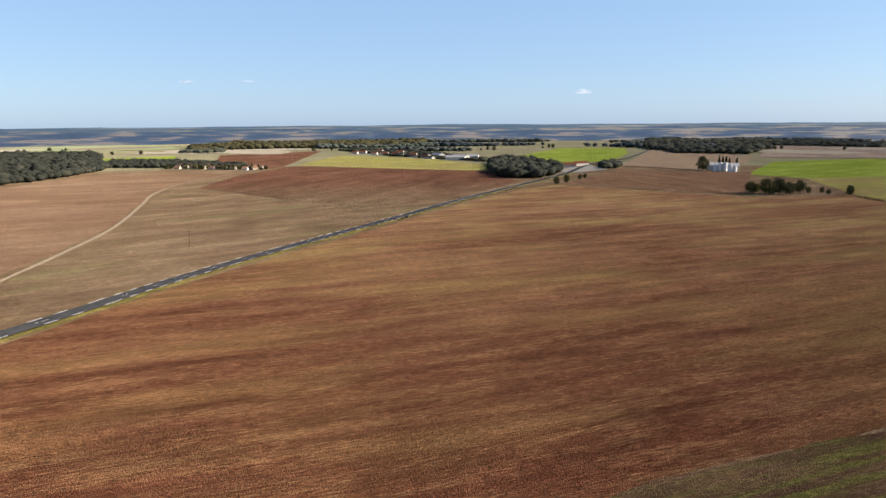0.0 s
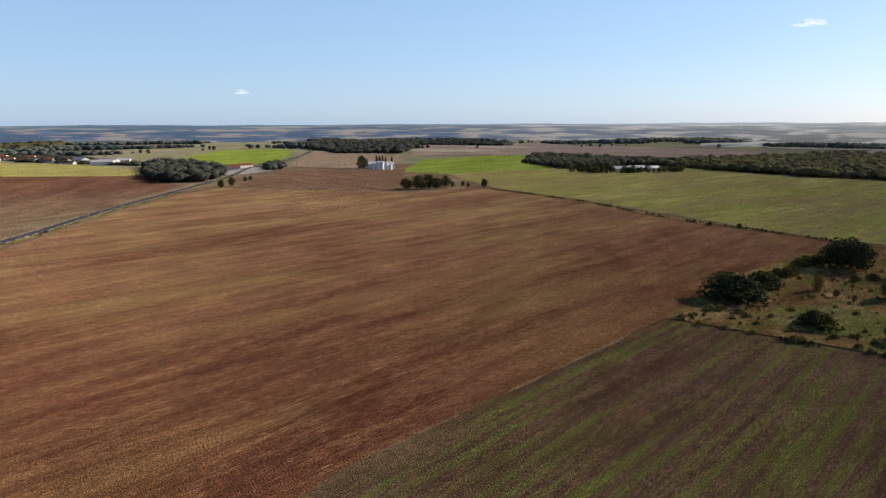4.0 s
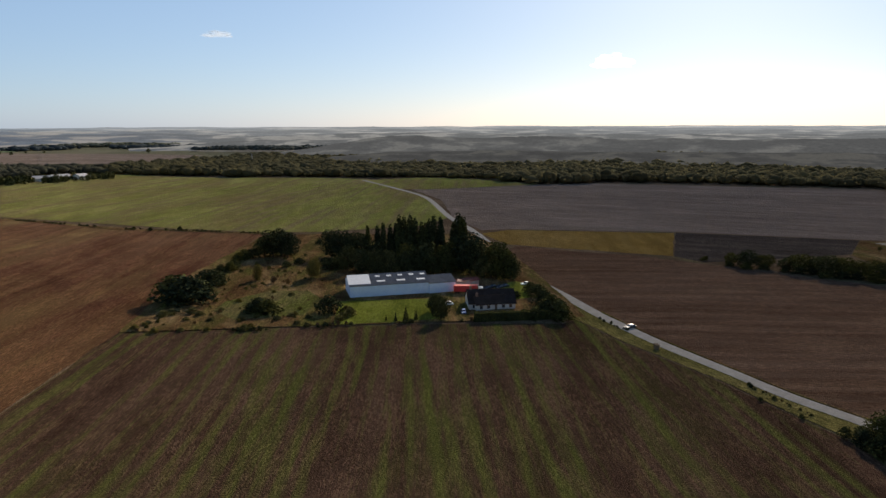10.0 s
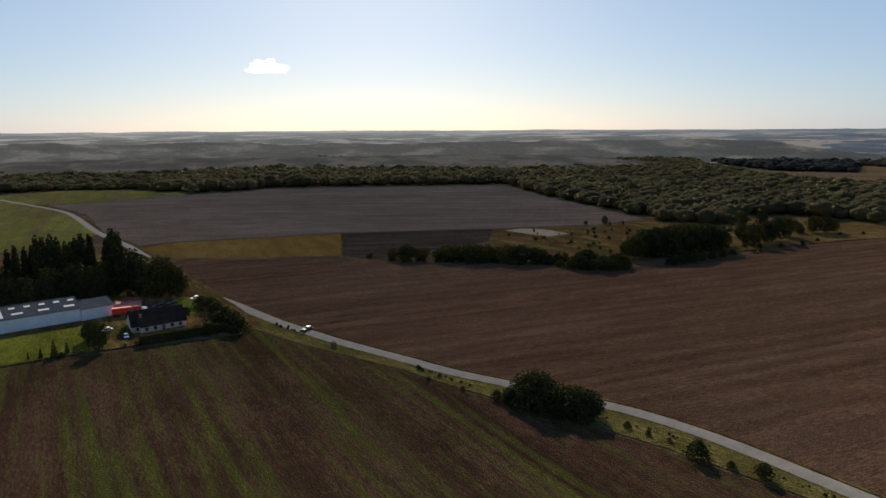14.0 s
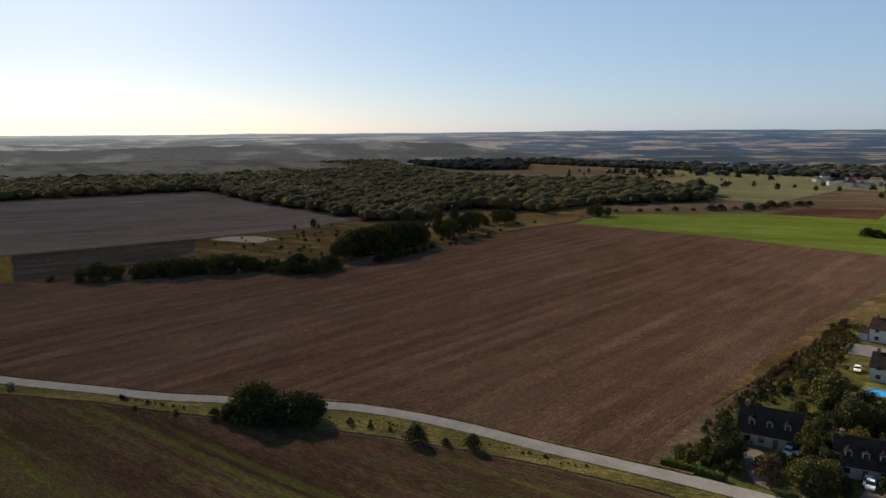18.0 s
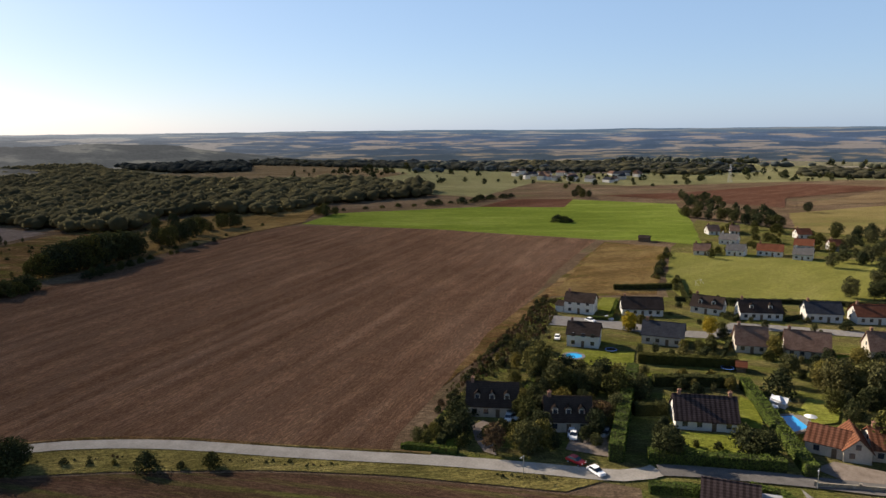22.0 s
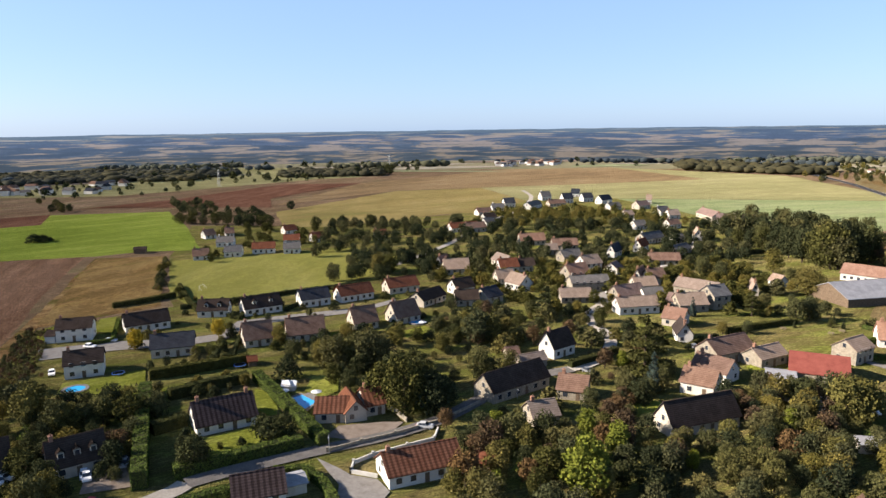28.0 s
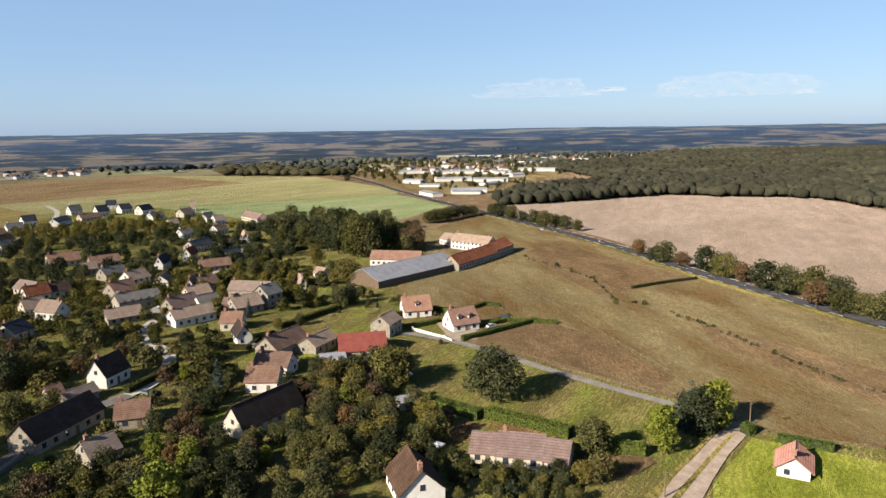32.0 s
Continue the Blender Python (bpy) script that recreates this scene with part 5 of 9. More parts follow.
house((-121.5, -312.6), (-126.5, -308.0), 7, 3, 2.6, MAUVE_TILE, WHITE_WALL, across=True, label="small white house with a mauve roof", group="village houses", chimneys=0)
house((-94.2, -277.9), (-110.7, -277.7), 8, 4.2, 2.4, GREY_TILE, STONE_WALL, label="long grey-roofed stone building", group="village houses")
house((-138.8, -353.7), (-142.0, -350.7), 11, 3.4, 3.6, SLATE, WHITE_WALL, across=True, label="white gabled house with a slate roof", group="village houses")
house((-158.9, -365.5), (-162.4, -362.2), 12, 3.4, 3.6, RED_TILE, WHITE_WALL, across=True, label="white gabled house with a red roof", group="village houses")
house((-176.0, -386.9), (-191.7, -395.1), 8, 3.2, 3.2, GREY_TILE, CREAM_WALL, label="cream village house with a grey roof", group="village houses")
house((-211.1, -395.0), (-215.4, -393.3), 11, 3.6, 3.4, TAN_TILE, WHITE_WALL, across=True, label="white gabled house with a tan roof", group="village houses")
house((-178.2, -350.4), (-190.0, -357.9), 7, 2.6, 2.4, GREY_TILE, STONE_WALL, label="low stone outhouse with a grey roof", group="village houses", chimneys=0)
house((-151.9, -327.9), (-166.4, -324.2), 8, 2.8, 3, BROWN_TILE, STONE_WALL, label="long low house with a brown roof", group="village houses")
house((-126.1, -289.2), (-128.8, -287.0), 10, 3.4, 3.6, BROWN_TILE, WHITE_WALL, across=True, label="white gabled house with a brown roof", group="village houses")
house((-132.4, -284.4), (-140.3, -285.4), 8, 3.4, 3.4, BROWN_TILE, CREAM_WALL, label="cream village house with a brown roof", group="village houses")
house((-120.7, -273.0), (-130.4, -273.1), 8, 3, 3, TAN_TILE, CREAM_WALL, label="cream village house with a tan roof", group="village houses")
house((-106.7, -256.6), (-118.8, -259.5), 8, 3.2, 3.4, MAUVE_TILE, STONE_WALL, label="stone village house with a mauve roof", group="village houses")
house((-135.5, -268.9), (-145.5, -254.3), 8, 3.6, 3, TAN_TILE, STONE_WALL, label="long old barn with a tan roof", group="village houses")
house((-138.1, -240.7), (-145.5, -242.0), 9, 5.4, 3.2, GREY_TILE, STONE_WALL, label="tall stone house with a grey roof", group="village houses")
house((-123.6, -239.2), (-134.9, -239.0), 9, 3, 3.6, TAN_TILE, STONE_WALL, label="wide stone house with a tan roof", group="village houses")
house((-116.8, -255.0), (-125.1, -255.2), 7, 3.2, 2.4, GREY_TILE, WHITE_WALL, label="white village house with a grey roof", group="village houses", chimneys=0)
house((-121.8, -247.4), (-126.1, -243.0), 7, 3, 2.4, MAUVE_TILE, WHITE_WALL, label="white lean-to house with a mauve roof", group="village houses", chimneys=0)
house((-100.1, -240.1), (-116.1, -240.8), 7.5, 3.2, 2.8, TAN_TILE, WHITE_WALL, label="long white house with a tan roof", group="village houses")
house((-109.5, -225.1), (-114.8, -220.1), 8, 3, 3, ORANGE_TILE, CREAM_WALL, label="cream house with an orange roof", group="village houses")
house((-84.2, -261.4), (-96.4, -260.1), 8, 2.6, 2.8, TAN_TILE, STONE_WALL, label="low stone house with a tan roof", group="village houses")
house((-46.2, -325.7), (-58.3, -325.5), 11, 2.8, 4, TAN_TILE, CREAM_WALL, label="wide cream house with a pale tan roof", group="village houses")
house((-43.6, -342.2), (-46.6, -339.7), 8, 3, 3.4, ORANGE_TILE, WHITE_WALL, across=True, label="small white gabled house with an orange roof", group="village houses")
house((-164.7, -258.6), (-167.2, -257.7), 8, 2.8, 3, TAN_TILE, CREAM_WALL, across=True, label="small cream gabled house with a tan roof", group="village houses")
house((-184.1, -269.8), (-189.1, -270.6), 6, 2.6, 2.4, TAN_TILE, WHITE_WALL, across=True, label="small white cottage with a tan roof", group="village houses", chimneys=0)
house((-192.1, -380.8), (-199.2, -382.7), 7, 3, 2.8, GREY_TILE, WHITE_WALL, label="white house with a grey roof on the slope", group="village houses", chimneys=0)
house((-42.0, -264.6), (-51.0, -264.3), 8, 2.8, 3, DARK_TILE, CREAM_WALL, label="low house with a dark roof behind trees", group="village houses")
house((-55.2, -265.7), (-62.1, -270.1), 9, 2.8, 3, SLATE, CREAM_WALL, label="house with a slate roof behind trees", group="village houses")
house((-45.1, -283.2), (-53.5, -286.6), 8, 3, 3.4, DARK_TILE, WHITE_WALL, label="white gabled house with a dark roof", group="village houses")
house((-80.3, -458.5), (-94.5, -461.3), 9, 3.2, 3, BROWN_TILE, CREAM_WALL, label="cream house with a brown roof under trees", group="village houses")
house((-99.0, -482.8), (-106.3, -486.0), 8, 3, 3, GREY_TILE, WHITE_WALL, label="white house with a grey roof under trees", group="village houses")
house((-105.5, -545.2), (-117.3, -548.2), 9, 3, 3, BROWN_TILE, WHITE_WALL, label="white hill house with a brown roof", group="hill houses", chimneys=1)
house((-123.1, -574.7), (-133.9, -574.5), 9, 3, 3, GREY_TILE, WHITE_WALL, label="white hill house with a grey roof", group="hill houses", chimneys=1)
house((-139.8, -599.5), (-149.3, -600.2), 10, 4, 4, SLATE, WHITE_WALL, label="white hill house with a slate roof", group="hill houses", chimneys=0)
house((-157.9, -577.9), (-172.2, -595.4), 9, 3, 3, GREY_TILE, WHITE_WALL, label="white hill house with a grey roof", group="hill houses", chimneys=1)
house((-187.3, -647.2), (-197.0, -648.7), 9, 4, 4.5, GREY_TILE, WHITE_WALL, label="white hill house with a grey roof", group="hill houses", chimneys=1)
house((-200.2, -619.3), (-209.7, -620.6), 9, 4.5, 4.5, SLATE, WHITE_WALL, label="white hill house with a slate roof", group="hill houses", chimneys=0)
house((-225.0, -673.1), (-232.4, -669.8), 9, 4, 4, SLATE, WHITE_WALL, label="white hill house with a slate roof", group="hill houses", chimneys=0)
house((-221.9, -626.4), (-231.7, -627.8), 9, 4, 4, SLATE, WHITE_WALL, label="white hill house with a slate roof", group="hill houses", chimneys=0)
house((-230.2, -601.0), (-242.0, -606.6), 9, 4, 4, SLATE, WHITE_WALL, label="white hill house with a slate roof", group="hill houses", chimneys=0)
house((-220.8, -556.1), (-232.1, -560.5), 8, 3, 3, GREY_TILE, WHITE_WALL, label="white hill house with a grey roof", group="hill houses", chimneys=1)
house((-178.8, -592.6), (-194.7, -595.7), 8, 3, 3, BROWN_TILE, CREAM_WALL, label="cream hill house with a brown roof", group="hill houses", chimneys=1)
house((-245.6, -554.8), (-257.3, -559.3), 9, 3.4, 3.4, MAUVE_TILE, CREAM_WALL, label="cream hill house with a pinkish roof", group="hill houses", chimneys=1)
house((-269.5, -594.7), (-273.8, -592.8), 9, 4, 4, TAN_TILE, WHITE_WALL, label="white hill house with a pale tan roof", group="hill houses", chimneys=1)
house((-244.5, -511.8), (-254.6, -515.9), 9, 3.4, 3.4, GREY_TILE, WHITE_WALL, label="white hill house with a grey roof", group="hill houses", chimneys=1)
house((-241.3, -489.8), (-249.7, -490.1), 9, 3.4, 3.6, TAN_TILE, WHITE_WALL, label="white hill house with a pale tan roof", group="hill houses", chimneys=1)
house((-268.7, -501.8), (-265.7, -472.5), 9, 3.4, 3.6, MAUVE_TILE, CREAM_WALL, label="cream hill house with a pinkish roof", group="hill houses", chimneys=1)
house((-260.0, -457.3), (-269.8, -449.9), 9, 3.6, 4, MAUVE_TILE, WHITE_WALL, label="white hill house with a pinkish roof", group="hill houses", chimneys=1)
house((-275.7, -444.2), (-289.1, -449.0), 9, 3.2, 3.6, TAN_TILE, CREAM_WALL, label="cream hill house with a pale tan roof", group="hill houses", chimneys=1)
house((-211.7, -501.9), (-218.8, -502.8), 8, 3, 3, TAN_TILE, CREAM_WALL, label="cream hill house with a pale tan roof", group="hill houses", chimneys=1)
house((-219.5, -444.3), (-228.7, -446.9), 8, 3, 3, BROWN_TILE, WHITE_WALL, label="white hill house with a brown roof", group="hill houses", chimneys=1)
house((-195.3, -444.8), (-204.2, -447.3), 8, 3, 3, GREY_TILE, WHITE_WALL, label="white hill house with a grey roof", group="hill houses", chimneys=1)
house((-103.8, -509.8), (-113.2, -512.9), 8, 3, 3, DARK_TILE, WHITE_WALL, label="white hill house with a dark roof", group="hill houses", chimneys=1)
house((124.2, -420.7), (118.0, -421.2), 6, 2.6, 1.0, DARK_TILE, WOOD, chimneys=0, windows=False, label="dark wooden field shelter beside a bush", category="shelter", name="field_shelter")
house((19.1, -184.2), (15.8, -183.6), 2.5, 1.5, 0.8, WHITE_PLANK, WHITE_PLANK, chimneys=0, windows=False, label="white poolside shed with a pale roof", category="shed", name="shed")
house((-107.0, -125.3), (-112.1, -123.1), 4, 2.2, 0.8, GREY_SHEET, CREAM_WALL, chimneys=0, windows=False, label="pale garden shed with a sheet roof", category="shed", name="shed")
house((30.9, -205.8), (28.5, -206.3), 3, 1.8, 1.0, RED_TILE, WOOD, chimneys=0, windows=False, label="tiny red-roofed garden hut", category="shed", name="shed")
house((-24.2, -132.3), (-27.3, -129.9), 4, 2.0, 1.0, RED_TILE, WOOD, chimneys=0, windows=False, label="small red-roofed garden shed", category="shed", name="shed")
# the group behind the sports ground
rows_of([(84.6, -390.7), (76.5, -392.3), (92.7, -469.2), (86.5, -472.7), (80.9, -476.3), (75.5, -477.6)], depth=9, roof=BROWN_TILE, label="white gabled house with a brown roof", group="pitch houses", eave=2.6, rise=3.2)
rows_of([(79.9, -434.8), (69.8, -434.6), (69.2, -397.7), (59.9, -397.5), (36.7, -401.5), (27.5, -401.4)], depth=9, roof=GREY_TILE, label="white house with a grey roof", group="pitch houses", eave=3.2, rise=2.8)
rows_of([(54.7, -405.5), (42.0, -406.4), (39.4, -434.2), (29.8, -434.2), (20.9, -438.9), (14.0, -441.8), (-17.6, -441.5), (-24.9, -442.2), (-70.7, -461.6), (-91.5, -467.6), (41.5, -477.4), (34.1, -481.0)], depth=9, roof=RED_TILE, label="white house with a red-brown roof", group="pitch houses", eave=3.0, rise=3.0)

# the lot by the lane
house((254.8, 111.7), (271.5, 83.1), 16, 5.0, 3.0, DARK_SHEET, BLUE_SHEET, chimneys=0, windows=False, label="long warehouse clad in pale blue sheet", category="warehouse", name="warehouse", over=0.25)
house((270.6, 82.6), (277.3, 73.1), 13, 4.6, 2.0, DARK_SHEET, BLUE_SHEET, chimneys=0, windows=False, label="lower end of the blue warehouse", category="warehouse", name="warehouse", over=0.25)
house((249.6, 60.4), (255.9, 43.6), 13, 2.6, 4.0, DARK_TILE, label="low white house with a dark tile roof", chimneys=1)

# ---- hedges, walls, pools, drives ----
def hedge(points, width, height, material=LEAF_HEDGE, label="clipped green garden hedge", density=26, size=0.17):
    """A clipped hedge along a line: a woody core under a skin of small leaf sprays."""
    top = new("hedge")
    top.matrix_world = pose(points[0][0], points[0][1], 0)
    o = Vector((points[0][0], points[0][1], 0))
    core = bmesh.new()
    spots = []
    g = np.random.default_rng(int(abs(points[0][0] * 7 + points[0][1] * 3)) + 5)
    for a, b in zip(points, points[1:]):
        A, B = Vector((*a, 0)) - o, Vector((*b, 0)) - o
        d = (B - A).normalized()
        s = Vector((-d.y, d.x, 0))
        L = (B - A).length
        w = width / 2 - 0.12
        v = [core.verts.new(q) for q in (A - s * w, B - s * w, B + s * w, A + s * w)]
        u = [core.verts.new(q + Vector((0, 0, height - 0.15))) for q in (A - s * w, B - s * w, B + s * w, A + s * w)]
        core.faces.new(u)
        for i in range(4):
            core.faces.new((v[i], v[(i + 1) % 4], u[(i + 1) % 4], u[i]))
        for area, kind_of in ((L * width, 0), (L * height, 1), (L * height, 2), (width * height, 3), (width * height, 4)):
            n = int(area * density)
            p, q = g.random(n), g.random(n)
            wave = 1 + 0.06 * np.sin(p * L * 1.3) + g.normal(scale=0.025, size=n)
            for i in range(n):
                along = A + d * (p[i] * L)
                if kind_of == 0:
                    c, nn = along + s * ((q[i] - 0.5) * width) + Vector((0, 0, height * wave[i])), (0, 0, 1)
                elif kind_of in (1, 2):
                    k = -1 if kind_of == 1 else 1
                    c, nn = along + s * (k * width / 2 * wave[i]) + Vector((0, 0, q[i] * height)), tuple(s * k)
                else:
                    k = -1 if kind_of == 3 else 1
                    e = A if k < 0 else B
                    c, nn = e + s * ((p[i] - 0.5) * width) + Vector((0, 0, q[i] * height)), tuple(d * k)
                spots.append((*c, *nn))
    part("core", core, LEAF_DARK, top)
    z = np.array(spots)
    n = z[:, 3:] + g.normal(scale=0.5, size=(len(z), 3))
    n /= np.linalg.norm(n, axis=1)[:, None]
    u = np.cross(n, g.normal(size=n.shape))
    u /= np.linalg.norm(u, axis=1)[:, None]
    v = np.cross(n, u)
    sz = size * g.uniform(0.6, 1.4, len(z))[:, None]
    verts = np.stack([z[:, :3] - u * sz, z[:, :3] + v * sz * 0.7, z[:, :3] + u * sz, z[:, :3] - v * sz * 0.7], 1).reshape(-1, 3)
    k = np.arange(len(z))[:, None] * 4
    link_mesh("foliage", verts.tolist(), np.hstack([k + i for i in (0, 3, 2, 1)]).tolist(), material, top)
    return tagged(top, label, "hedge")


def low_wall(points, height, material, label, thick=0.25, name="garden_wall", piers=True, category="wall"):
    top = new(name)
    o = Vector((points[0][0], points[0][1], 0))
    top.matrix_world = pose(o.x, o.y, 0)
    for a, b in zip(points, points[1:]):
        A, B = Vector((*a, 0)) - o, Vector((*b, 0)) - o
        bm = bmesh.new()
        L = (B - A).length
        box(bm, 0, L, -thick / 2, thick / 2, -0.1, height - 0.08)
        box(bm, -0.02, L + 0.02, -thick / 2 - 0.05, thick / 2 + 0.05, height - 0.08, height)
        p = part("panel", bm, material, top)
        p.matrix_local = pose(A.x, A.y, 0, 0, 0, math.degrees(math.atan2((B - A).y, (B - A).x)))
        if piers:
            bm = bmesh.new()
            box(bm, -0.22, 0.22, -0.22, 0.22, -0.1, height + 0.25)
            box(bm, -0.28, 0.28, -0.28, 0.28, height + 0.25, height + 0.34)
            p = part("pier", bm, material, top)
            p.location = A
    return tagged(top, label, category)


def patch(name, points, material, label, category="drive", up=0.0):
    z = lift(points) + up
    bm = bmesh.new()
    bm.faces.new([bm.verts.new((x, y, z)) for x, y in points])
    bmesh.ops.recalc_face_normals(bm, faces=bm.faces)
    for q in bm.faces:
        if q.normal.z < 0:
            q.normal_flip()
    return tagged(part(name, bm, material), label, category, kind="structure")


def basin(points, label, rim=CONCRETE):
    """A sunk pool: a raised rim of slabs with water in it."""
    top = new("swimming_pool")
    c = sum((Vector((*q, 0)) for q in points), Vector()) / len(points)
    top.matrix_world = pose(c.x, c.y, 0)
    inner = [Vector((*q, 0)) - c for q in points]
    outer = [q * 1 + q.normalized() * 0.9 for q in inner]
    base = lift(points) + 0.3
    bm = bmesh.new()
    n = len(inner)
    rows = [[bm.verts.new(q + Vector((0, 0, z))) for q in ring] for ring, z in ((outer, 0), (outer, base), (inner, base), (inner, base - 0.25))]
    for lo, hi in zip(rows, rows[1:]):
        for i in range(n):
            bm.faces.new((lo[i], lo[(i + 1) % n], hi[(i + 1) % n], hi[i]))
    bmesh.ops.recalc_face_normals(bm, faces=bm.faces)
    part("rim", bm, rim, top)
    bm = bmesh.new()
    bm.faces.new([bm.verts.new(q + Vector((0, 0, base - 0.12))) for q in inner])
    bmesh.ops.recalc_face_normals(bm, faces=bm.faces)
    for q in bm.faces:
        if q.normal.z < 0:
            q.normal_flip()
    part("water", bm, WATER, top, "clear blue water")
    return tagged(top, label, "pool")


def round_pool(x, y, r, label):
    basin([(x + r * math.cos(2 * math.pi * i / 20), y + r * math.sin(2 * math.pi * i / 20)) for i in range(20)], label, CONCRETE)


hedge([(42.7, -134.7), (47.8, -155.2), (52.2, -173.5), (55.3, -187.3)], 3.0, 4.0, label="tall thick clipped hedge")
hedge([(37.1, -138.8), (25.2, -143.7), (11.9, -149.1)], 2.6, 2.6)
hedge([(27.1, -194.4), (20.2, -179.1), (13.3, -163.3), (6.9, -148.2)], 2.6, 2.8)
hedge([(33.3, -126.4), (27.4, -129.1), (20.2, -131.8)], 2.2, 1.8)
hedge([(16.9, -136.3), (10.5, -136.2), (6.6, -130.0), (3.9, -121.5)], 1.8, 1.8)
hedge([(57.7, -199.9), (48.3, -203.0), (37.7, -207.0), (31.5, -210.0)], 2.2, 3.0, LEAF_DARK, "tall dark clipped garden hedge")
hedge([(48.4, -182.9), (39.3, -188.7), (29.3, -193.0)], 2.4, 3.0, LEAF_DARK, "tall dark clipped garden hedge")
hedge([(95.2, -288.7), (85.8, -294.3), (74.5, -304.0)], 2.0, 2.2, LEAF_DARK, "dark hedge along the meadow")
hedge([(77.1, -324.4), (65.1, -288.4), (59.7, -276.4)], 1.6, 1.8, LEAF_DARK, "dark clipped garden hedge")
hedge([(47.1, -161.0), (40.4, -165.6)], 2.4, 3.0, LEAF_DARK, "tall dark clipped garden hedge")
hedge([(86.6, -237.3), (80.2, -239.9), (86.4, -266.7)], 1.2, 1.5)
hedge([(74.0, -156.8), (77.8, -169.5), (80.2, -178.3)], 1.6, 1.8)
hedge([(-63.3, -187.7), (-72.2, -192.2), (-81.9, -198.6)], 2.0, 2.2, LEAF_DARK, "dark hedge beside the village street")
hedge([(-112.9, -130.8), (-115.5, -119.4), (-117.3, -107.5)], 3.0, 2.4)
hedge([(-119.4, -107.2), (-122.0, -95.5), (-123.9, -85.7)], 3.0, 2.6)
hedge([(-124.4, -83.5), (-125.0, -75.4), (-127.8, -69.1)], 2.6, 2.4)
hedge([(-153.8, -51.4), (-155.0, -47.7), (-157.1, -40.8)], 2.0, 1.8)
hedge([(-152.2, -58.1), (-154.6, -57.3)], 2.6, 2.4)
hedge([(-180.1, -189.1), (-181.3, -180.4), (-183.3, -173.4)], 1.6, 1.8)
hedge([(-159.4, -154.0), (-169.4, -152.4), (-181.5, -151.2), (-194.3, -150.0)], 1.6, 1.8)
hedge([(-156.0, -191.9), (-163.5, -192.7), (-169.9, -192.9)], 1.6, 2.0)
hedge([(-149.7, -179.7), (-165.4, -176.1), (-175.7, -174.8)], 1.4, 1.6)
hedge([(73.6, -120.8), (85.5, -116.6)], 1.2, 1.2)
hedge([(-182.4, -333.3), (-218.6, -345.6), (-244.4, -349.0)], 2.0, 2.0, LEAF_DARK, "dark green clipped park hedge", 8, 0.35)

low_wall([(6.1, -144.7), (-1.4, -147.9), (-9.3, -150.7), (-20.7, -156.4), (-32.3, -166.0)], 1.1, STONE_WALL, "low stone roadside wall with piers")
low_wall([(1.2, -134.7), (0.5, -138.5), (-3.7, -141.4), (-11.4, -144.5), (-17.8, -146.9), (-19.4, -152.1)], 0.9, WHITE_WALL, "low white garden wall beside the drive")
low_wall([(1.2, -134.7), (-4.2, -131.8)], 0.9, WHITE_WALL, "low white garden wall beside the gate")
low_wall([(-156.5, -175.4), (-157.1, -160.2), (-156.2, -155.6)], 1.0, WHITE_WALL, "white entrance wall with pillars")
low_wall([(-7.7, -167.7), (-10.3, -163.7), (-12.6, -157.8)], 1.2, STONE_WALL, "curved stone wall before the bungalow")

basin([(16.6, -177.3), (13.7, -179.6), (9.5, -173.7), (12.3, -169.4)], "rectangular blue swimming pool with pale paving")
round_pool(*((76.1, -194.7)), 2.6, "round blue garden pool")
round_pool(*((-24.0, -244.1)), 2.2, "small round garden pool")
patch("paving_pool", [(13.7, -180.0), (11.1, -181.6), (7.4, -174.1), (9.3, -173.7)], CONCRETE, "pale pool paving", "paving", 0.06)

patch("drive_house", [(68.9, -124.4), (73.4, -128.5), (77.9, -134.7), (77.0, -138.7), (72.4, -137.3), (70.1, -130.0), (65.6, -124.2)], GRAVEL, "pale gravel drive")
patch("drive_dormers", [(54.0, -134.5), (55.2, -140.9), (48.6, -146.0), (44.0, -136.1)], GRAVEL, "gravel forecourt beside the hedge")
patch("drive_bungalow", [(6.9, -152.6), (3.7, -158.3), (-7.2, -158.7), (-11.9, -157.9), (-8.1, -152.2), (-1.5, -149.1)], GRAVEL, "pale gravel forecourt")
patch("drive_red", [(8.4, -142.4), (3.6, -137.0), (1.2, -133.7), (-4.2, -130.9), (-6.4, -125.6), (-1.7, -116.7), (4.5, -117.7), (3.5, -129.9)], CONCRETE, "grey concrete drive")
patch("drive_estate", [(102.0, -235.3), (80.2, -239.9), (56.1, -239.4), (45.4, -242.7), (41.8, -258.2), (29.9, -262.3), (-4.6, -270.1), (-18.9, -281.5), (-18.5, -275.7), (-4.4, -263.2), (29.1, -254.2), (38.5, -248.5), (42.3, -235.5), (54.4, -231.4), (77.0, -229.5), (97.1, -223.0)], CONCRETE, "grey estate street", "street")
patch("drive_close", [(-108.7, -58.6), (-116.0, -59.7), (-132.6, -60.9), (-146.0, -62.5), (-157.0, -62.9), (-160.6, -59.0), (-150.9, -57.3), (-140.4, -56.4), (-127.5, -54.1), (-115.5, -51.5)], GRAVEL, "worn grey gravel drive between gardens")
patch("grass_drive", [(-113.5, -56.4), (-124.0, -57.6), (-138.0, -59.2), (-150.0, -60.4), (-150.1, -59.5), (-138.2, -58.2), (-124.3, -56.5), (-114.2, -55.1)], VERGE, "grass strip down the middle of the drive", "verge", 0.03)
patch("drive_verge", [(-112.3, -60.6), (-120.8, -61.1), (-132.5, -62.1), (-145.0, -63.5), (-146.9, -62.8), (-134.0, -61.2), (-122.0, -59.9), (-113.2, -58.2)], VERGE, "rough strip of grass along the drive", "verge")
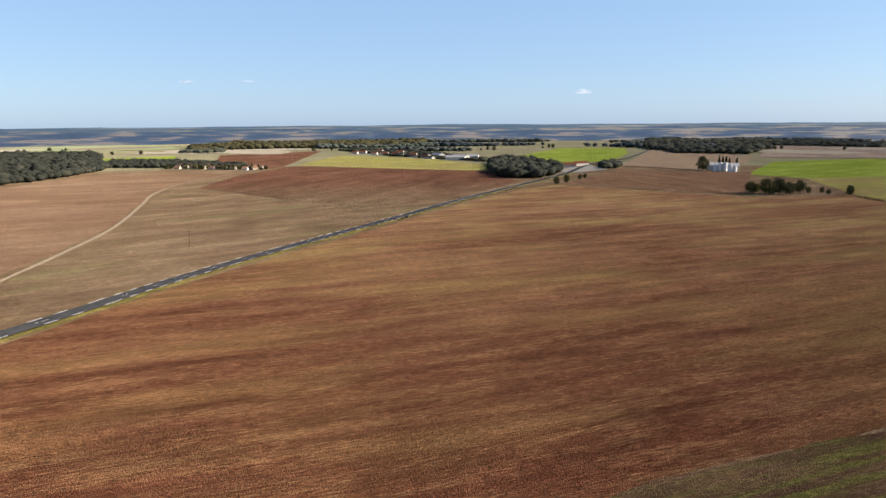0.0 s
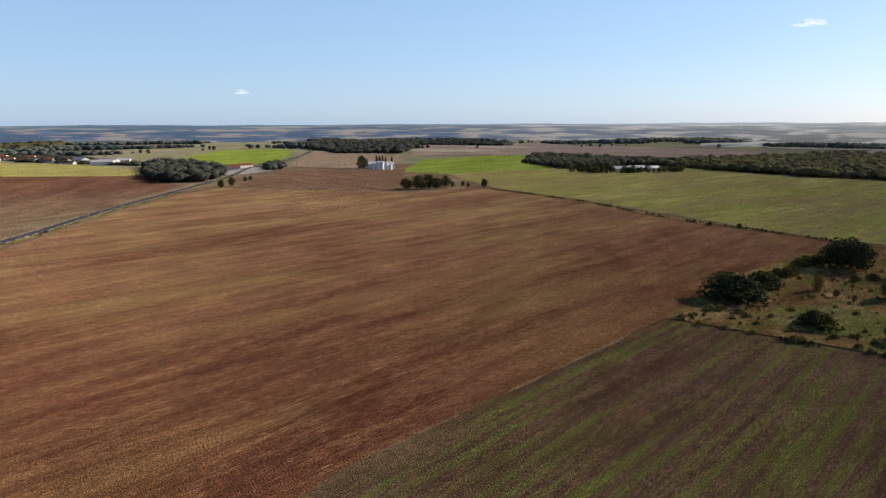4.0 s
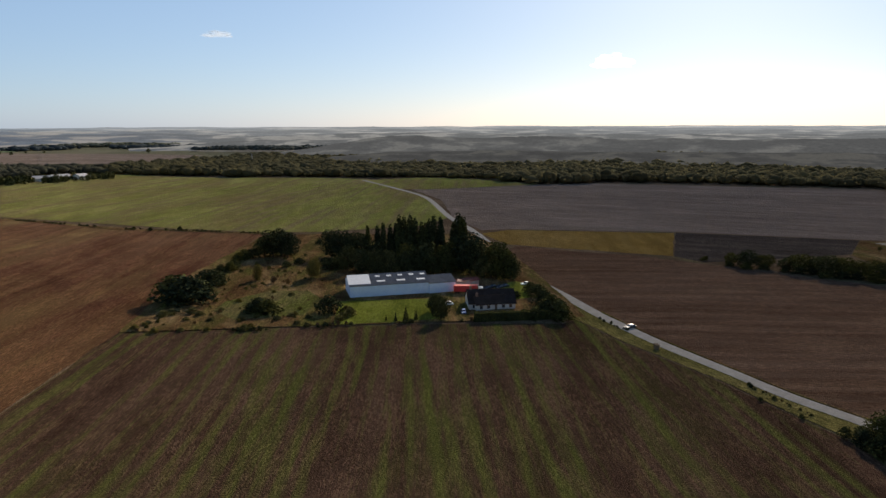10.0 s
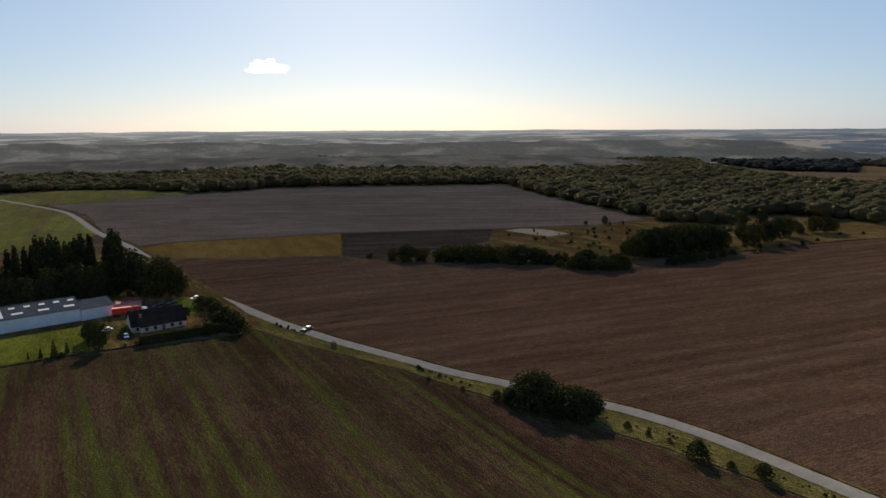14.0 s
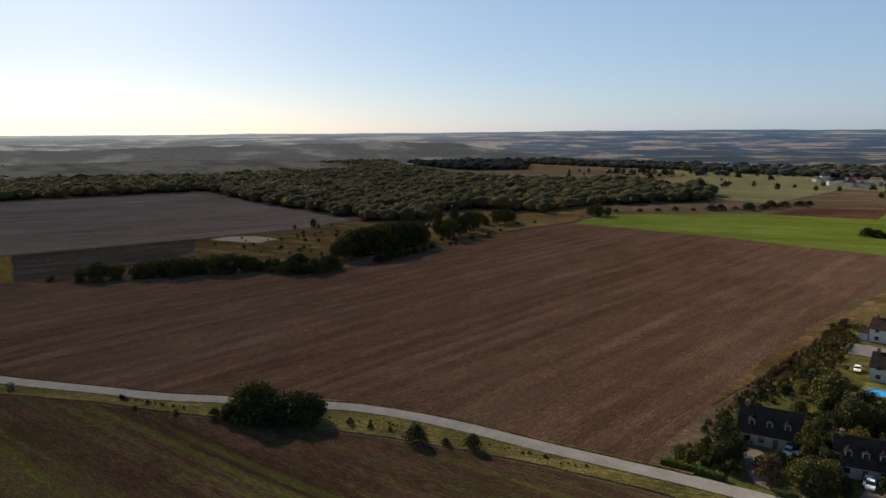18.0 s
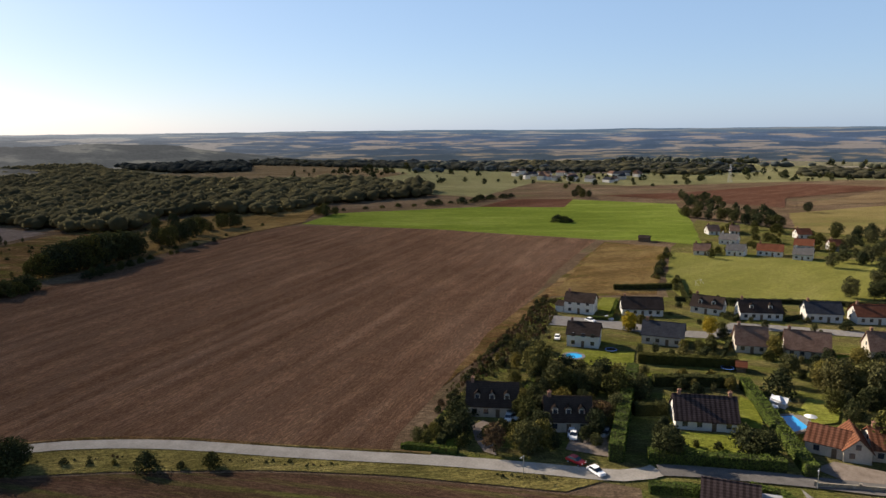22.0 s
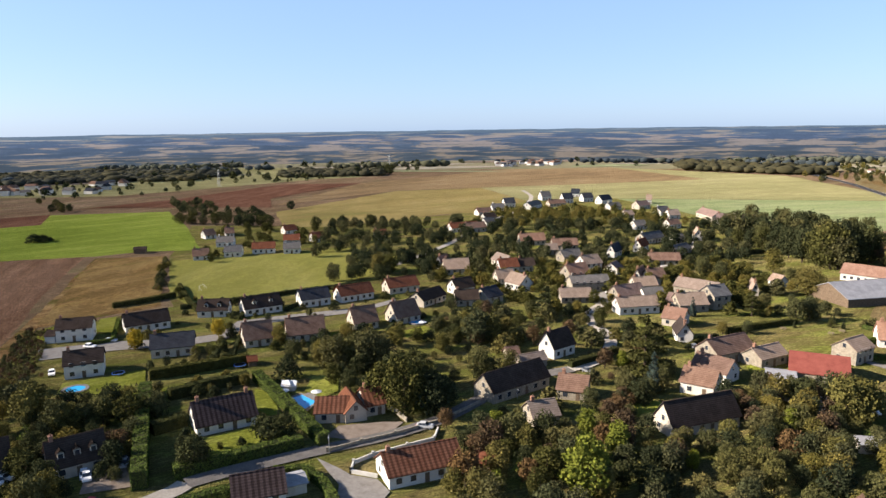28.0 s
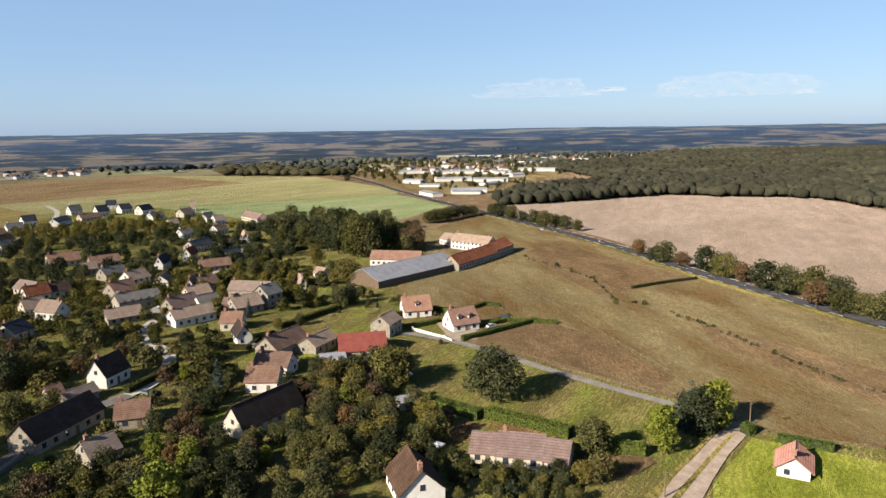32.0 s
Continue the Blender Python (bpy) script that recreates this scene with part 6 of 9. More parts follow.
patch("terrace_cottage", [(-135.9, -47.0), (-140.0, -47.1), (-141.9, -39.8), (-139.3, -38.0), (-137.1, -38.5)], SAND, "pale paved terrace round the bungalow", "terrace")
patch("soil_garden", [(-115.5, -79.8), (-127.2, -69.1), (-126.1, -65.8), (-117.5, -66.1), (-112.4, -74.8)], BROWN_PATCH, "bare brown garden soil", "soil")
patch("soil_hedge", [(-105.9, -113.4), (-114.0, -108.1), (-117.7, -92.2), (-121.4, -85.4), (-117.9, -89.1), (-106.3, -106.3)], BROWN_PATCH, "dry bare strip along the hedge", "soil")
hedge([(-95.1, -91.9), (-98.6, -85.8), (-102.9, -79.1), (-105.9, -74.0)], 2.4, 1.7, LEAF_DARK, "dark rounded shrub row before the bungalow", 12, 0.3)
patch("forecourt_centre", [(-89.5, -269.5), (-104.9, -274.5), (-122.8, -287.3), (-125.7, -270.4), (-114.8, -262.5), (-98.1, -256.4)], CONCRETE, "pale village square", "square")
patch("drive_garden", [(-102.1, -106.3), (-112.2, -108.3), (-118.3, -102.8), (-124.0, -87.1), (-116.4, -87.0), (-106.4, -99.4)], SCRUB, "dry bare ground beside a long hedge", "soil")
patch("yard_barn", [(-111.3, -161.5), (-119.3, -165.7), (-122.2, -155.8), (-120.9, -147.7), (-112.6, -143.3), (-108.9, -153.8)], CONCRETE, "cluttered yard before the open barn", "yard")
patch("drive_orange", [(-169.3, -177.3), (-175.7, -174.8), (-170.4, -155.3), (-163.9, -151.0), (-156.2, -155.6)], GRAVEL, "gravel drive between two white houses")
hedge([(-174.7, -179.2), (-199.5, -179.5), (-201.3, -173.4)], 1.4, 1.6)
hedge([(-174.9, -208.3), (-177.6, -200.1), (-179.5, -190.1)], 1.2, 1.4)
hedge([(-196.9, -142.9), (-186.5, -157.9), (-169.6, -161.1)], 1.4, 1.6)
hedge([(-126.6, -211.0), (-141.7, -215.4), (-156.5, -218.0)], 1.6, 2.0, LEAF_DARK, "dark clipped hedge between gardens")
hedge([(-97.9, -208.5), (-105.8, -198.5), (-114.0, -205.4)], 1.4, 1.6, LEAF_DARK, "dark clipped hedge between gardens")
hedge([(5.8, -213.0), (4.1, -229.7), (1.8, -239.4)], 1.2, 1.5, LEAF_DARK, "dark clipped hedge between gardens")
hedge([(-10.7, -220.6), (-13.6, -236.5), (-15.9, -245.6)], 1.2, 1.5, LEAF_DARK, "dark clipped hedge between gardens")
hedge([(22.6, -225.5), (24.8, -233.5), (26.6, -240.6)], 1.2, 1.5, LEAF_DARK, "dark clipped hedge between gardens")
hedge([(36.8, -212.1), (37.5, -228.3), (37.7, -235.9)], 1.2, 1.5, LEAF_DARK, "dark clipped hedge between gardens")
hedge([(47.4, -267.3), (41.2, -261.2), (40.9, -269.4)], 1.2, 1.5, LEAF_DARK, "dark clipped hedge between gardens")
hedge([(25.2, -269.8), (22.3, -275.4), (20.4, -279.6)], 1.2, 1.5, LEAF_DARK, "dark clipped hedge between gardens")
hedge([(67.2, -281.4), (46.5, -290.4), (24.1, -300.3), (-5.6, -311.1)], 1.4, 1.8, LEAF_DARK, "dark hedge along the sports ground")
hedge([(84.6, -117.0), (79.6, -118.8), (73.4, -120.5)], 1.4, 1.4)
hedge([(78.4, -121.5), (82.7, -136.1), (86.1, -146.1)], 1.6, 2.2, LEAF_DARK, "dark garden hedge beside the plough")
hedge([(60.8, -128.2), (65.1, -139.0), (70.1, -151.5)], 1.8, 2.6, LEAF_DARK, "dark hedge between two gardens")
hedge([(87.3, -146.7), (80.7, -153.2), (73.2, -158.3)], 1.6, 2.2, LEAF_DARK, "dark hedge behind the garden")
patch("yard_lot", [(254.9, 73.2), (263.6, 68.5), (285.2, 51.7), (303.1, 47.3), (283.9, 37.0), (266.2, 48.2), (240.8, 62.6), (234.8, 67.4)], CONCRETE, "grey yard beside the warehouse", "yard")
ribbon("road_pasture", [(-138.1, -180.7), (-150.2, -177.2), (-155.4, -160.1), (-157.3, -143.9), (-156.1, -120.3), (-155.8, -100.6), (-156.3, -85.5), (-156.7, -71.9), (-152.2, -60.2)], 3.0, ASPHALT, "narrow tarmac lane past the pasture", "road", height=0.1, rough=0.3)
ribbon("road_village", [(-63.1, -186.3), (-73.9, -191.9), (-85.7, -212.9), (-88.0, -241.2), (-114.2, -272.7), (-148.3, -313.7), (-194.8, -369.4), (-233.4, -428.5)], 4.0, LANE, "narrow village street", "road", height=0.1)
ribbon("road_hill", [(-24.3, -354.5), (-64.2, -419.5), (-102.9, -503.7), (-147.8, -577.9), (-185.4, -679.3), (-196.4, -755.8)], 4.0, LANE, "pale road up to the new houses", "road", height=0.1)

# mown lawns in the gardens
LAWN_SPOTS = (
    [(108.1, -247.7), (110.3, -260.6), (107.5, -264.5), (99.9, -243.6)], [(91.1, -254.1), (94.3, -271.4), (89.3, -273.7), (82.4, -249.7)], [(79.9, -191.7), (81.4, -200.5), (70.7, -204.1), (61.3, -208.7), (57.5, -194.5), (69.1, -189.8)],
    [(55.8, -207.7), (39.1, -215.7), (36.3, -208.8), (54.7, -203.1)], [(53.3, -191.1), (31.8, -200.0), (29.5, -194.9), (49.2, -186.2)], [(35.3, -147.0), (35.9, -156.1), (23.0, -161.3), (16.7, -155.8), (12.5, -150.6), (25.5, -145.3)],
    [(24.2, -166.9), (26.9, -186.5), (23.6, -184.2), (17.7, -167.5)], [(61.7, -179.8), (62.9, -188.7), (57.8, -190.2), (54.7, -177.9)], [(13.0, -182.3), (11.6, -193.5), (3.9, -194.0), (4.1, -180.7), (8.2, -176.6)],
    [(8.5, -221.7), (8.1, -237.1), (-0.2, -239.8), (-0.4, -225.0)], [(-16.1, -232.6), (-26.0, -239.2), (-29.2, -232.9), (-18.6, -225.4)], [(74.8, -153.7), (78.4, -164.9), (76.5, -169.2), (71.9, -156.5)],
    [(-31.7, -129.8), (-35.9, -136.8), (-44.9, -131.3), (-41.9, -125.8)], [(-65.8, -152.9), (-72.2, -162.8), (-79.1, -157.8), (-70.4, -148.7)], [(-114.0, -179.5), (-120.9, -183.3), (-117.6, -174.0), (-110.9, -171.5)],
    [(-125.4, -53.1), (-151.1, -55.9), (-155.8, -40.0), (-158.4, -31.4), (-127.3, -24.1), (-107.1, -45.0)], [(-118.1, -81.6), (-123.6, -83.9), (-133.5, -72.6), (-128.6, -69.8)], [(79.9, -119.3), (82.4, -129.2), (80.2, -131.9), (74.3, -121.9)])
for spot in LAWN_SPOTS:
    field("lawn", list(spot), GREEN_LAWN, "mown green garden lawn", "lawn")

# ---- the scrubby lot ----
field("lot_scrub", [(392.7, 230.7), (256.6, 198.1), (191.4, 170.4), (189.7, 169.4), (217.2, 102.0), (245.2, 31.8), (251.4, 16.8), (283.9, 29.2), (360.0, 61.0), (431.7, 101.6), (404.2, 202.8)], SCRUB, "rough scrubby lot with bushes", "scrub")
field("lot_grass", [(217.2, 102.0), (248.5, 113.9), (263.0, 77.9), (234.8, 67.4), (225.8, 83.9)], GREEN_LAWN, "green lawn before the warehouse", "lawn")
trees("bush", [(233.1, 178.1, 11.2), (232.0, 172.6, 11.3), (239.5, 174.4, 8.7), (259.4, 181.6, 7.8), (264.4, 181.3, 5.8), (225.6, 136.4, 6.2), (225.1, 132.9, 5.8), (226.2, 139.9, 4.0)], width=1.6, label="large dense dark bush on rough grass")
trees("dark", [(326.7, 187.3, 15.5), (326.2, 178.4, 14.8), (334.2, 186.2, 15.2), (325.3, 191.7, 11.5)], "bushes at the back of the lot", 1.1, "tall rounded dark bush on rough grass")
trees("bush", [(317.6, 199.3, 5.8), (312.5, 199.6, 4.9), (323.3, 197.6, 5.6), (288.2, 189.2, 5.1), (284.6, 191.7, 4.5), (293.7, 190.4, 5.2), (314.2, 165.4, 3.6), (304.2, 167.5, 3.5), (306.2, 144.0, 6.3), (312.4, 143.1, 5.8), (313.0, 150.3, 4.7), (232.5, 110.9, 7.1), (370.8, 181.5, 3.4), (376.7, 176.8, 3.5)], width=1.3)
trees("olive", [(274.5, 165.8, 8.0), (285.0, 142.3, 10.7), (286.8, 144.6, 8.1)], "thin trees on the lot", 0.8)
trees("rust", [(270.5, 155.6, 3.7), (270.5, 148.4, 3.1)], "thin trees on the lot")
trees("shrub", [(194.4, 166.8, 2.1), (200.7, 166.3, 1.7), (211.5, 168.0, 2.6), (215.2, 167.4, 2.2), (217.6, 160.1, 2.7), (215.7, 155.7, 2.2), (208.8, 156.3, 1.7), (210.2, 147.5, 1.7), (213.9, 136.6, 2.1), (217.9, 124.7, 2.1), (223.7, 121.9, 1.7), (193.0, 157.8, 2.0), (197.0, 150.1, 1.6), (199.9, 141.6, 1.6), (204.1, 129.3, 2.5), (205.9, 128.2, 2.1), (222.9, 114.5, 1.7), (214.9, 115.0, 1.7), (223.3, 151.2, 1.6), (236.9, 152.2, 1.9), (252.0, 137.1, 1.9)], width=1.5)
trees("poplar", [(329.6, 128.4, 19.6), (327.7, 124.6, 21.5), (326.1, 120.2, 21.0), (324.8, 114.9, 26.3), (325.5, 112.7, 25.4), (326.5, 109.7, 26.3), (327.3, 107.3, 24.8), (325.6, 103.4, 22.9), (326.8, 99.9, 24.4), (327.6, 97.5, 26.1), (325.9, 93.5, 25.8), (330.9, 134.3, 19.2), (327.0, 117.5, 21.6), (326.2, 101.5, 22.4)], "poplars behind the warehouse", 1.05)
trees("poplar", [(320.8, 83.1, 28.8), (318.9, 80.4, 27.5), (322.7, 85.9, 24.6)], "poplars behind the warehouse", 1.3, "tall broad dark poplar behind the warehouse")
trees("dark", [(336.4, 158.1, 15.5), (332.4, 149.6, 15.9), (331.4, 142.6, 15.1), (329.9, 137.2, 15.6), (303.9, 133.9, 12.9), (298.8, 124.3, 13.1), (298.6, 117.0, 12.5), (298.4, 109.8, 12.9), (300.5, 103.5, 12.4), (305.0, 98.0, 12.5), (304.7, 90.9, 11.3), (306.5, 85.4, 12.9), (312.6, 75.2, 20.5), (311.7, 85.7, 16.4), (308.8, 70.8, 17.3), (318.0, 126.1, 13.0), (308.1, 104.7, 14.9), (308.2, 96.2, 16.1)], "trees behind the warehouse", 1.05)
trees("olive", [(307.5, 67.3, 15.9), (306.1, 63.8, 14.2)], "trees behind the warehouse", 0.9)
trees("dark", [(304.7, 60.9, 18.8), (303.4, 57.3, 15.6), (304.2, 54.8, 13.0), (313.5, 64.6, 15.6)], "trees behind the warehouse", 0.9)
trees("dark", [(241.0, 70.7, 8.3), (234.1, 67.2, 9.7), (243.5, 73.0, 6.6)], "", 0.9)
trees("spruce", [(227.1, 85.8, 2.5), (227.5, 82.3, 3.8), (228.7, 78.8, 5.9), (231.2, 75.8, 4.2)], "conifers on the lawn", 0.9)
trees("bush", [(283.9, 42.3, 4.8), (277.2, 38.2, 5.7), (265.3, 34.3, 6.8), (254.8, 29.7, 7.4), (247.9, 26.4, 7.2), (245.3, 24.9, 6.3), (272.4, 46.6, 3.5), (251.0, 31.3, 6.4), (243.8, 38.5, 3.8), (243.7, 34.4, 4.6), (240.4, 44.0, 3.4)], "bushes at the gate of the lot", 1.2)
trees("shrub", [(225.6, 101.9, 3.0), (230.6, 101.4, 3.9), (222.3, 102.3, 3.0), (236.1, 105.4, 2.7)], width=1.1)
field("lot_lawn", [(288.9, 59.4), (302.8, 52.0), (298.9, 46.3), (274.4, 40.8), (266.1, 51.2)], GREEN_LAWN, "green lawn beside the yard", "lawn")
hedge([(235.6, 55.1), (240.5, 43.7), (244.8, 33.3), (248.3, 24.4)], 2.2, 3.2, LEAF_DARK, "tall dark clipped hedge before a house")
field("lot_green", [(214.0, 140.0), (226.0, 118.0), (250.0, 122.0), (262.0, 134.0), (256.0, 150.0), (236.0, 158.0), (222.0, 154.0)], LAWN, "green rough grass amid the scrub", "grass")
house((248.8, 57.4), (256.8, 43.8), 7, 2.6, 2.4, DARK_TILE, chimneys=1, label="low white house wing with a dark roof")
house((281.8, 73.9), (289.0, 65.6), 5, 3.2, 0.6, RED_SHEET, CREAM_WALL, chimneys=0, windows=False, label="red-roofed open store beside the warehouse", category="store", name="store_shed")

# ---- the lane and its hedges ----
trees("dark", [(163.0, -54.0, 7.8), (160.8, -56.2, 9.6), (158.0, -57.8, 9.0), (155.4, -61.9, 6.6), (152.8, -63.6, 7.6), (150.9, -65.8, 7.2), (150.0, -67.6, 5.6)], "thicket beside the lane", 1.35)
trees("bush", [(158.5, -52.5, 4.6), (155.8, -54.6, 5.0), (153.0, -58.0, 4.6), (150.6, -61.0, 4.6), (148.6, -63.8, 4.2), (165.0, -50.5, 3.6)], "thicket beside the lane", 1.3)
trees("bush", [(125.1, -80.5, 4.6), (114.6, -88.7, 3.6), (166.0, -47.5, 2.8), (162.0, -50.1, 4.2), (119.7, -84.9, 1.8)], "bushes on the verge")
trees("shrub", [(137.9, -75.7, 1.3), (133.5, -78.6, 1.3), (142.5, -72.7, 1.8), (183.6, -32.4, 1.2), (174.3, -40.2, 1.4)])
HEDGE_SPOTS = [(380.9, -35.4, 2.0), (369.4, -46.7, 6.4), (363.8, -53.7, 9.0), (364.5, -61.5, 7.3), (360.3, -70.6, 7.2), (358.1, -75.7, 9.3), (359.0, -82.0, 8.2), (352.3, -86.0, 10.4), (351.6, -92.5, 9.9), (350.9, -98.4, 8.5), (347.1, -104.9, 9.8), (343.4, -111.3, 10.2), (342.6, -118.5, 8.8), (342.0, -122.9, 4.4)]
trees("dark", HEDGE_SPOTS, "field hedge trees", 1.6)
trees("bush", [(x - 4.5, y + 1.5, max(2.2, h * 0.42)) for x, y, h in HEDGE_SPOTS], "field hedge", 1.5)
trees("bush", [(336.2, -123.7, 3.5), (330.0, -127.3, 4.0), (324.1, -130.8, 5.1), (320.8, -135.2, 7.6), (317.7, -139.5, 6.1), (315.8, -144.4, 8.3), (316.5, -150.3, 6.1), (318.4, -157.0, 6.2), (320.8, -184.3, 4.5), (322.9, -191.3, 3.4), (324.9, -198.4, 3.4), (327.0, -205.6, 2.9), (331.9, -214.7, 3.5), (334.1, -222.3, 3.3), (339.2, -231.9, 3.0)], "field hedge", 1.2)
trees("dark", [(342.4, -174.9, 12.9), (344.5, -182.2, 15.7), (345.3, -188.8, 16.4), (349.0, -197.1, 16.9), (351.2, -204.7, 16.3), (356.6, -214.2, 16.3), (358.9, -222.2, 15.8), (364.5, -232.2, 15.0), (372.0, -243.7, 12.5), (345.7, -171.8, 8.9), (352.9, -189.6, 13.8), (359.1, -206.0, 14.0)], "copse at the field corner", 1.3)
trees("dark", [(376.6, -264.2, 12.1), (363.9, -262.2, 15.0), (369.8, -274.4, 15.1), (377.1, -286.7, 15.9), (389.8, -302.9, 14.7), (441.9, -309.3, 9.4), (437.1, -320.0, 11.2), (398.3, -331.2, 12.5), (397.7, -338.9, 12.7), (397.9, -346.2, 9.4), (398.2, -320.7, 7.0), (408.9, -324.1, 9.2)], "copse at the wood's foot", 1.1)
trees("dark", [(362.2, -184.9, 9.5), (345.6, -182.2, 14.1), (343.4, -187.2, 16.6), (344.0, -194.0, 17.4), (344.6, -201.0, 18.1), (348.2, -210.0, 17.5), (351.9, -219.5, 16.9), (352.7, -227.4, 16.1), (354.9, -234.5, 13.2), (375.2, -195.0, 8.9), (364.1, -210.9, 15.3), (369.5, -228.9, 14.4)], "copse at the field corner", 1.1)
trees("bush", [(347.7, -120.2, 5.7), (342.5, -122.5, 7.3), (340.1, -125.6, 4.7), (336.4, -128.2, 6.2), (335.0, -132.0, 6.5), (331.1, -134.8, 5.2), (329.9, -138.5, 7.9), (326.6, -140.8, 9.5), (325.2, -144.7, 6.9), (321.4, -147.4, 5.8), (321.3, -151.8, 7.2), (321.0, -156.5, 8.1), (327.8, -191.2, 4.2), (329.7, -197.2, 5.1), (330.9, -204.0, 3.1), (331.7, -209.3, 4.0), (332.0, -215.0, 3.8), (336.6, -224.2, 3.2), (341.9, -233.6, 2.6), (342.0, -247.3, 2.7), (342.5, -251.7, 2.1)], "field hedge", 1.0)
field("field_strip_meadow", [(446.2, -299.0), (479.3, -332.1), (464.7, -387.1), (446.0, -450.6), (436.9, -479.0), (371.4, -387.2), (366.7, -325.0), (356.1, -272.8), (345.2, -235.8), (381.9, -255.1)], TAWNY, "narrow tawny meadow under the wood", "field")
trees("dark", [(470.7, -200.8, 3.6), (469.0, -214.6, 7.2), (463.1, -216.0, 3.6), (467.3, -228.3, 3.2)], width=0.8)
trees("bush", [(386.8, -341.9, 2.6), (384.9, -357.5, 2.6), (354.4, -260.0, 2.9), (354.2, -273.6, 3.0), (357.8, -290.9, 3.1), (368.7, -310.0, 2.4)])
trees("dark", [(392.5, -425.9, 8.5), (382.3, -425.1, 10.3), (382.5, -435.8, 7.6), (394.5, -435.1, 9.6)], "bushes at the green field's edge", 1.2)
trees("bush", [(202.6, -479.2, 6.2), (197.5, -480.6, 5.4), (194.4, -483.7, 3.1)], "bush in the green field", 1.5)
trees("bush", [(396.4, -462.6, 2.5), (385.2, -479.7, 3.0), (377.4, -493.5, 3.0), (369.6, -507.4, 4.0), (359.0, -517.7, 3.0), (351.0, -531.8, 5.5), (348.3, -540.9, 5.6), (342.0, -553.5, 3.1), (331.7, -557.1, 7.1), (328.4, -573.3, 5.1), (328.6, -586.3, 7.3), (325.6, -602.9, 5.8), (321.3, -621.1, 5.3), (320.7, -636.1, 4.3)], "hedge behind the green field", 1.6)
trees("dark", [(262.4, -664.3, 8.3), (253.2, -659.7, 10.2), (249.9, -669.7, 7.7), (127.8, -554.1, 9.7), (118.0, -550.2, 10.3), (108.4, -546.4, 8.4), (99.0, -542.8, 10.7), (89.9, -539.2, 11.2), (80.1, -529.2, 9.0), (71.6, -526.0, 10.1), (63.7, -525.9, 8.6), (57.7, -525.0, 9.5)], "copse above the houses", 1.2)
trees("dark", [(331.9, 660.0, 12.5), (341.9, 649.7, 16.0), (355.7, 652.1, 16.2), (362.6, 645.0, 12.7), (381.9, 660.1, 13.2), (341.5, 666.7, 9.3), (345.9, 645.6, 8.0), (386.9, 654.9, 7.2), (402.2, 657.5, 6.1), (415.6, 634.4, 9.7), (399.4, 641.9, 5.4)], "island of bushes in the fields", 1.1)
trees("bush", [(396.7, 297.0, 3.3), (390.8, 315.6, 2.9), (393.0, 330.8, 2.5)])

# ---- village trees ----
trees("oak", [(-128.4, -113.3, 15.5)], label="great round oak on the pasture edge")
trees("dark", [(-12.3, -162.3, 17.1), (-17.0, -166.8, 13.6), (-11.1, -175.6, 12.8)], "great trees beside the lane", 0.78)
trees("dark", [(-19.9, -160.9, 11.7), (-7.7, -168.4, 12.1), (-23.4, -165.7, 7.6), (5.4, -187.0, 6.6), (3.1, -190.1, 5.0), (0.8, -181.8, 6.4), (-16.8, -178.7, 12.0), (-20.1, -174.0, 9.4)])
trees("broad", [(-40.9, -214.9, 12.4), (-39.3, -221.6, 7.9), (-46.1, -217.1, 9.7), (-35.8, -184.1, 10.0), (-35.5, -191.2, 6.1), (-2.8, -199.7, 11.4), (4.0, -206.1, 7.2), (-0.3, -205.3, 8.1), (9.1, -207.0, 7.2), (11.0, -210.0, 5.5), (-14.2, -216.9, 7.6), (-41.3, -238.5, 5.7)])
trees("olive", [(-5.2, -196.7, 13.0), (-8.6, -198.6, 10.5), (-3.0, -207.5, 8.2), (5.6, -198.7, 11.3), (-30.8, -229.8, 6.1), (-32.7, -216.5, 4.8), (-51.4, -219.3, 7.9)])
trees("cedar", [(-82.1, -178.1, 18.2), (-72.5, -244.2, 12.0), (-147.0, -229.9, 9.6)])
trees("blue", [(-79.4, -166.8, 11.0), (-125.8, -233.9, 7.5)])
trees("lime", [(-43.0, -115.7, 14.2), (-48.1, -128.3, 6.9), (-77.6, -183.6, 6.0), (-150.0, -63.9, 12.8), (-131.8, -67.3, 11.4), (-135.8, -71.1, 8.0)])
trees("blue", [(-145.3, -67.5, 12.7), (-146.7, -70.5, 9.7)])
trees("broad", [(-119.3, -77.3, 9.4), (-122.4, -77.2, 7.2), (-114.6, -138.3, 12.8), (-121.0, -140.9, 9.9), (-152.7, -66.4, 9.8)])
trees("dark", [(-145.0, -65.6, 12.1), (-152.0, -156.6, 1.9)])
trees("yellow", [(69.9, -229.4, 7.6), (44.8, -237.3, 7.4), (69.9, -230.9, 6.8)], label="golden yellow autumn tree beside a house")
trees("rust", [(-21.4, -152.4, 5.6), (53.5, -153.3, 5.3), (66.9, -125.3, 7.2), (51.5, -152.4, 5.8), (-64.4, -151.5, 5.8), (-69.2, -157.7, 3.8), (-108.6, -110.5, 5.0), (-29.5, -139.2, 7.9), (-160.7, -29.7, 7.3)])
trees("broad", [(77.4, -171.3, 11.4), (67.3, -165.5, 8.0), (69.4, -164.6, 8.8), (63.8, -167.1, 7.2), (60.4, -168.7, 8.0), (81.0, -163.8, 4.9), (48.2, -170.0, 7.8), (81.8, -124.5, 4.1), (78.3, -126.2, 4.8), (83.7, -120.5, 4.0), (63.1, -130.2, 6.0), (60.2, -128.5, 7.9), (58.5, -132.3, 7.3)])
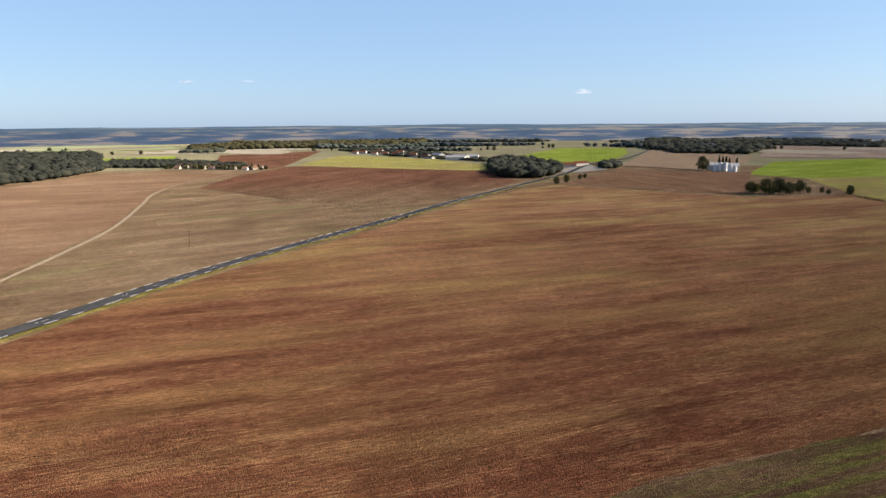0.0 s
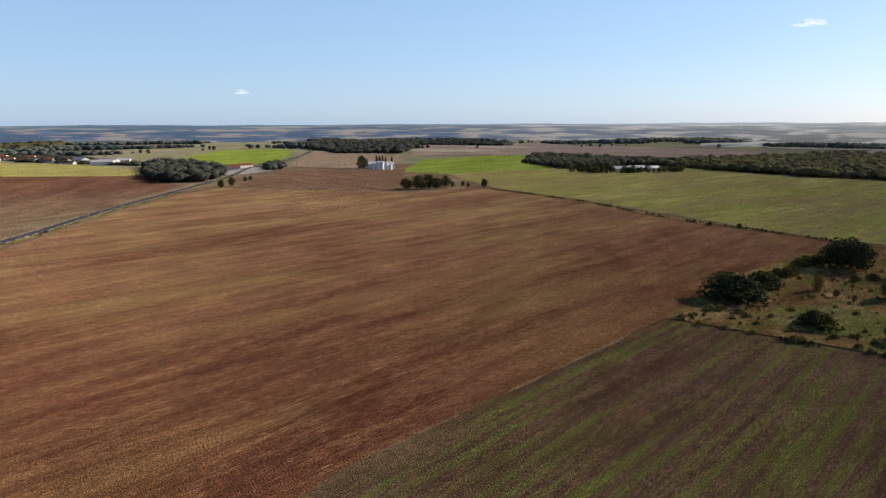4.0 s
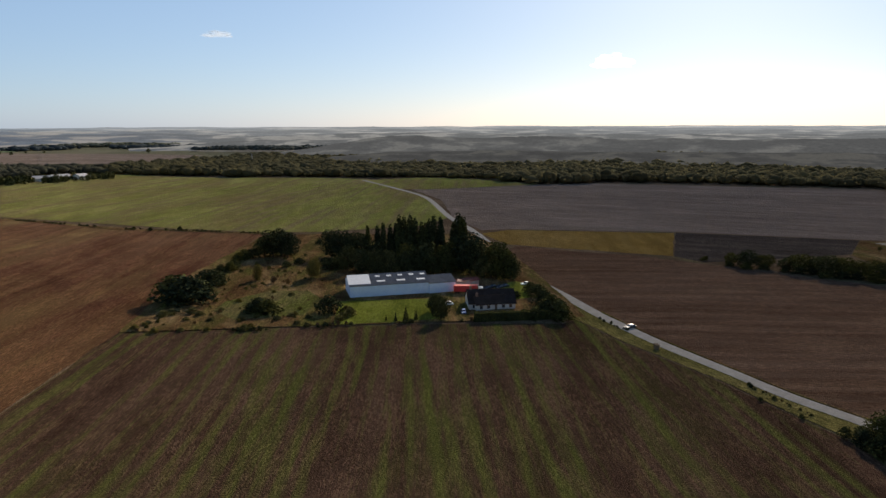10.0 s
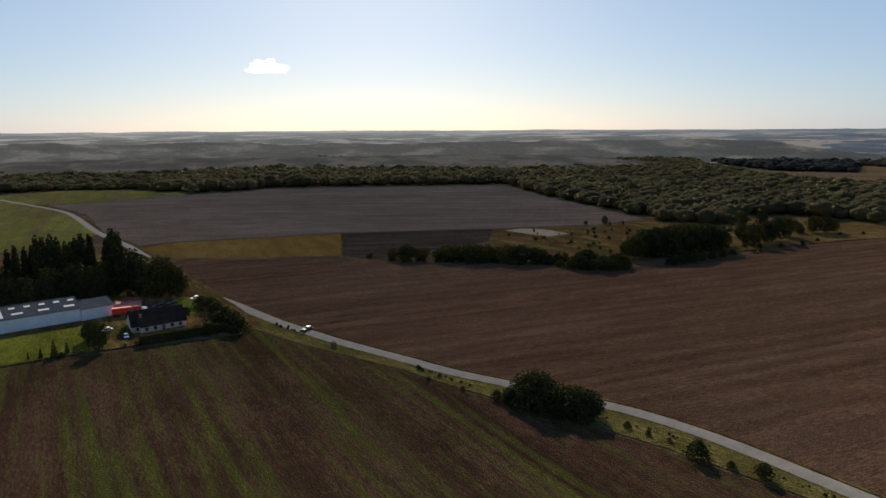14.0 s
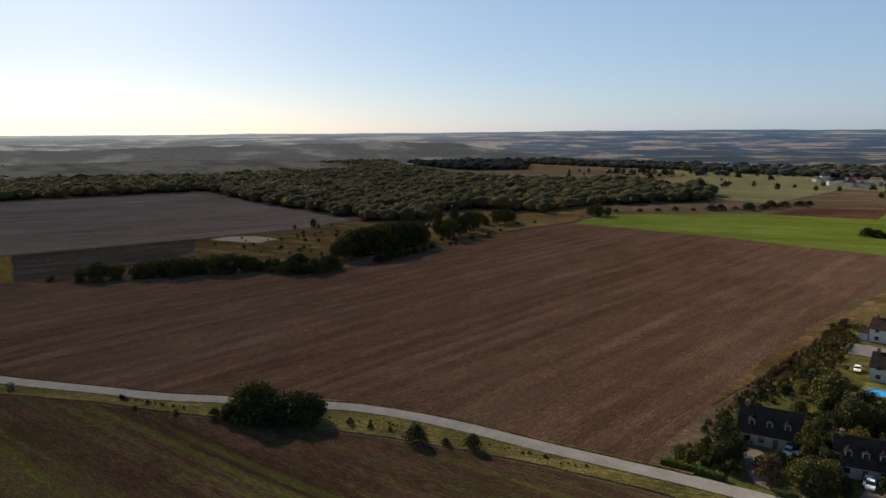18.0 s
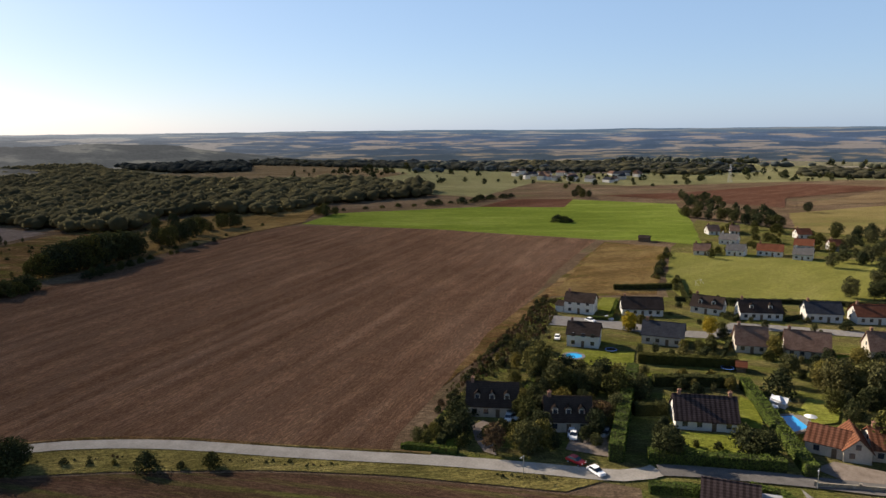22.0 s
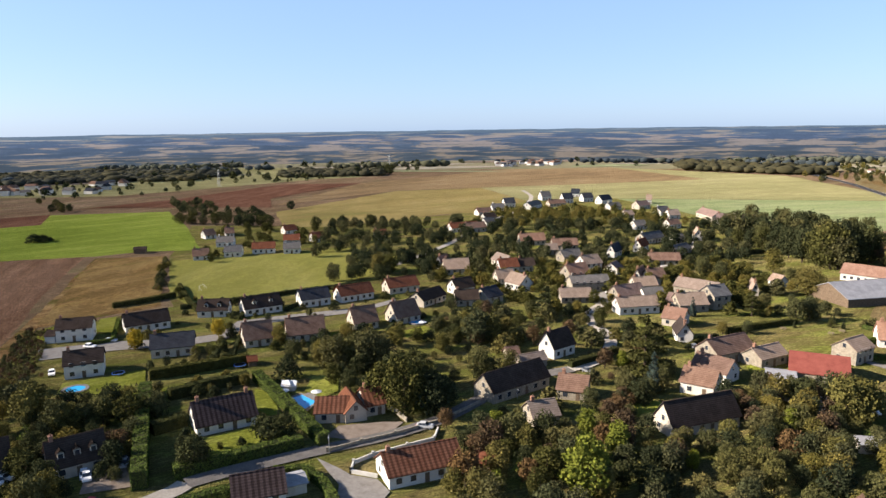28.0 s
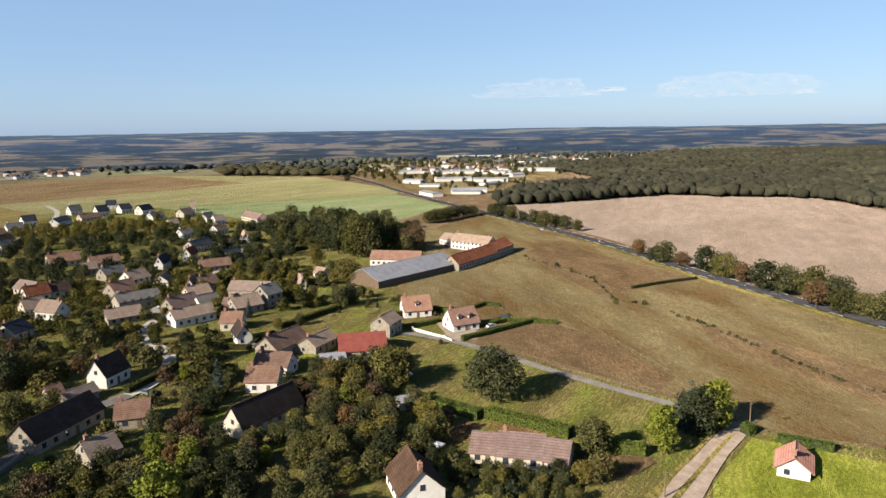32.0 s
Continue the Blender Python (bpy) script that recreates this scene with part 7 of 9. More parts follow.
trees("dark", [(37.3, -148.6, 4.8), (33.4, -141.1, 7.8), (29.9, -150.4, 2.0), (16.1, -152.2, 7.2), (70.7, -175.9, 7.6), (59.7, -173.7, 9.0), (53.6, -167.5, 9.4), (52.1, -172.6, 5.6), (51.9, -159.9, 4.5)])
trees("spruce", [(19.1, -152.4, 5.3), (33.5, -144.0, 6.0), (15.7, -151.2, 5.4), (17.7, -159.1, 6.4)], "", 0.6)
trees("rust", [(-264.1, -292.0, 17.5), (-259.5, -297.0, 14.0)], "park trees beside the farm", 0.9)
trees("plane", [(-332.7, -188.4, 9.9), (-316.7, -156.1, 9.0), (-304.2, -121.4, 10.2), (-278.7, -83.1, 11.8)], "trees along the highway", 1.15)
trees("dark", [(-323.9, -174.3, 8.9), (-314.7, -142.3, 14.1), (-294.1, -107.1, 14.4), (-294.5, -89.2, 14.3), (-276.4, -73.7, 11.0), (-277.6, -59.1, 11.2)], "trees along the highway", 1.15)
trees("broad", [(-321.7, -167.7, 12.2), (-307.9, -131.1, 12.6), (-294.4, -99.3, 13.4), (-289.3, -77.8, 12.6), (-277.4, -67.0, 9.8), (-276.6, -61.3, 10.4)], "trees along the highway", 1.15)
trees("dark", [(-414.0, -365.8, 10.0), (-407.6, -351.4, 13.3), (-402.9, -336.0, 12.1), (-398.5, -321.5, 9.3), (-394.2, -307.6, 11.5), (-385.8, -291.1, 12.7), (-395.2, -288.4, 9.6), (-390.0, -277.4, 10.2), (-386.8, -265.0, 8.4)], "trees along the highway", 1.2)
trees("dark", [(-350.1, -370.8, 10.1), (-358.4, -370.4, 11.1), (-369.3, -372.2, 10.8), (-380.4, -374.1, 10.6), (-392.0, -376.1, 10.3), (-401.4, -375.7, 9.5), (-312.3, -362.5, 6.3), (-319.8, -362.0, 6.4), (-329.3, -363.6, 6.1), (-305.0, -363.0, 5.5)], "dark row of trees at the junction", 1.4)
trees("dark", [(-229.3, -318.3, 21.0), (-231.4, -310.5, 20.5), (-232.4, -301.5, 23.7), (-241.1, -304.8, 24.2), (-246.5, -303.9, 23.4), (-260.6, -310.6, 20.2), (-230.5, -331.0, 18.2), (-231.7, -344.2, 16.3), (-227.2, -349.5, 15.3), (-225.0, -358.2, 13.1), (-222.6, -367.1, 11.8)], "park trees beside the farm", 0.85)
trees("olive", [(-239.1, -312.6, 21.5), (-234.5, -299.1, 17.4), (-257.2, -291.6, 11.7), (-187.1, -256.1, 12.0), (-189.7, -253.2, 10.7)], "", 1.1)
trees("broad", [(-266.2, -289.5, 8.2), (-201.6, -300.3, 12.0), (-165.1, -299.5, 9.7), (-167.3, -287.5, 9.6), (-163.4, -220.5, 9.3), (-157.6, -220.2, 9.2)])
trees("shrub", [(-235.8, -143.2, 1.8), (-241.9, -133.8, 2.3), (-234.0, -115.6, 1.5), (-232.3, -110.8, 1.7), (-231.1, -105.6, 1.7), (-230.0, -100.5, 1.4), (-214.4, -74.3, 1.8), (-212.4, -71.1, 1.6), (-205.8, -60.3, 1.3), (-203.0, -52.3, 1.4), (-208.2, -61.1, 1.2), (-290.4, -232.2, 1.9), (-281.3, -204.9, 2.3), (-276.8, -193.2, 2.3), (-271.0, -176.4, 1.6), (-222.2, -86.1, 1.1)], "bushes along the pasture fence")
trees("spruce", [(-165.2, -211.8, 4.6), (-167.9, -208.8, 3.5), (-168.4, -214.4, 4.1), (-152.9, -213.7, 3.0), (-129.4, -204.7, 1.9)], "", 0.9)
trees("shrub", [(-166.5, -222.2, 4.2), (-166.0, -226.2, 3.2), (-176.4, -209.3, 3.0), (-179.2, -208.7, 3.6), (-174.7, -182.9, 1.8), (-184.7, -160.6, 1.7), (-193.3, -162.5, 1.5)])


def clear(x, y, gap):
    for hx, hy, r in KEEP_CLEAR:
        if math.hypot(x - hx, y - hy) < r + gap:
            return False
    for line, w in ((LANE_LINE, 5.0), (HIGHWAY, 7.0), (STREET_LINE, 4.0)):
        for q in line:
            if abs(q.x - x) < w and abs(q.y - y) < w:
                return False
    return True


def scatter(points, count, mix, low, high, gap=1.5, seed=1, group="", apart=4.0, far=False, front=0.0):
    """Trees strewn over a stretch of gardens, clear of houses and roads; front: how much of the north yards stays open."""
    g = random.Random(seed)
    xs, ys = [q[0] for q in points], [q[1] for q in points]
    done, tries, rows = [], 0, []
    while len(done) < count and tries < count * 30:
        tries += 1
        x, y = g.uniform(min(xs), max(xs)), g.uniform(min(ys), max(ys))
        if not inside(x, y, points) or not clear(x, y, gap) or (front and not clear(x * (1 + front / math.hypot(x, y)), y * (1 + front / math.hypot(x, y)), -2.0)) or any(abs(x - u) + abs(y - v) < apart for u, v in done):
            continue
        done.append((x, y))
        row = (g.choice(mix), x, y, g.uniform(low, high))
        if far:
            rows.append(row)
        else:
            tree(*row, group)
    if far:
        joined_trees(group.replace(" ", "_"), rows, "dense leafy " + group + " in mixed greens")


# the thicket below the village
scatter([(-18.0, -121.5), (-23.3, -143.1), (-29.0, -149.5), (-37.4, -145.0), (-48.5, -146.1), (-54.6, -140.6), (-64.6, -136.0), (-81.3, -142.0), (-94.9, -153.2), (-118.7, -160.6), (-130.4, -158.6), (-118.3, -135.7), (-102.3, -107.5), (-82.1, -90.3), (-33.0, -98.2), (-15.8, -107.3)], 120,
        ("broad", "olive", "dark", "olive", "dark", "broad", "olive", "broad", "lime", "dark", "rust"), 4.5, 8.5, 0.5, 11, "village thicket", 5.0)
scatter([(-74.3, -175.2), (-73.2, -145.4), (-108.5, -164.2), (-129.7, -156.0), (-117.2, -129.7), (-93.5, -111.4), (-79.6, -121.9), (-58.5, -122.7), (-56.9, -145.6)], 45, ("broad", "olive", "dark", "rust"), 4, 8, 0.8, 12, "village thicket", 6.0)
# gardens between the houses
scatter([(97.4, -199.0), (86.1, -192.7), (76.7, -183.2), (56.9, -182.8), (48.5, -152.5), (43.6, -138.9), (71.5, -141.3)], 55, ("broad", "olive", "shrub", "dark", "olive"), 2.5, 6, 0.8, 13, "garden trees")
scatter([(95.0, -150.0), (104.5, -200.0), (113.0, -250.0), (108.0, -262.0), (97.0, -225.0), (91.0, -192.0), (90.0, -160.0)], 420, ("rust", "shrub", "rust", "olive", "shrub"), 0.5, 1.7, 0.3, 131, "plough side brambles", 1.6, far=True)
scatter([(63.1, -216.8), (33.5, -225.7), (28.2, -210.5), (57.9, -203.2)], 12, ("bush", "shrub", "broad"), 2, 4.5, 0.8, 132, "garden trees")
scatter([(54.9, -191.4), (28.3, -197.9), (27.5, -190.9), (46.5, -169.0)], 9, ("shrub", "olive", "bush"), 2, 4, 0.8, 133, "garden trees")
scatter([(26.4, -227.4), (-35.2, -232.4), (-29.0, -172.4), (-8.4, -180.2), (10.5, -197.1), (19.2, -185.1)], 42, ("olive", "dark", "bush", "broad", "olive"), 2.5, 7, 0.8, 134, "garden trees")
scatter([(-36.2, -268.5), (-79.7, -242.8), (-110.6, -214.8), (-134.8, -210.2), (-97.1, -187.7), (-71.1, -150.3), (-48.9, -147.6), (-30.6, -150.8), (-28.5, -200.2)], 115, ("broad", "olive", "dark", "shrub", "dark", "rust"), 2.5, 7.0, 0.8, 14, "garden trees", 4.5, front=8)
scatter([(-36.8, -310.8), (-79.7, -242.8), (-140.9, -231.0), (-182.8, -259.0), (-192.8, -318.7), (-109.9, -336.3), (-41.6, -350.8)], 250, ("broad", "olive", "dark", "bush", "dark"), 2.5, 6.5, -0.5, 15, "village trees", 3.3, far=True, front=9)
scatter([(16.7, -363.2), (-36.8, -310.8), (-109.9, -336.3), (-192.8, -318.7), (-244.8, -339.9), (-269.0, -447.8), (-201.2, -464.2), (-78.2, -509.7), (5.9, -514.4), (19.5, -438.5)], 340, ("broad", "dark", "dark", "olive", "dark"), 4, 9.5, -0.5, 16, "village trees", 4.6, far=True, front=13)
scatter([(-81.4, -478.5), (-247.6, -447.1), (-230.5, -556.1), (-138.4, -580.3)], 150, ("broad", "dark", "olive"), 4, 8, -0.5, 17, "hilltop trees", 6.0, far=True, front=22)
scatter([(-224.9, -405.6), (-257.1, -305.1), (-337.8, -398.7), (-313.2, -437.1), (-281.7, -469.2)], 60, ("dark", "broad", "dark", "olive"), 9, 15, 0.5, 18, "park trees", 8.0, far=True)
scatter([(82.5, -377.2), (18.7, -417.0), (21.9, -503.2), (79.4, -517.0), (95.1, -455.7)], 30, ("broad", "bush", "dark"), 3, 7, 0.8, 19, "garden trees", far=True)
scatter([(78.5, -311.1), (-25.4, -301.3), (-42.1, -276.9), (-26.2, -224.0), (39.5, -218.0), (73.7, -218.8)], 45, ("bush", "shrub", "broad", "bush"), 1.5, 4, 1.0, 20, "estate shrubs")
scatter([(84.8, -115.5), (91.7, -154.3), (99.3, -201.4), (101.1, -231.7), (84.2, -195.1), (83.3, -158.1), (74.5, -124.8)], 26, ("bush", "shrub", "olive"), 1.0, 2.6, 0.8, 21, "bushes along the plough")
scatter([(100.8, -169.9), (104.0, -206.4), (115.5, -264.7), (88.9, -206.1), (88.6, -175.6)], 35, ("shrub", "rust", "shrub"), 0.8, 2.0, 0.5, 22, "brambles along the plough", 2.5)
scatter([(94.6, -379.7), (82.3, -311.9), (89.3, -330.4), (101.2, -397.6)], 16, ("bush", "shrub"), 2, 4, 0.3, 23, "bushes beside the sports ground", 3)
scatter([(7.3, -319.8), (-21.3, -313.9), (-22.4, -371.0), (4.9, -360.7)], 10, ("dark", "olive"), 7, 11, 0.5, 24, "trees beside the sports ground", 7)
scatter([(-97.0, -107.7), (-102.8, -97.6), (-90.6, -86.1), (-82.4, -88.7), (-82.1, -98.1)], 14, ("bush", "shrub", "dark"), 1.5, 4.5, 0.6, 25, "garden shrubs")
scatter([(-93.4, -93.6), (-109.7, -74.3), (-101.5, -66.1), (-84.0, -84.2)], 26, ("dark", "bush", "broad"), 2.5, 4.5, 0.2, 26, "trees before the bungalow", 3.0)
scatter([(-144.2, -216.3), (-175.5, -221.0), (-202.9, -238.4), (-217.4, -282.3), (-193.2, -288.0), (-153.1, -245.8)], 16, ("broad", "shrub", "olive"), 3, 7, 0.6, 27, "park trees")

trees("spruce", [(69.6, -192.3, 1.3), (68.2, -192.5, 1.3), (66.8, -192.7, 1.3), (65.4, -192.9, 1.3), (64.1, -193.5, 1.3), (62.7, -193.7, 1.3), (61.3, -194.3, 1.3), (60.0, -194.9, 1.3)], "row of little conifers by the pool", 1.4, "tiny clipped conifer in a garden row")
trees("olive", [(-110.9, -69.8, 6.6), (-107.7, -71.6, 5.4), (-116.6, -69.4, 2.8)], "", 1.1)
trees("bush", [(34.7, -147.4, 5.8), (33.8, -146.7, 5.4), (38.5, -156.5, 3.4), (19.3, -152.6, 6.4), (21.3, -156.6, 5.6), (25.4, -151.4, 2.4)], "shrubs on the bungalow's lawn", 0.8)


def scrub_line(points, low, high, seed, label):
    """A broken line of brambles and small bushes along a fence."""
    g = random.Random(seed)
    rows = []
    for (x1, y1), (x2, y2) in zip(points, points[1:]):
        n = int(math.hypot(x2 - x1, y2 - y1) / 1.6)
        for i in range(n):
            u = (i + g.random()) / n
            x, y = x1 + (x2 - x1) * u, y1 + (y2 - y1) * u
            if noise.noise(Vector((x, y, seed)) * 0.06) > -0.12:
                rows.append((g.choice(("shrub", "bush", "shrub", "rust")), x + g.uniform(-0.8, 0.8), y + g.uniform(-0.8, 0.8), g.uniform(low, high)))
    return joined_trees("brambles", rows, label)


scrub_line([(-293.8, -243.8), (-287.8, -230.1), (-279.0, -203.2), (-268.9, -175.0), (-239.2, -144.8), (-243.5, -134.7), (-235.1, -112.2), (-223.4, -90.2), (-211.4, -68.4), (-203.9, -52.6), (-200.6, -41.3)], 0.5, 1.3, 1, "brown brambles along the pasture fence")
scrub_line([(-238.2, -195.3), (-222.5, -168.9), (-197.5, -125.8), (-176.6, -88.1)], 0.3, 0.7, 2, "thin weeds along the paddock fence")
scrub_line([(-156.4, -58.0), (-158.0, -49.9), (-160.4, -41.3), (-163.2, -32.5)], 0.4, 1.0, 3, "weeds along the garden fence")
scrub_line([(-166.8, -62.2), (-167.1, -56.9), (-168.3, -50.9)], 0.4, 0.9, 4, "brown brambles at the pasture corner")
scrub_line([(409.1, 614.1), (412.5, 467.0), (391.8, 341.0), (396.7, 297.0), (399.0, 234.4)], 0.6, 2.0, 5, "scrub along the bank between fields")
scrub_line([(191.3, 167.2), (202.2, 130.5), (220.1, 95.1), (239.8, 45.9), (243.3, 26.3)], 0.6, 2.2, 6, "hedge scrub along the lot's front")
scrub_line([(250.9, 12.6), (225.0, -7.4), (197.2, -28.4), (164.4, -51.6)], 0.4, 1.3, 7, "dark scrub along the lane")
scrub_line([(149.0, -68.8), (150.3, -68.3), (133.7, -81.9), (108.3, -95.3), (65.7, -114.3), (36.3, -127.1)], 0.3, 1.0, 8, "rough grass tufts along the lane")
scrub_line([(84.4, -117.1), (91.3, -147.8), (101.7, -193.5), (114.6, -259.6)], 0.8, 2.6, 9, "brambles along the plough's edge")
scrub_line([(86.0, -318.1), (91.9, -350.0), (100.4, -394.0)], 1.0, 3.0, 10, "bushes along the sports ground")
scrub_line([(-10.7, 499.5), (48.2, 621.8), (124.5, 758.8)], 0.4, 1.2, 11, "weeds along the highway verge")

trees("dark", [(80.2, -131.9, 7.7), (76.7, -128.5, 6.9), (69.7, -144.7, 6.7), (66.3, -141.2, 7.4), (61.1, -136.8, 7.4), (50.5, -144.1, 7.4), (68.9, -133.2, 4.7), (56.0, -133.5, 4.3), (82.2, -127.6, 4.4), (58.4, -156.1, 6.3), (81.4, -121.6, 3.4), (70.2, -153.4, 6.6), (70.3, -159.7, 5.5)], "trees round the dormer houses", 0.9)
trees("bush", [(71.0, -130.3, 3.6), (68.0, -135.9, 3.2), (59.1, -136.8, 3.2), (52.0, -141.7, 3.5), (74.5, -124.8, 3.0), (80.6, -140.8, 3.0)], "shrubs round the dormer houses", 1.1)

scatter([(194.2, 167.2), (217.5, 116.3), (270.7, 130.3), (351.4, 179.3), (297.5, 196.8), (229.5, 174.1)], 130, ("shrub", "bush", "shrub", "rust", "shrub"), 0.5, 2.0, 0.5, 91, "lot brambles", 2.0, far=True)
scatter([(452.1, -130.1), (446.6, -218.4), (459.2, -294.7), (427.9, -330.4), (360.9, -279.8), (340.0, -170.3), (357.5, -128.2)], 90, ("shrub", "bush", "olive"), 0.8, 3.0, 0.5, 92, "pasture bushes", 4.0, far=True)

# ---- far country ----
def far_patch(az, r, half_turn, depth, seed, rough=0.25):
    """The outline of a far field or wood, wider than deep as seen from the middle."""
    g = random.Random(seed)
    c = Vector((math.cos(radians(az)), math.sin(radians(az)), 0))
    s = Vector((-c.y, c.x, 0))
    w = r * math.tan(radians(half_turn))
    lean = g.uniform(-0.35, 0.35)
    out = []
    for i in range(12):
        a = 2 * math.pi * i / 12
        k = 1 + g.uniform(-rough, rough)
        u, v = math.cos(a) * w * k, math.sin(a) * depth * k
        q = c * (r + v + lean * u) + s * u
        out.append((q.x, q.y))
    return out


# crop and soil tones washed out, haze mixed into the base colours
HAZED_TAN = field_material("hazed_tan", (0.36, 0.31, 0.24), (0.43, 0.38, 0.30), (0.50, 0.445, 0.36), 10, 20, 200, 0.3, 0.1)
HAZED_GREEN = field_material("hazed_green", (0.24, 0.28, 0.15), (0.29, 0.33, 0.185), (0.35, 0.375, 0.225), 10, 20, 200, 0.3, 0.1)
HAZED_BROWN = field_material("hazed_brown", (0.22, 0.17, 0.14), (0.27, 0.215, 0.18), (0.33, 0.265, 0.22), 10, 20, 200, 0.3, 0.1)


def countryside(az0, az1, r0, r1, fields, woods, dots, seed, depth=110.0, dense=0.5):
    g = random.Random(seed)
    for i in range(fields):
        r = r0 + (r1 - r0) * (i + g.random()) / fields
        pts = far_patch(g.uniform(az0, az1), r, g.uniform(2.0, 6.5), g.uniform(0.6, 1.6) * depth * r / 2500, g.random(), 0.12)
        material = g.choice((HAZED_TAN, HAZED_GREEN, HAZED_BROWN, HAZED_TAN, HAZED_GREEN))
        words = {"hazed_tan": "pale tan distant field", "hazed_green": "pale green distant field", "hazed_brown": "brownish distant ploughed field"}[material.name]
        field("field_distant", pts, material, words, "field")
    blocks = []
    for i in range(woods):
        r = r0 + (r1 - r0) * (i + g.random()) / woods
        blocks.append((far_patch(g.uniform(az0, az1), r, g.uniform(1.2, 7.0), g.uniform(0.2, 0.7) * depth * r / 2500, g.random(), 0.4), r))
    for pts, r in blocks:
        wood("woodland", pts, max(11, r / 150), 9 + r / 800, WOODS_HAZED if r > 1100 else WOODS, "distant belt of mixed woodland", g.randint(0, 9999), sprays=3 if r > 1900 else 8)
    rows = []
    for i in range(dots):
        r = r0 + (r1 - r0) * g.random() ** 1.4
        a = radians(g.uniform(az0, az1))
        for k in range(g.randint(1, 5)):
            rows.append((g.choice(("dark", "broad", "bush")), r * math.cos(a) + g.uniform(-40, 40), r * math.sin(a) + g.uniform(-40, 40), g.uniform(5, 13)))
    if rows:
        joined_trees("hedgerow_trees", rows, "scattered hedgerow trees in far fields")


countryside(52, 122, 1750, 2700, 22, 10, 20, 31)
countryside(8, 52, 1900, 2700, 8, 12, 10, 32, 110)
countryside(-100, -45, 1100, 1500, 14, 9, 40, 34, 40)
countryside(-134, -98, 1250, 1500, 8, 5, 14, 36, 45)
countryside(-175, -134, 1300, 2080, 10, 9, 12, 38, 80)

# named far woods and belts
wood("woodland", [(-569.4, 1841.1), (-477.9, 1971.9), (-275.5, 2097.8), (37.7, 2218.7), (60.2, 2650.0), (-372.3, 2640.0), (-611.6, 2561.9), (-672.1, 2204.2)], 17, 13, WOODS, "long dark belt of far woodland", 41, sprays=6)
wood("woodland", [(624.9, 1856.0), (590.8, 1509.3), (714.7, 1426.1), (1019.2, 1933.2), (1314.4, 2587.8), (993.8, 2298.3), (981.8, 2816.4)], 14, 12, WOODS, "dark woodland round the far hamlet", 42, sprays=6)
wood("woodland", [(1019.2, 1933.2), (1197.7, 1702.2), (1425.6, 2028.2), (1243.0, 2359.9)], 18, 9, WOODS, "thin belt of trees behind the dusky field", 43, sprays=6)
wood("woodland", [(113.2, 982.6), (118.7, 879.2), (168.1, 872.0), (216.8, 989.4), (238.6, 1119.6), (205.3, 1224.4), (146.3, 1235.4)], 9, 13, WOODS, "dark clump of trees beside the highway", 44, sprays=6)
wood("woodland", [(-185.2, 1859.6), (-29.5, 1508.4), (138.4, 1255.1), (149.2, 1353.3), (22.3, 1736.5), (-139.1, 2061.1)], 15, 5, WOODS, "trees of the far village", 45, sprays=6)
wood("woodland", [(284.8, 1027.8), (303.6, 1024.7), (338.3, 1102.1), (354.2, 1196.7), (317.6, 1136.6)], 8, 8, WOODS, "clump of trees at the bend of the highway", 46, sprays=6)
wood("woodland", [(-518.6, -1031.3), (-553.5, -959.5), (-638.5, -852.5), (-721.0, -939.1), (-644.0, -1082.2), (-593.1, -1180.4)], 14, 11, WOODS, "dark wood on the ridge", 48, sprays=6)
wood("woodland", [(521.5, -1045.5), (439.6, -1060.2), (208.2, -1028.0), (225.1, -1157.6), (433.4, -1324.8), (600.7, -1207.0)], 14, 9, WOODS, "belt of trees in the valley", 49, sprays=6)
wood("woodland", [(1366.2, -825.1), (998.3, -744.0), (914.6, -827.2), (1098.1, -980.6), (1493.1, -1116.6), (1615.3, -977.2)], 14, 11, WOODS, "wooded spur", 50, sprays=6)
trees("dark", [(420.7, 980.5, 21.8), (167.1, 781.7, 9.6), (183.4, 802.2, 10.5), (210.0, 848.0, 7.0), (220.5, 864.3, 6.4)], "trees beside the highway")
trees("poplar", [(464.3, 1024.1, 19.4), (469.1, 1023.2, 18.5), (473.9, 1022.4, 18.5), (478.7, 1021.6, 16.8), (477.8, 995.9, 18.0)], "poplars beside the silos", 1.2)
trees("spruce", [(-246.2, 1102.1, 11.4), (-238.3, 1114.3, 8.9)], "", 1.4)
trees("dark", [(49.1, -629.6, 9.1), (-68.9, -1080.7, 19.2), (21.9, -503.2, 9.4), (9.9, -509.3, 7.1), (-16.9, -508.9, 9.2), (307.0, -747.9, 6.8), (282.3, -725.3, 7.2)], "", 1.1)

# far houses
hamlet = random.Random(77)
joined_trees("hamlet_trees", [(hamlet.choice(("dark", "broad", "bush", "olive")), x + hamlet.uniform(-9, 9), y + hamlet.uniform(-6, 26), hamlet.uniform(4, 8)) for x, y in ((-388, 1140), (-378, 1128), (-365, 1140), (-352, 1130), (-341, 1136), (-330, 1124), (-318, 1128), (-305, 1116), (-296, 1122), (-286, 1106), (-276, 1110), (-262, 1100), (-250, 1092), (-232, 1100)) for _ in range(5)], "mixed trees round the far hamlet")
rows_of([(-388.2, 1197.6), (-372.3, 1194.9), (-361.5, 1177.9), (-345.9, 1175.2), (-341.6, 1189.6), (-326.9, 1187.1), (-259.4, 1091.1), (-251.3, 1089.8), (-243.8, 1115.3), (-232.8, 1113.4)], depth=8, roof=ORANGE_TILE, windows=False, chimneys=0, label="far hamlet house with an orange roof", group="far houses")
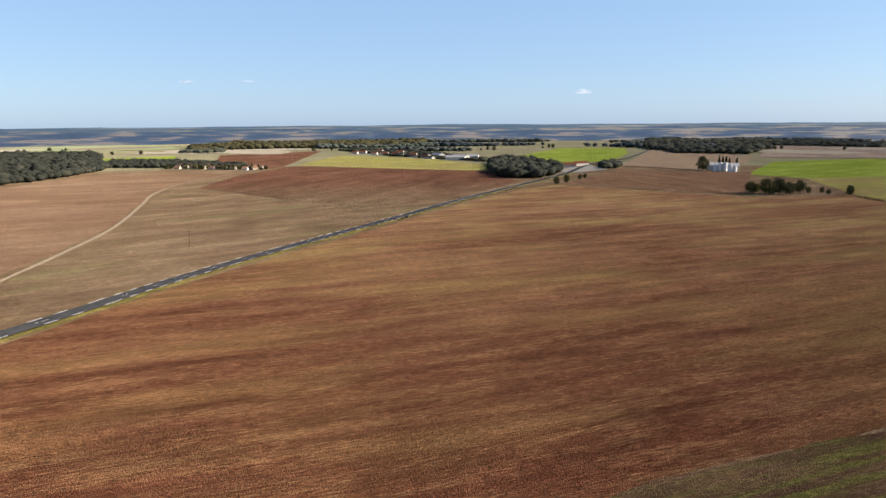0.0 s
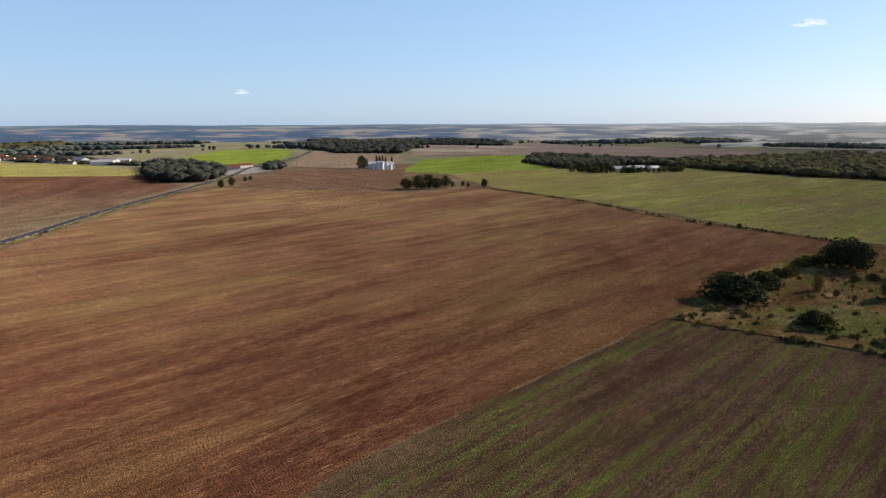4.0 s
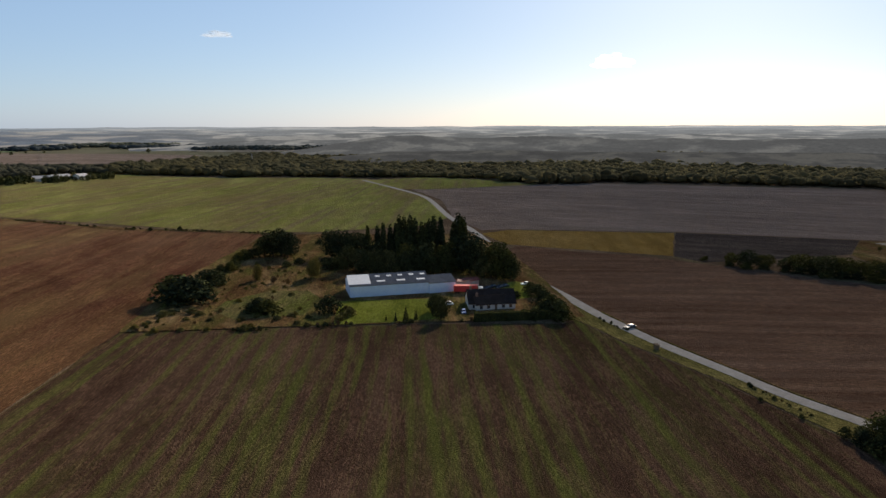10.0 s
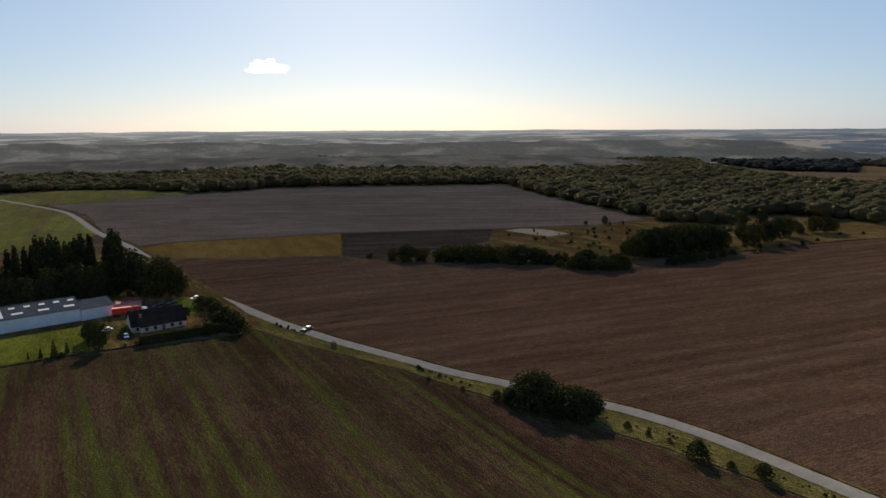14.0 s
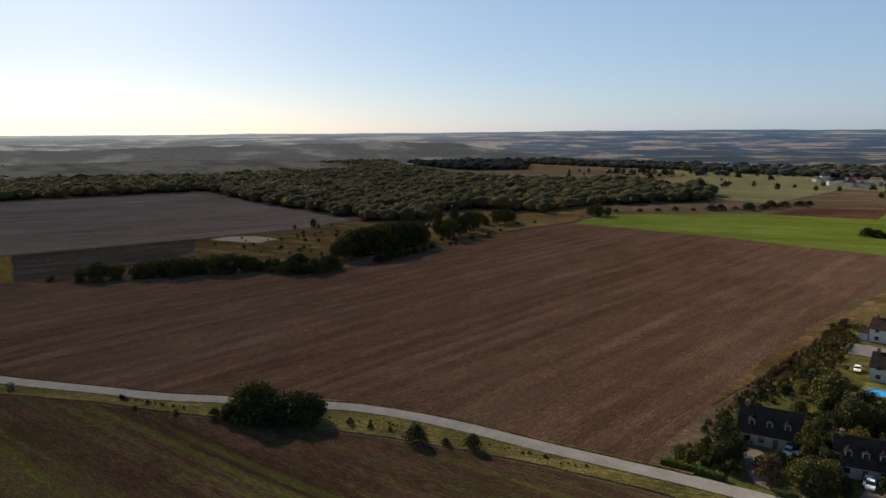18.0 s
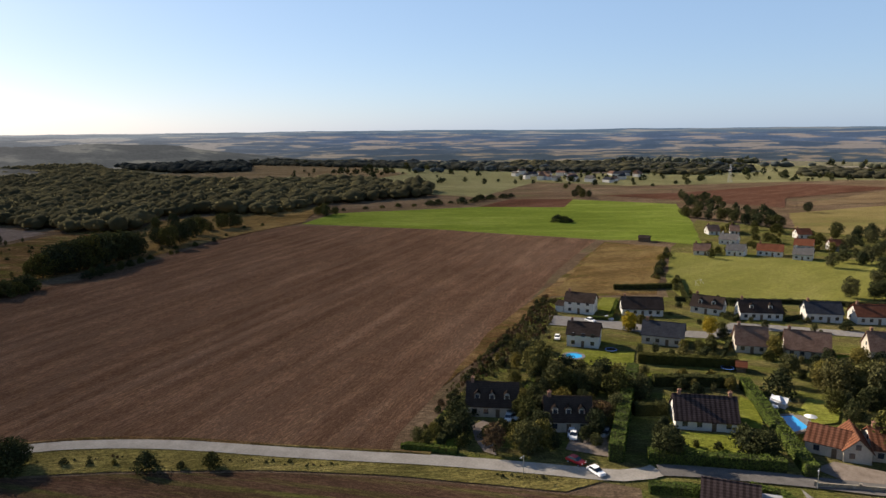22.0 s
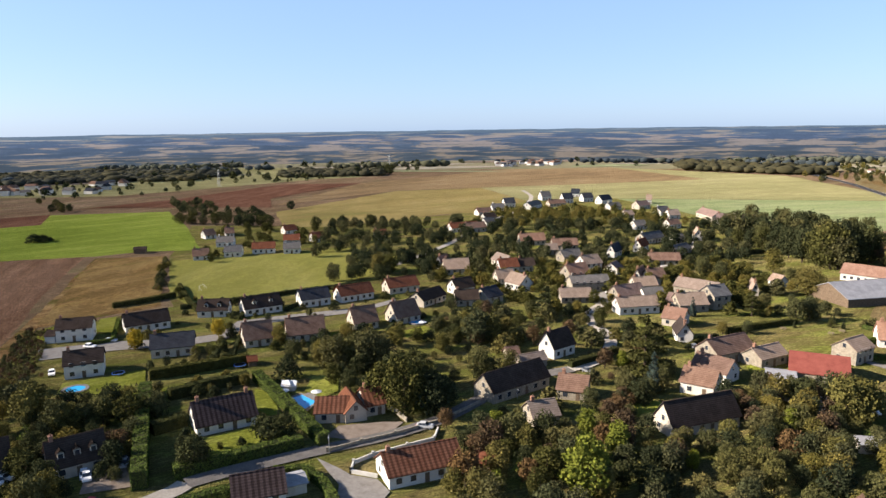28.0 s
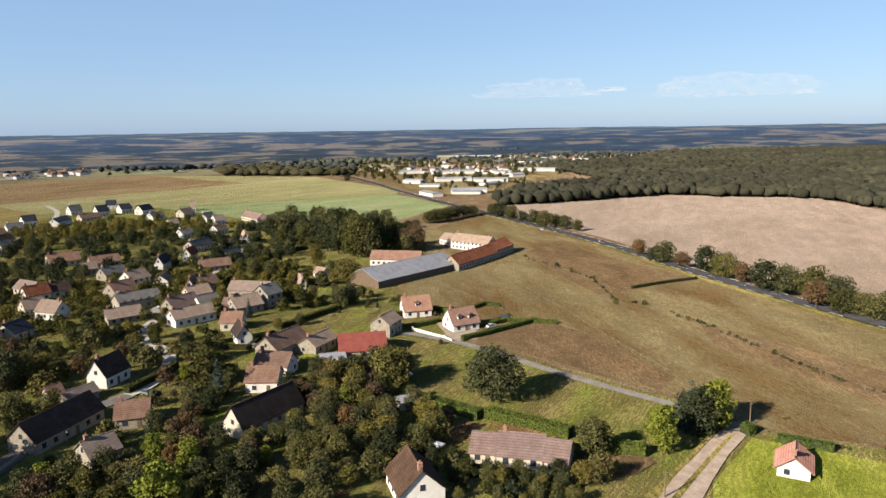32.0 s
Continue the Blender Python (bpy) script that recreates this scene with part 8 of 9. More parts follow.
rows_of([(-123.9, 1671.7), (-104.9, 1667.4), (-91.0, 1633.5), (-67.2, 1598.8), (-36.2, 1536.2), (-14.9, 1505.3), (-7.5, 1478.2), (13.7, 1449.2), (23.4, 1400.5), (44.1, 1374.2)], depth=9, roof=BROWN_TILE, windows=False, chimneys=0, label="far village house with a brown roof", group="far houses")
rows_of([(68.5, 1327.1), (104.6, 1320.0), (112.3, 1360.6), (134.0, 1356.3)], depth=22, roof=GREY_SHEET, windows=False, chimneys=0, label="far grey farm shed", group="far houses", category="shed", name="farm_shed", eave=6)
rows_of([(243.9, 1089.2), (261.2, 1086.2), (269.7, 1114.1), (293.0, 1125.3)], depth=12, roof=RED_TILE, windows=False, chimneys=0, label="roadside building with a red roof", group="far houses", eave=4)
rows_of([(434.1, 990.5), (456.0, 986.9), (451.5, 975.4), (470.7, 972.3)], depth=16, roof=GREY_SHEET, windows=False, chimneys=0, label="white grain store with a grey roof", group="far houses", category="store", name="grain_store", eave=7)
rows_of([(704.0, 739.8), (717.2, 726.0), (729.8, 730.4), (753.3, 723.9), (751.3, 708.0), (768.6, 708.0)], depth=18, roof=GREY_SHEET, windows=False, chimneys=0, label="white farm shed in a copse", group="far houses", category="shed", name="farm_shed", eave=4)
rows_of([(-378.3, 1137.8), (-369.5, 1135.2), (-370.4, 1148.3), (-359.6, 1145.1), (-354.2, 1143.6), (-343.5, 1140.4), (-338.1, 1138.9), (-329.2, 1136.3), (-318.3, 1120.4), (-309.5, 1117.9), (-306.2, 1129.6), (-293.8, 1126.0), (-281.6, 1109.8), (-274.6, 1107.8), (-243.5, 1098.7), (-237.7, 1109.6)], depth=8, roof=BROWN_TILE, windows=False, chimneys=0, label="far hamlet house with a brown roof", group="far houses", eave=2.4, rise=3.6, wall=CREAM_WALL)
rows_of([(-133.8, 1631.3), (-121.0, 1626.7), (-115.3, 1654.0), (-102.3, 1649.3), (-86.2, 1586.1), (-73.7, 1581.7), (-63.8, 1578.2), (-48.8, 1572.9), (-38.3, 1542.1), (-23.7, 1537.0), (-80.6, 1735.7), (-66.9, 1730.6), (-30.5, 1653.5), (-14.9, 1647.8), (0.4, 1502.5), (14.6, 1497.6), (23.6, 1469.4), (36.8, 1440.6)], depth=10, roof=RED_TILE, windows=False, chimneys=0, label="far village house with a red-brown roof", group="far houses", eave=4)
rows_of([(82.6, 1379.1), (107.9, 1348.8), (46.7, 1461.5), (61.7, 1432.1)], depth=14, roof=GREY_SHEET, windows=False, chimneys=0, label="far white shed with a grey roof", group="far houses", category="shed", name="farm_shed", eave=6)
rows_of([(1203.8, 1967.3), (1224.2, 1957.7), (1206.5, 1905.9), (1223.4, 1898.1), (1237.5, 1891.6), (1259.8, 1881.2), (1273.7, 1874.8), (1263.6, 1823.1), (1277.1, 1816.9), (1298.7, 1807.1)], depth=10, roof=BROWN_TILE, windows=False, chimneys=0, label="far pale house among trees", group="far houses", eave=4)


def silo(x, y, height, radius):
    """A round white grain silo with a cone roof."""
    top = new("grain_silo")
    top.matrix_world = pose(x, y, 0)
    bm = bmesh.new()
    bmesh.ops.create_cone(bm, cap_ends=True, segments=24, radius1=radius, radius2=radius, depth=height, matrix=pose(0, 0, height / 2))
    part("drum", bm, WHITE_PLANK, top)
    bm = bmesh.new()
    bmesh.ops.create_cone(bm, cap_ends=True, segments=24, radius1=radius + 0.2, radius2=0.3, depth=radius * 0.5, matrix=pose(0, 0, height + radius * 0.25))
    part("roof", bm, GREY_SHEET, top)
    return tagged(top, "white round grain silo beside a store", "silo", "grain silos")


for x, y, h in [(431.9, 963.7, 10.7), (438.1, 961.9, 14.0), (444.3, 960.0, 14.0), (445.2, 947.0, 12.2), (451.4, 945.2, 9.8)]:
    silo(x, y, h * 0.85, 2.6)
patch("apron_roadside", [(225.9, 1038.4), (295.5, 1120.7), (294.8, 1017.8), (236.6, 959.6), (213.5, 966.3)], CONCRETE, "pale parking apron beside the highway", "apron")
rows_of([(-702.3, -813.2), (-740.8, -787.2), (-725.3, -760.4), (-775.9, -718.0), (-627.5, -650.9), (-665.0, -621.9), (-650.9, -606.6), (-679.2, -572.5), (-782.6, -686.7), (-799.4, -665.1), (-524.5, -521.2), (-550.0, -492.7), (-859.7, -706.0), (-883.4, -649.4), (-585.8, -669.2), (-593.7, -644.2), (-750.2, -624.1), (-770.3, -618.5)], depth=17, roof=PALE_SHEET, windows=False, chimneys=0, label="wide white warehouse in the far town", group="town sheds", category="warehouse", name="town_warehouse", eave=4.5, rise=1.2)
rows_of([(-519.0, -514.2), (-536.9, -490.2), (-619.0, -555.9), (-650.0, -555.2), (-500.8, -545.5), (-488.9, -512.7), (-560.0, -610.0), (-575.0, -590.0)], depth=12, roof=GREY_SHEET, windows=False, chimneys=0, label="low grey shed beside the highway", group="town sheds", category="shed", name="roadside_shed", eave=3.2, rise=1.0)


FAR_WALL = plain_material("far_render", (0.62, 0.60, 0.57), (0.76, 0.74, 0.71), 0.3, 0.9, 0.1)


def town(points, count, label, seed, size=9.0):
    """A far town: many small gabled houses, joined."""
    g = random.Random(seed)
    xs, ys = [q[0] for q in points], [q[1] for q in points]
    bm = bmesh.new()
    done = 0
    while done < count:
        x, y = g.uniform(min(xs), max(xs)), g.uniform(min(ys), max(ys))
        if not inside(x, y, points):
            continue
        done += 1
        n = len(bm.verts)
        L, D, e = size * g.uniform(0.8, 1.6), size * g.uniform(0.7, 1.0), g.uniform(3, 6)
        before = len(bm.faces)
        prism(bm, [(-D / 2, 0), (D / 2, 0), (D / 2, e), (-D / 2, e)], -L / 2, L / 2)
        walls = len(bm.faces)
        prism(bm, [(-D / 2 - 0.4, e), (D / 2 + 0.4, e), (0, e + D * 0.4)], -L / 2 - 0.3, L / 2 + 0.3)
        bm.verts.ensure_lookup_table()
        bm.faces.ensure_lookup_table()
        m = pose(x, y, 0, 0, 0, g.uniform(0, 180))
        for v in bm.verts[n:]:
            v.co = m @ v.co
        tone = g.choice((1, 2, 3, 1))
        for q in bm.faces[walls:]:
            q.material_index = tone
    bmesh.ops.recalc_face_normals(bm, faces=bm.faces)
    return tagged(part("far_town", bm, [FAR_WALL, BROWN_TILE, GREY_TILE, SLATE]), label, "town", kind="stuff")


town([(-860.0, -850.3), (-980.0, -774.0), (-1260.5, -660.5), (-1305.7, -447.3), (-1305.5, -301.2), (-1647.6, -381.7), (-1579.5, -828.5), (-1308.8, -1101.2), (-960.0, -980.0)], 330, "far town of pale houses in the valley", 51, 8)
town([(-272.9, -1232.6), (-392.6, -1243.9), (-423.9, -1343.4), (-298.9, -1350.1)], 30, "far pale village in the valley", 52, 10)
town([(421.3, -847.3), (253.6, -849.7), (301.5, -1006.6), (474.4, -953.1)], 24, "pale valley houses among trees", 53, 10)
town([(1133.2, 2115.5), (1491.0, 2117.2), (1686.9, 2394.8), (1265.8, 2362.0)], 24, "far pale village behind dark trees", 55, 12)
town([(-690.0, -860.0), (-740.0, -740.0), (-800.0, -660.0), (-900.0, -780.0), (-880.0, -930.0)], 40, "pale sheds and houses at the edge of the far town", 56, 9)
scatter([(-560.0, -760.0), (-700.0, -640.0), (-831.3, -592.8), (-1125.0, -518.1), (-1305.0, -330.0), (-1600.0, -420.0), (-1529.8, -866.2), (-1156.0, -1091.8), (-800.0, -1000.0)], 420, ("dark", "broad"), 6, 11, 0.0, 57, "far town trees", 11, far=True)
scatter([(-548.0, -560.0), (-600.0, -500.0), (-700.0, -540.0), (-760.0, -700.0), (-640.0, -760.0), (-590.0, -720.0)], 60, ("dark", "broad", "olive", "bush"), 4, 8, 1.0, 62, "shed yard trees", 7, far=True)
scatter([(-560.0, -780.0), (-690.0, -640.0), (-860.0, -640.0), (-1020.0, -820.0), (-900.0, -1080.0), (-700.0, -1000.0)], 170, ("dark", "broad", "olive"), 5, 10, 0.0, 61, "far town trees", 8, far=True)
scatter([(353.3, -820.0), (198.6, -822.6), (196.3, -898.9), (8.9, -1006.6), (9.7, -1137.6), (250.1, -1041.8), (427.9, -997.0)], 60, ("dark", "broad", "bush"), 4, 9, 0.0, 58, "valley trees", 12, far=True)
scatter([(172.0, -705.0), (135.0, -610.0), (95.0, -560.0), (58.0, -545.0), (62.0, -585.0), (112.0, -650.0), (150.0, -722.0)], 46, ("dark", "broad", "olive", "bush"), 4.5, 9.5, 0.0, 60, "copse trees", 5, far=True)
scatter([(640.0, 770.0), (655.0, 725.0), (700.0, 690.0), (770.0, 672.0), (800.0, 700.0), (765.0, 735.0), (700.0, 775.0)], 75, ("dark", "dark", "broad", "bush"), 5.5, 10, 0.0, 63, "farm copse trees", 6, far=True)
scatter([(665.4, -638.8), (479.3, -689.8), (242.8, -814.4), (314.7, -1049.6), (579.1, -981.0), (832.1, -866.1)], 50, ("dark", "broad", "bush"), 4, 9, 0.0, 59, "valley trees", 12, far=True)

for ends in ([(437.2, -1019.0), (235.5, -1083.3), (169.5, -1137.9), (188.2, -1267.1), (411.6, -1316.7), (502.4, -1173.7)], [(92.6, -1059.0), (-58.8, -1057.3), (-66.3, -1187.7), (104.7, -1203.1)],
            
             [(1086.4, -983.9), (749.4, -1005.2), (424.8, -1007.4), (245.0, -1152.5), (274.1, -1288.1), (545.5, -1136.0), (1241.8, -1125.6)]):
    wood("woodland", ends, 10, 8, WOODS, "long belt of valley woodland", 70, sprays=6)

# ---- clouds ----
def cloud_material(name, strength, thick):
    m = bpy.data.materials.new(name)
    m.use_nodes = True
    nodes, links = m.node_tree.nodes, m.node_tree.links
    nodes.remove(nodes["Principled BSDF"])
    # cloud brightness is emitted here; the sun does not light it
    glow, gap_air, soft_mix = nodes.new("ShaderNodeEmission"), nodes.new("ShaderNodeBsdfTransparent"), nodes.new("ShaderNodeMixShader")
    glow.inputs["Color"].default_value, glow.inputs["Strength"].default_value = (0.95, 0.97, 1.0, 1), strength
    wisps = noise_at(nodes, links, mapped(nodes, links, 0, (60, 60, 30)), 1.0, 5, 0.6)
    links.new(ramp(nodes, links, wisps, [(0.38, (0,) * 3), (0.66, (thick,) * 3)]), soft_mix.inputs["Fac"])
    links.new(gap_air.outputs[0], soft_mix.inputs[1])
    links.new(glow.outputs[0], soft_mix.inputs[2])
    links.new(soft_mix.outputs[0], m.node_tree.nodes["Material Output"].inputs["Surface"])
    return m


CUMULUS = cloud_material("glowing_cloud", 1.5, 0.34)
PUFF = cloud_material("small_cloud", 0.45, 0.22)
VEIL = cloud_material("thin_cloud", 0.40, 0.2)


def cloud(az, up, width, seed, tall=0.35, material=PUFF, shells=(1.0, 0.82, 0.62)):
    """A small fair-weather cloud in the sky's backdrop: three billowing shells over a flat foot."""
    d = 4300.0
    w = d * math.tan(radians(width)) / 2
    bm = bmesh.new()
    for size in shells:
        start = len(bm.verts)
        bmesh.ops.create_icosphere(bm, subdivisions=4, radius=1.0)
        bm.verts.ensure_lookup_table()
        for v in bm.verts[start:]:
            q = v.co.normalized()
            k = size * (0.55 + 0.8 * (noise.fractal(q * 1.9 + Vector((seed * 7.1 + size, 0, 0)), 0.9, 2.1, 5) * 0.5 + 0.35))
            v.co = Vector((q.x * w * k, q.y * w * 0.4 * k, max(q.z, -0.25) * w * tall * 1.6 * k))
    a = radians(az)
    ob = part("backdrop", bm, material)
    ob.matrix_world = pose(d * math.cos(a), d * math.sin(a), EYE + d * math.tan(radians(up)), 0, 0, az - 90)
    ob.data.polygons.foreach_set("use_smooth", [True] * len(ob.data.polygons))
    ob.visible_shadow = False
    return tagged(ob, "small white fair-weather cloud low in the sky", "cloud", kind="structure")


cloud(2.4, 4.6, 3.2, 1, 0.35, CUMULUS)
cloud(33.2, 6.7, 2.6, 2, 0.2)
cloud(76.0, 2.3, 1.2, 4, 0.3)
cloud(107.0, 3.2, 1.2, 5, 0.12, VEIL)
cloud(102.5, 3.3, 1.0, 6, 0.12, VEIL)
cloud(-148.0, 2.7, 2.4, 7, 0.15)
cloud(-142.0, 2.6, 10.0, 8, 0.14, VEIL, (1.0,))
cloud(-157.0, 2.4, 12.0, 9, 0.14, VEIL, (1.0,))

# ---- vehicles ----
def paint(name, colour, rough=0.5):
    m, nodes, links, b = node_material(name, rough)
    b.inputs["Base Color"].default_value = (*colour, 1)
    b.inputs["Coat Weight"].default_value = 0.1
    return m


RUBBER = plain_material("tyre_rubber", (0.02, 0.02, 0.02), (0.03, 0.03, 0.03), 2, 0.9, 0.2)
CAR_PAINT = {"white": paint("white_car_paint", (0.75, 0.75, 0.75)), "silver": paint("silver_car_paint", (0.42, 0.43, 0.45)), "red": paint("red_car_paint", (0.45, 0.03, 0.03)),
             "black": paint("black_car_paint", (0.02, 0.02, 0.025)), "blue": paint("blue_car_paint", (0.05, 0.12, 0.32)), "grey": paint("grey_car_paint", (0.14, 0.145, 0.15))}


def car(x, y, heading, colour, label, estate=False):
    top = new("car")
    top.matrix_world = pose(x, y, 0.12, 0, 0, heading)
    bm = bmesh.new()
    w = 0.88
    prism(bm, [(-2.1, 0.35), (2.1, 0.35), (2.12, 0.62), (1.95, 0.82), (0.95, 0.95), (-1.95, 0.95), (-2.12, 0.7)], -w, w)
    bmesh.ops.bevel(bm, geom=bm.edges[:], offset=0.07, segments=2, affect="EDGES")
    part("body", bm, CAR_PAINT[colour], top)
    bm = bmesh.new()
    tail = -1.9 if estate else -1.6
    lo = [bm.verts.new((sx * 0.82, yy, 0.93)) for sx, yy in ((-1, tail), (1, tail), (1, 1.0), (-1, 1.0))]
    hi = [bm.verts.new((sx * 0.66, yy, 1.42)) for sx, yy in ((-1, tail + 0.45), (1, tail + 0.45), (1, 0.25), (-1, 0.25))]
    for i in range(4):
        bm.faces.new((lo[i], lo[(i + 1) % 4], hi[(i + 1) % 4], hi[i]))
    part("glazing", bm, GLASS, top, "dark window glass")
    bm = bmesh.new()
    box(bm, -0.67, 0.67, tail + 0.42, 0.28, 1.41, 1.47)
    part("roof", bm, CAR_PAINT[colour], top)
    for sx in (-0.82, 0.82):
        for yy in (-1.3, 1.3):
            bm = bmesh.new()
            bmesh.ops.create_cone(bm, cap_ends=True, segments=16, radius1=0.32, radius2=0.32, depth=0.2, matrix=pose(sx, yy, 0.2, 0, 90, 0))
            tyre = part("wheel", bm, RUBBER, top)
            bm = bmesh.new()
            bmesh.ops.create_cone(bm, cap_ends=True, segments=12, radius1=0.2, radius2=0.2, depth=0.22, matrix=pose(sx, yy, 0.2, 0, 90, 0))
            part("rim", bm, METAL_GREY, tyre)
    for sx in (-0.6, 0.6):
        for yy, name, material in ((2.08, "headlight", FRAME), (-2.1, "tail_light", CAR_PAINT["red"])):
            bm = bmesh.new()
            box(bm, sx - 0.18, sx + 0.18, yy - 0.05, yy + 0.05, 0.62, 0.76)
            part(name, bm, material, top)
    return tagged(top, label, "car")


def cars(rows, heading, colour, label, estate=False):
    for x, y in rows:
        car(x, y, heading, colour, label, estate)


cars([(44.5, -127.7)], 62, "white", "white hatchback on the lane")
cars([(49.8, -129.9)], 75, "red", "red car parked on the drive entrance")
cars([(54.8, -141.1), (71.9, -142.2)], 20, "white", "white car parked before a house")
cars([(48.9, -145.9)], 10, "silver", "silver car parked beside a hedge")
cars([(-16.5, -153.8)], 70, "silver", "silver car parked beside the road")
cars([(85.7, -234.7)], 70, "white", "white car parked in the estate street")
cars([(81.0, -240.1)], 80, "silver", "silver car parked in the estate street")
cars([(87.7, -209.1)], 20, "white", "white car parked on the lawn edge")
cars([(284.8, 61.0), (288.5, 59.3), (288.3, 56.2), (290.9, 54.5)], 60, "black", "dark car parked in the yard")
cars([(280.2, 58.5), (297.6, 46.4), (254.8, 70.2)], 30, "white", "white car parked in the yard")
cars([(245.1, 61.5)], 110, "blue", "blue car parked before the house")
cars([(-107.2, 311.1)], 69, "black", "black car on the highway")
cars([(-12.1, 505.6)], 63, "grey", "grey car on the highway")
cars([(-3.4, 517.0)], 63, "black", "black car on the highway")
cars([(-353.4, -226.6)], -62, "white", "white car on the highway")
cars([(-376.0, -286.1)], -62, "silver", "silver car on the highway")
cars([(240.9, 0.7)], 45, "black", "dark car on the lane beside the field")


def lorry(x, y, heading):
    """A red box trailer behind a white cab."""
    top = new("lorry")
    top.matrix_world = pose(x, y, 0.1, 0, 0, heading)
    bm = bmesh.new()
    box(bm, -6, 4, -1.25, 1.25, 1.1, 3.6)
    bmesh.ops.bevel(bm, geom=bm.edges[:], offset=0.05, segments=1, affect="EDGES")
    part("trailer_box", bm, CAR_PAINT["red"], top, "red trailer body")
    bm = bmesh.new()
    prism(bm, [(-1.2, 0.6), (1.2, 0.6), (1.2, 2.9), (-1.2, 2.9)], 4.4, 6.4)
    bmesh.ops.bevel(bm, geom=bm.edges[:], offset=0.15, segments=2, affect="EDGES")
    part("cab", bm, CAR_PAINT["white"], top, "white driver's cab")
    bm = bmesh.new()
    box(bm, 6.36, 6.43, -1.0, 1.0, 1.8, 2.6)
    part("windscreen", bm, GLASS, top)
    bm = bmesh.new()
    box(bm, -6, 5.8, -0.4, 0.4, 0.75, 1.1)
    part("chassis", bm, RUBBER, top)
    for xx in (-5, -3.8, 5.3):
        for yy in (-1.05, 1.05):
            bm = bmesh.new()
            bmesh.ops.create_cone(bm, cap_ends=True, segments=16, radius1=0.5, radius2=0.5, depth=0.3, matrix=pose(xx, yy, 0.42, 90, 0, 0))
            part("wheel", bm, RUBBER, top)
    return tagged(top, "lorry with a red box trailer and white cab", "lorry")


spot = (275.7, 67.3)
lorry(spot[0], spot[1], -75)

# skylights on the warehouse roof
ware = bpy.data.objects["warehouse"]
MILKY = plain_material("milky_roof_panel", (0.72, 0.73, 0.74), (0.82, 0.83, 0.84), 0.8, 0.35, 0.08)
L = ware.children[0].dimensions.x
tilt = math.degrees(math.atan2(3.0, 8.0))
for row, (back, n, wide) in enumerate(((-2.0, 7, 2.0), (-5.6, 4, 3.6))):
    for i in range(n):
        bm = bmesh.new()
        box(bm, -wide / 2, wide / 2, -0.55, 0.55, 0, 0.06)
        sk = part("skylight", bm, MILKY, ware, "milky white roof panel")
        sk.matrix_local = pose(-L / 2 + (i + 0.6) * L / n, back, 5.0 + (8.0 + back) * 3.0 / 8.0 + 0.24, tilt, 0, 0)
bm = bmesh.new()
box(bm, -L / 2 - 0.2, -L / 2 + 9, -7.6, -0.3, 0, 0.05)
sk = part("roof_panel", bm, MILKY, ware, "new white roof panel")
sk.matrix_local = Matrix.Translation((0, 0, 8.0 + 0.23)) @ pose(0, 0, 0, tilt, 0, 0)

# ---- poles and fences ----
def pole(x, y, height, label="wooden telephone pole", arm=True, material=WOOD):
    top = new("telephone_pole")
    top.matrix_world = pose(x, y, 0, 0, 0, random.uniform(0, 180))
    bm = bmesh.new()
    bmesh.ops.create_cone(bm, cap_ends=True, segments=10, radius1=0.16, radius2=0.1, depth=height, matrix=pose(0, 0, height / 2))
    part("shaft", bm, material, top)
    if arm:
        bm = bmesh.new()
        box(bm, -0.7, 0.7, -0.05, 0.05, height - 0.5, height - 0.38)
        part("crossarm", bm, material, top)
    return tagged(top, label, "pole")


def lamp(x, y, heading, height=6.0):
    top = new("street_lamp")
    top.matrix_world = pose(x, y, 0, 0, 0, heading)
    bm = bmesh.new()
    bmesh.ops.create_cone(bm, cap_ends=True, segments=10, radius1=0.09, radius2=0.06, depth=height, matrix=pose(0, 0, height / 2))
    part("post", bm, METAL_GREY, top)
    bm = bmesh.new()
    box(bm, -0.04, 1.2, -0.04, 0.04, height - 0.06, height + 0.02)
    part("arm", bm, METAL_GREY, top)
    bm = bmesh.new()
    box(bm, 0.9, 1.5, -0.14, 0.14, height - 0.12, height + 0.06)
    bmesh.ops.bevel(bm, geom=bm.edges[:], offset=0.03, segments=1, affect="EDGES")
    part("lantern", bm, METAL_GREY, top)
    return tagged(top, "grey steel street lamp beside the road", "street lamp")


for x, y, h in [(-129.4, 406.9, 9.4), (-69.4, 565.1, 5.5), (-246.3, -186.2, 9.6), (-184.5, -202.6, 7.3), (-157.3, -58.9, 6.1), (-114.6, -57.7, 5.7), (527.1, 856.2, 6.4)]:
    pole(x, y, h, "weathered wooden telephone pole in a field")
for x, y, h in [(57.2, -120.1, 4.1), (5.7, -144.4, 4.3), (-20.9, -156.3, 3.3), (-42.5, -168.1, 2.7)]:
    lamp(x, y, 90, h)


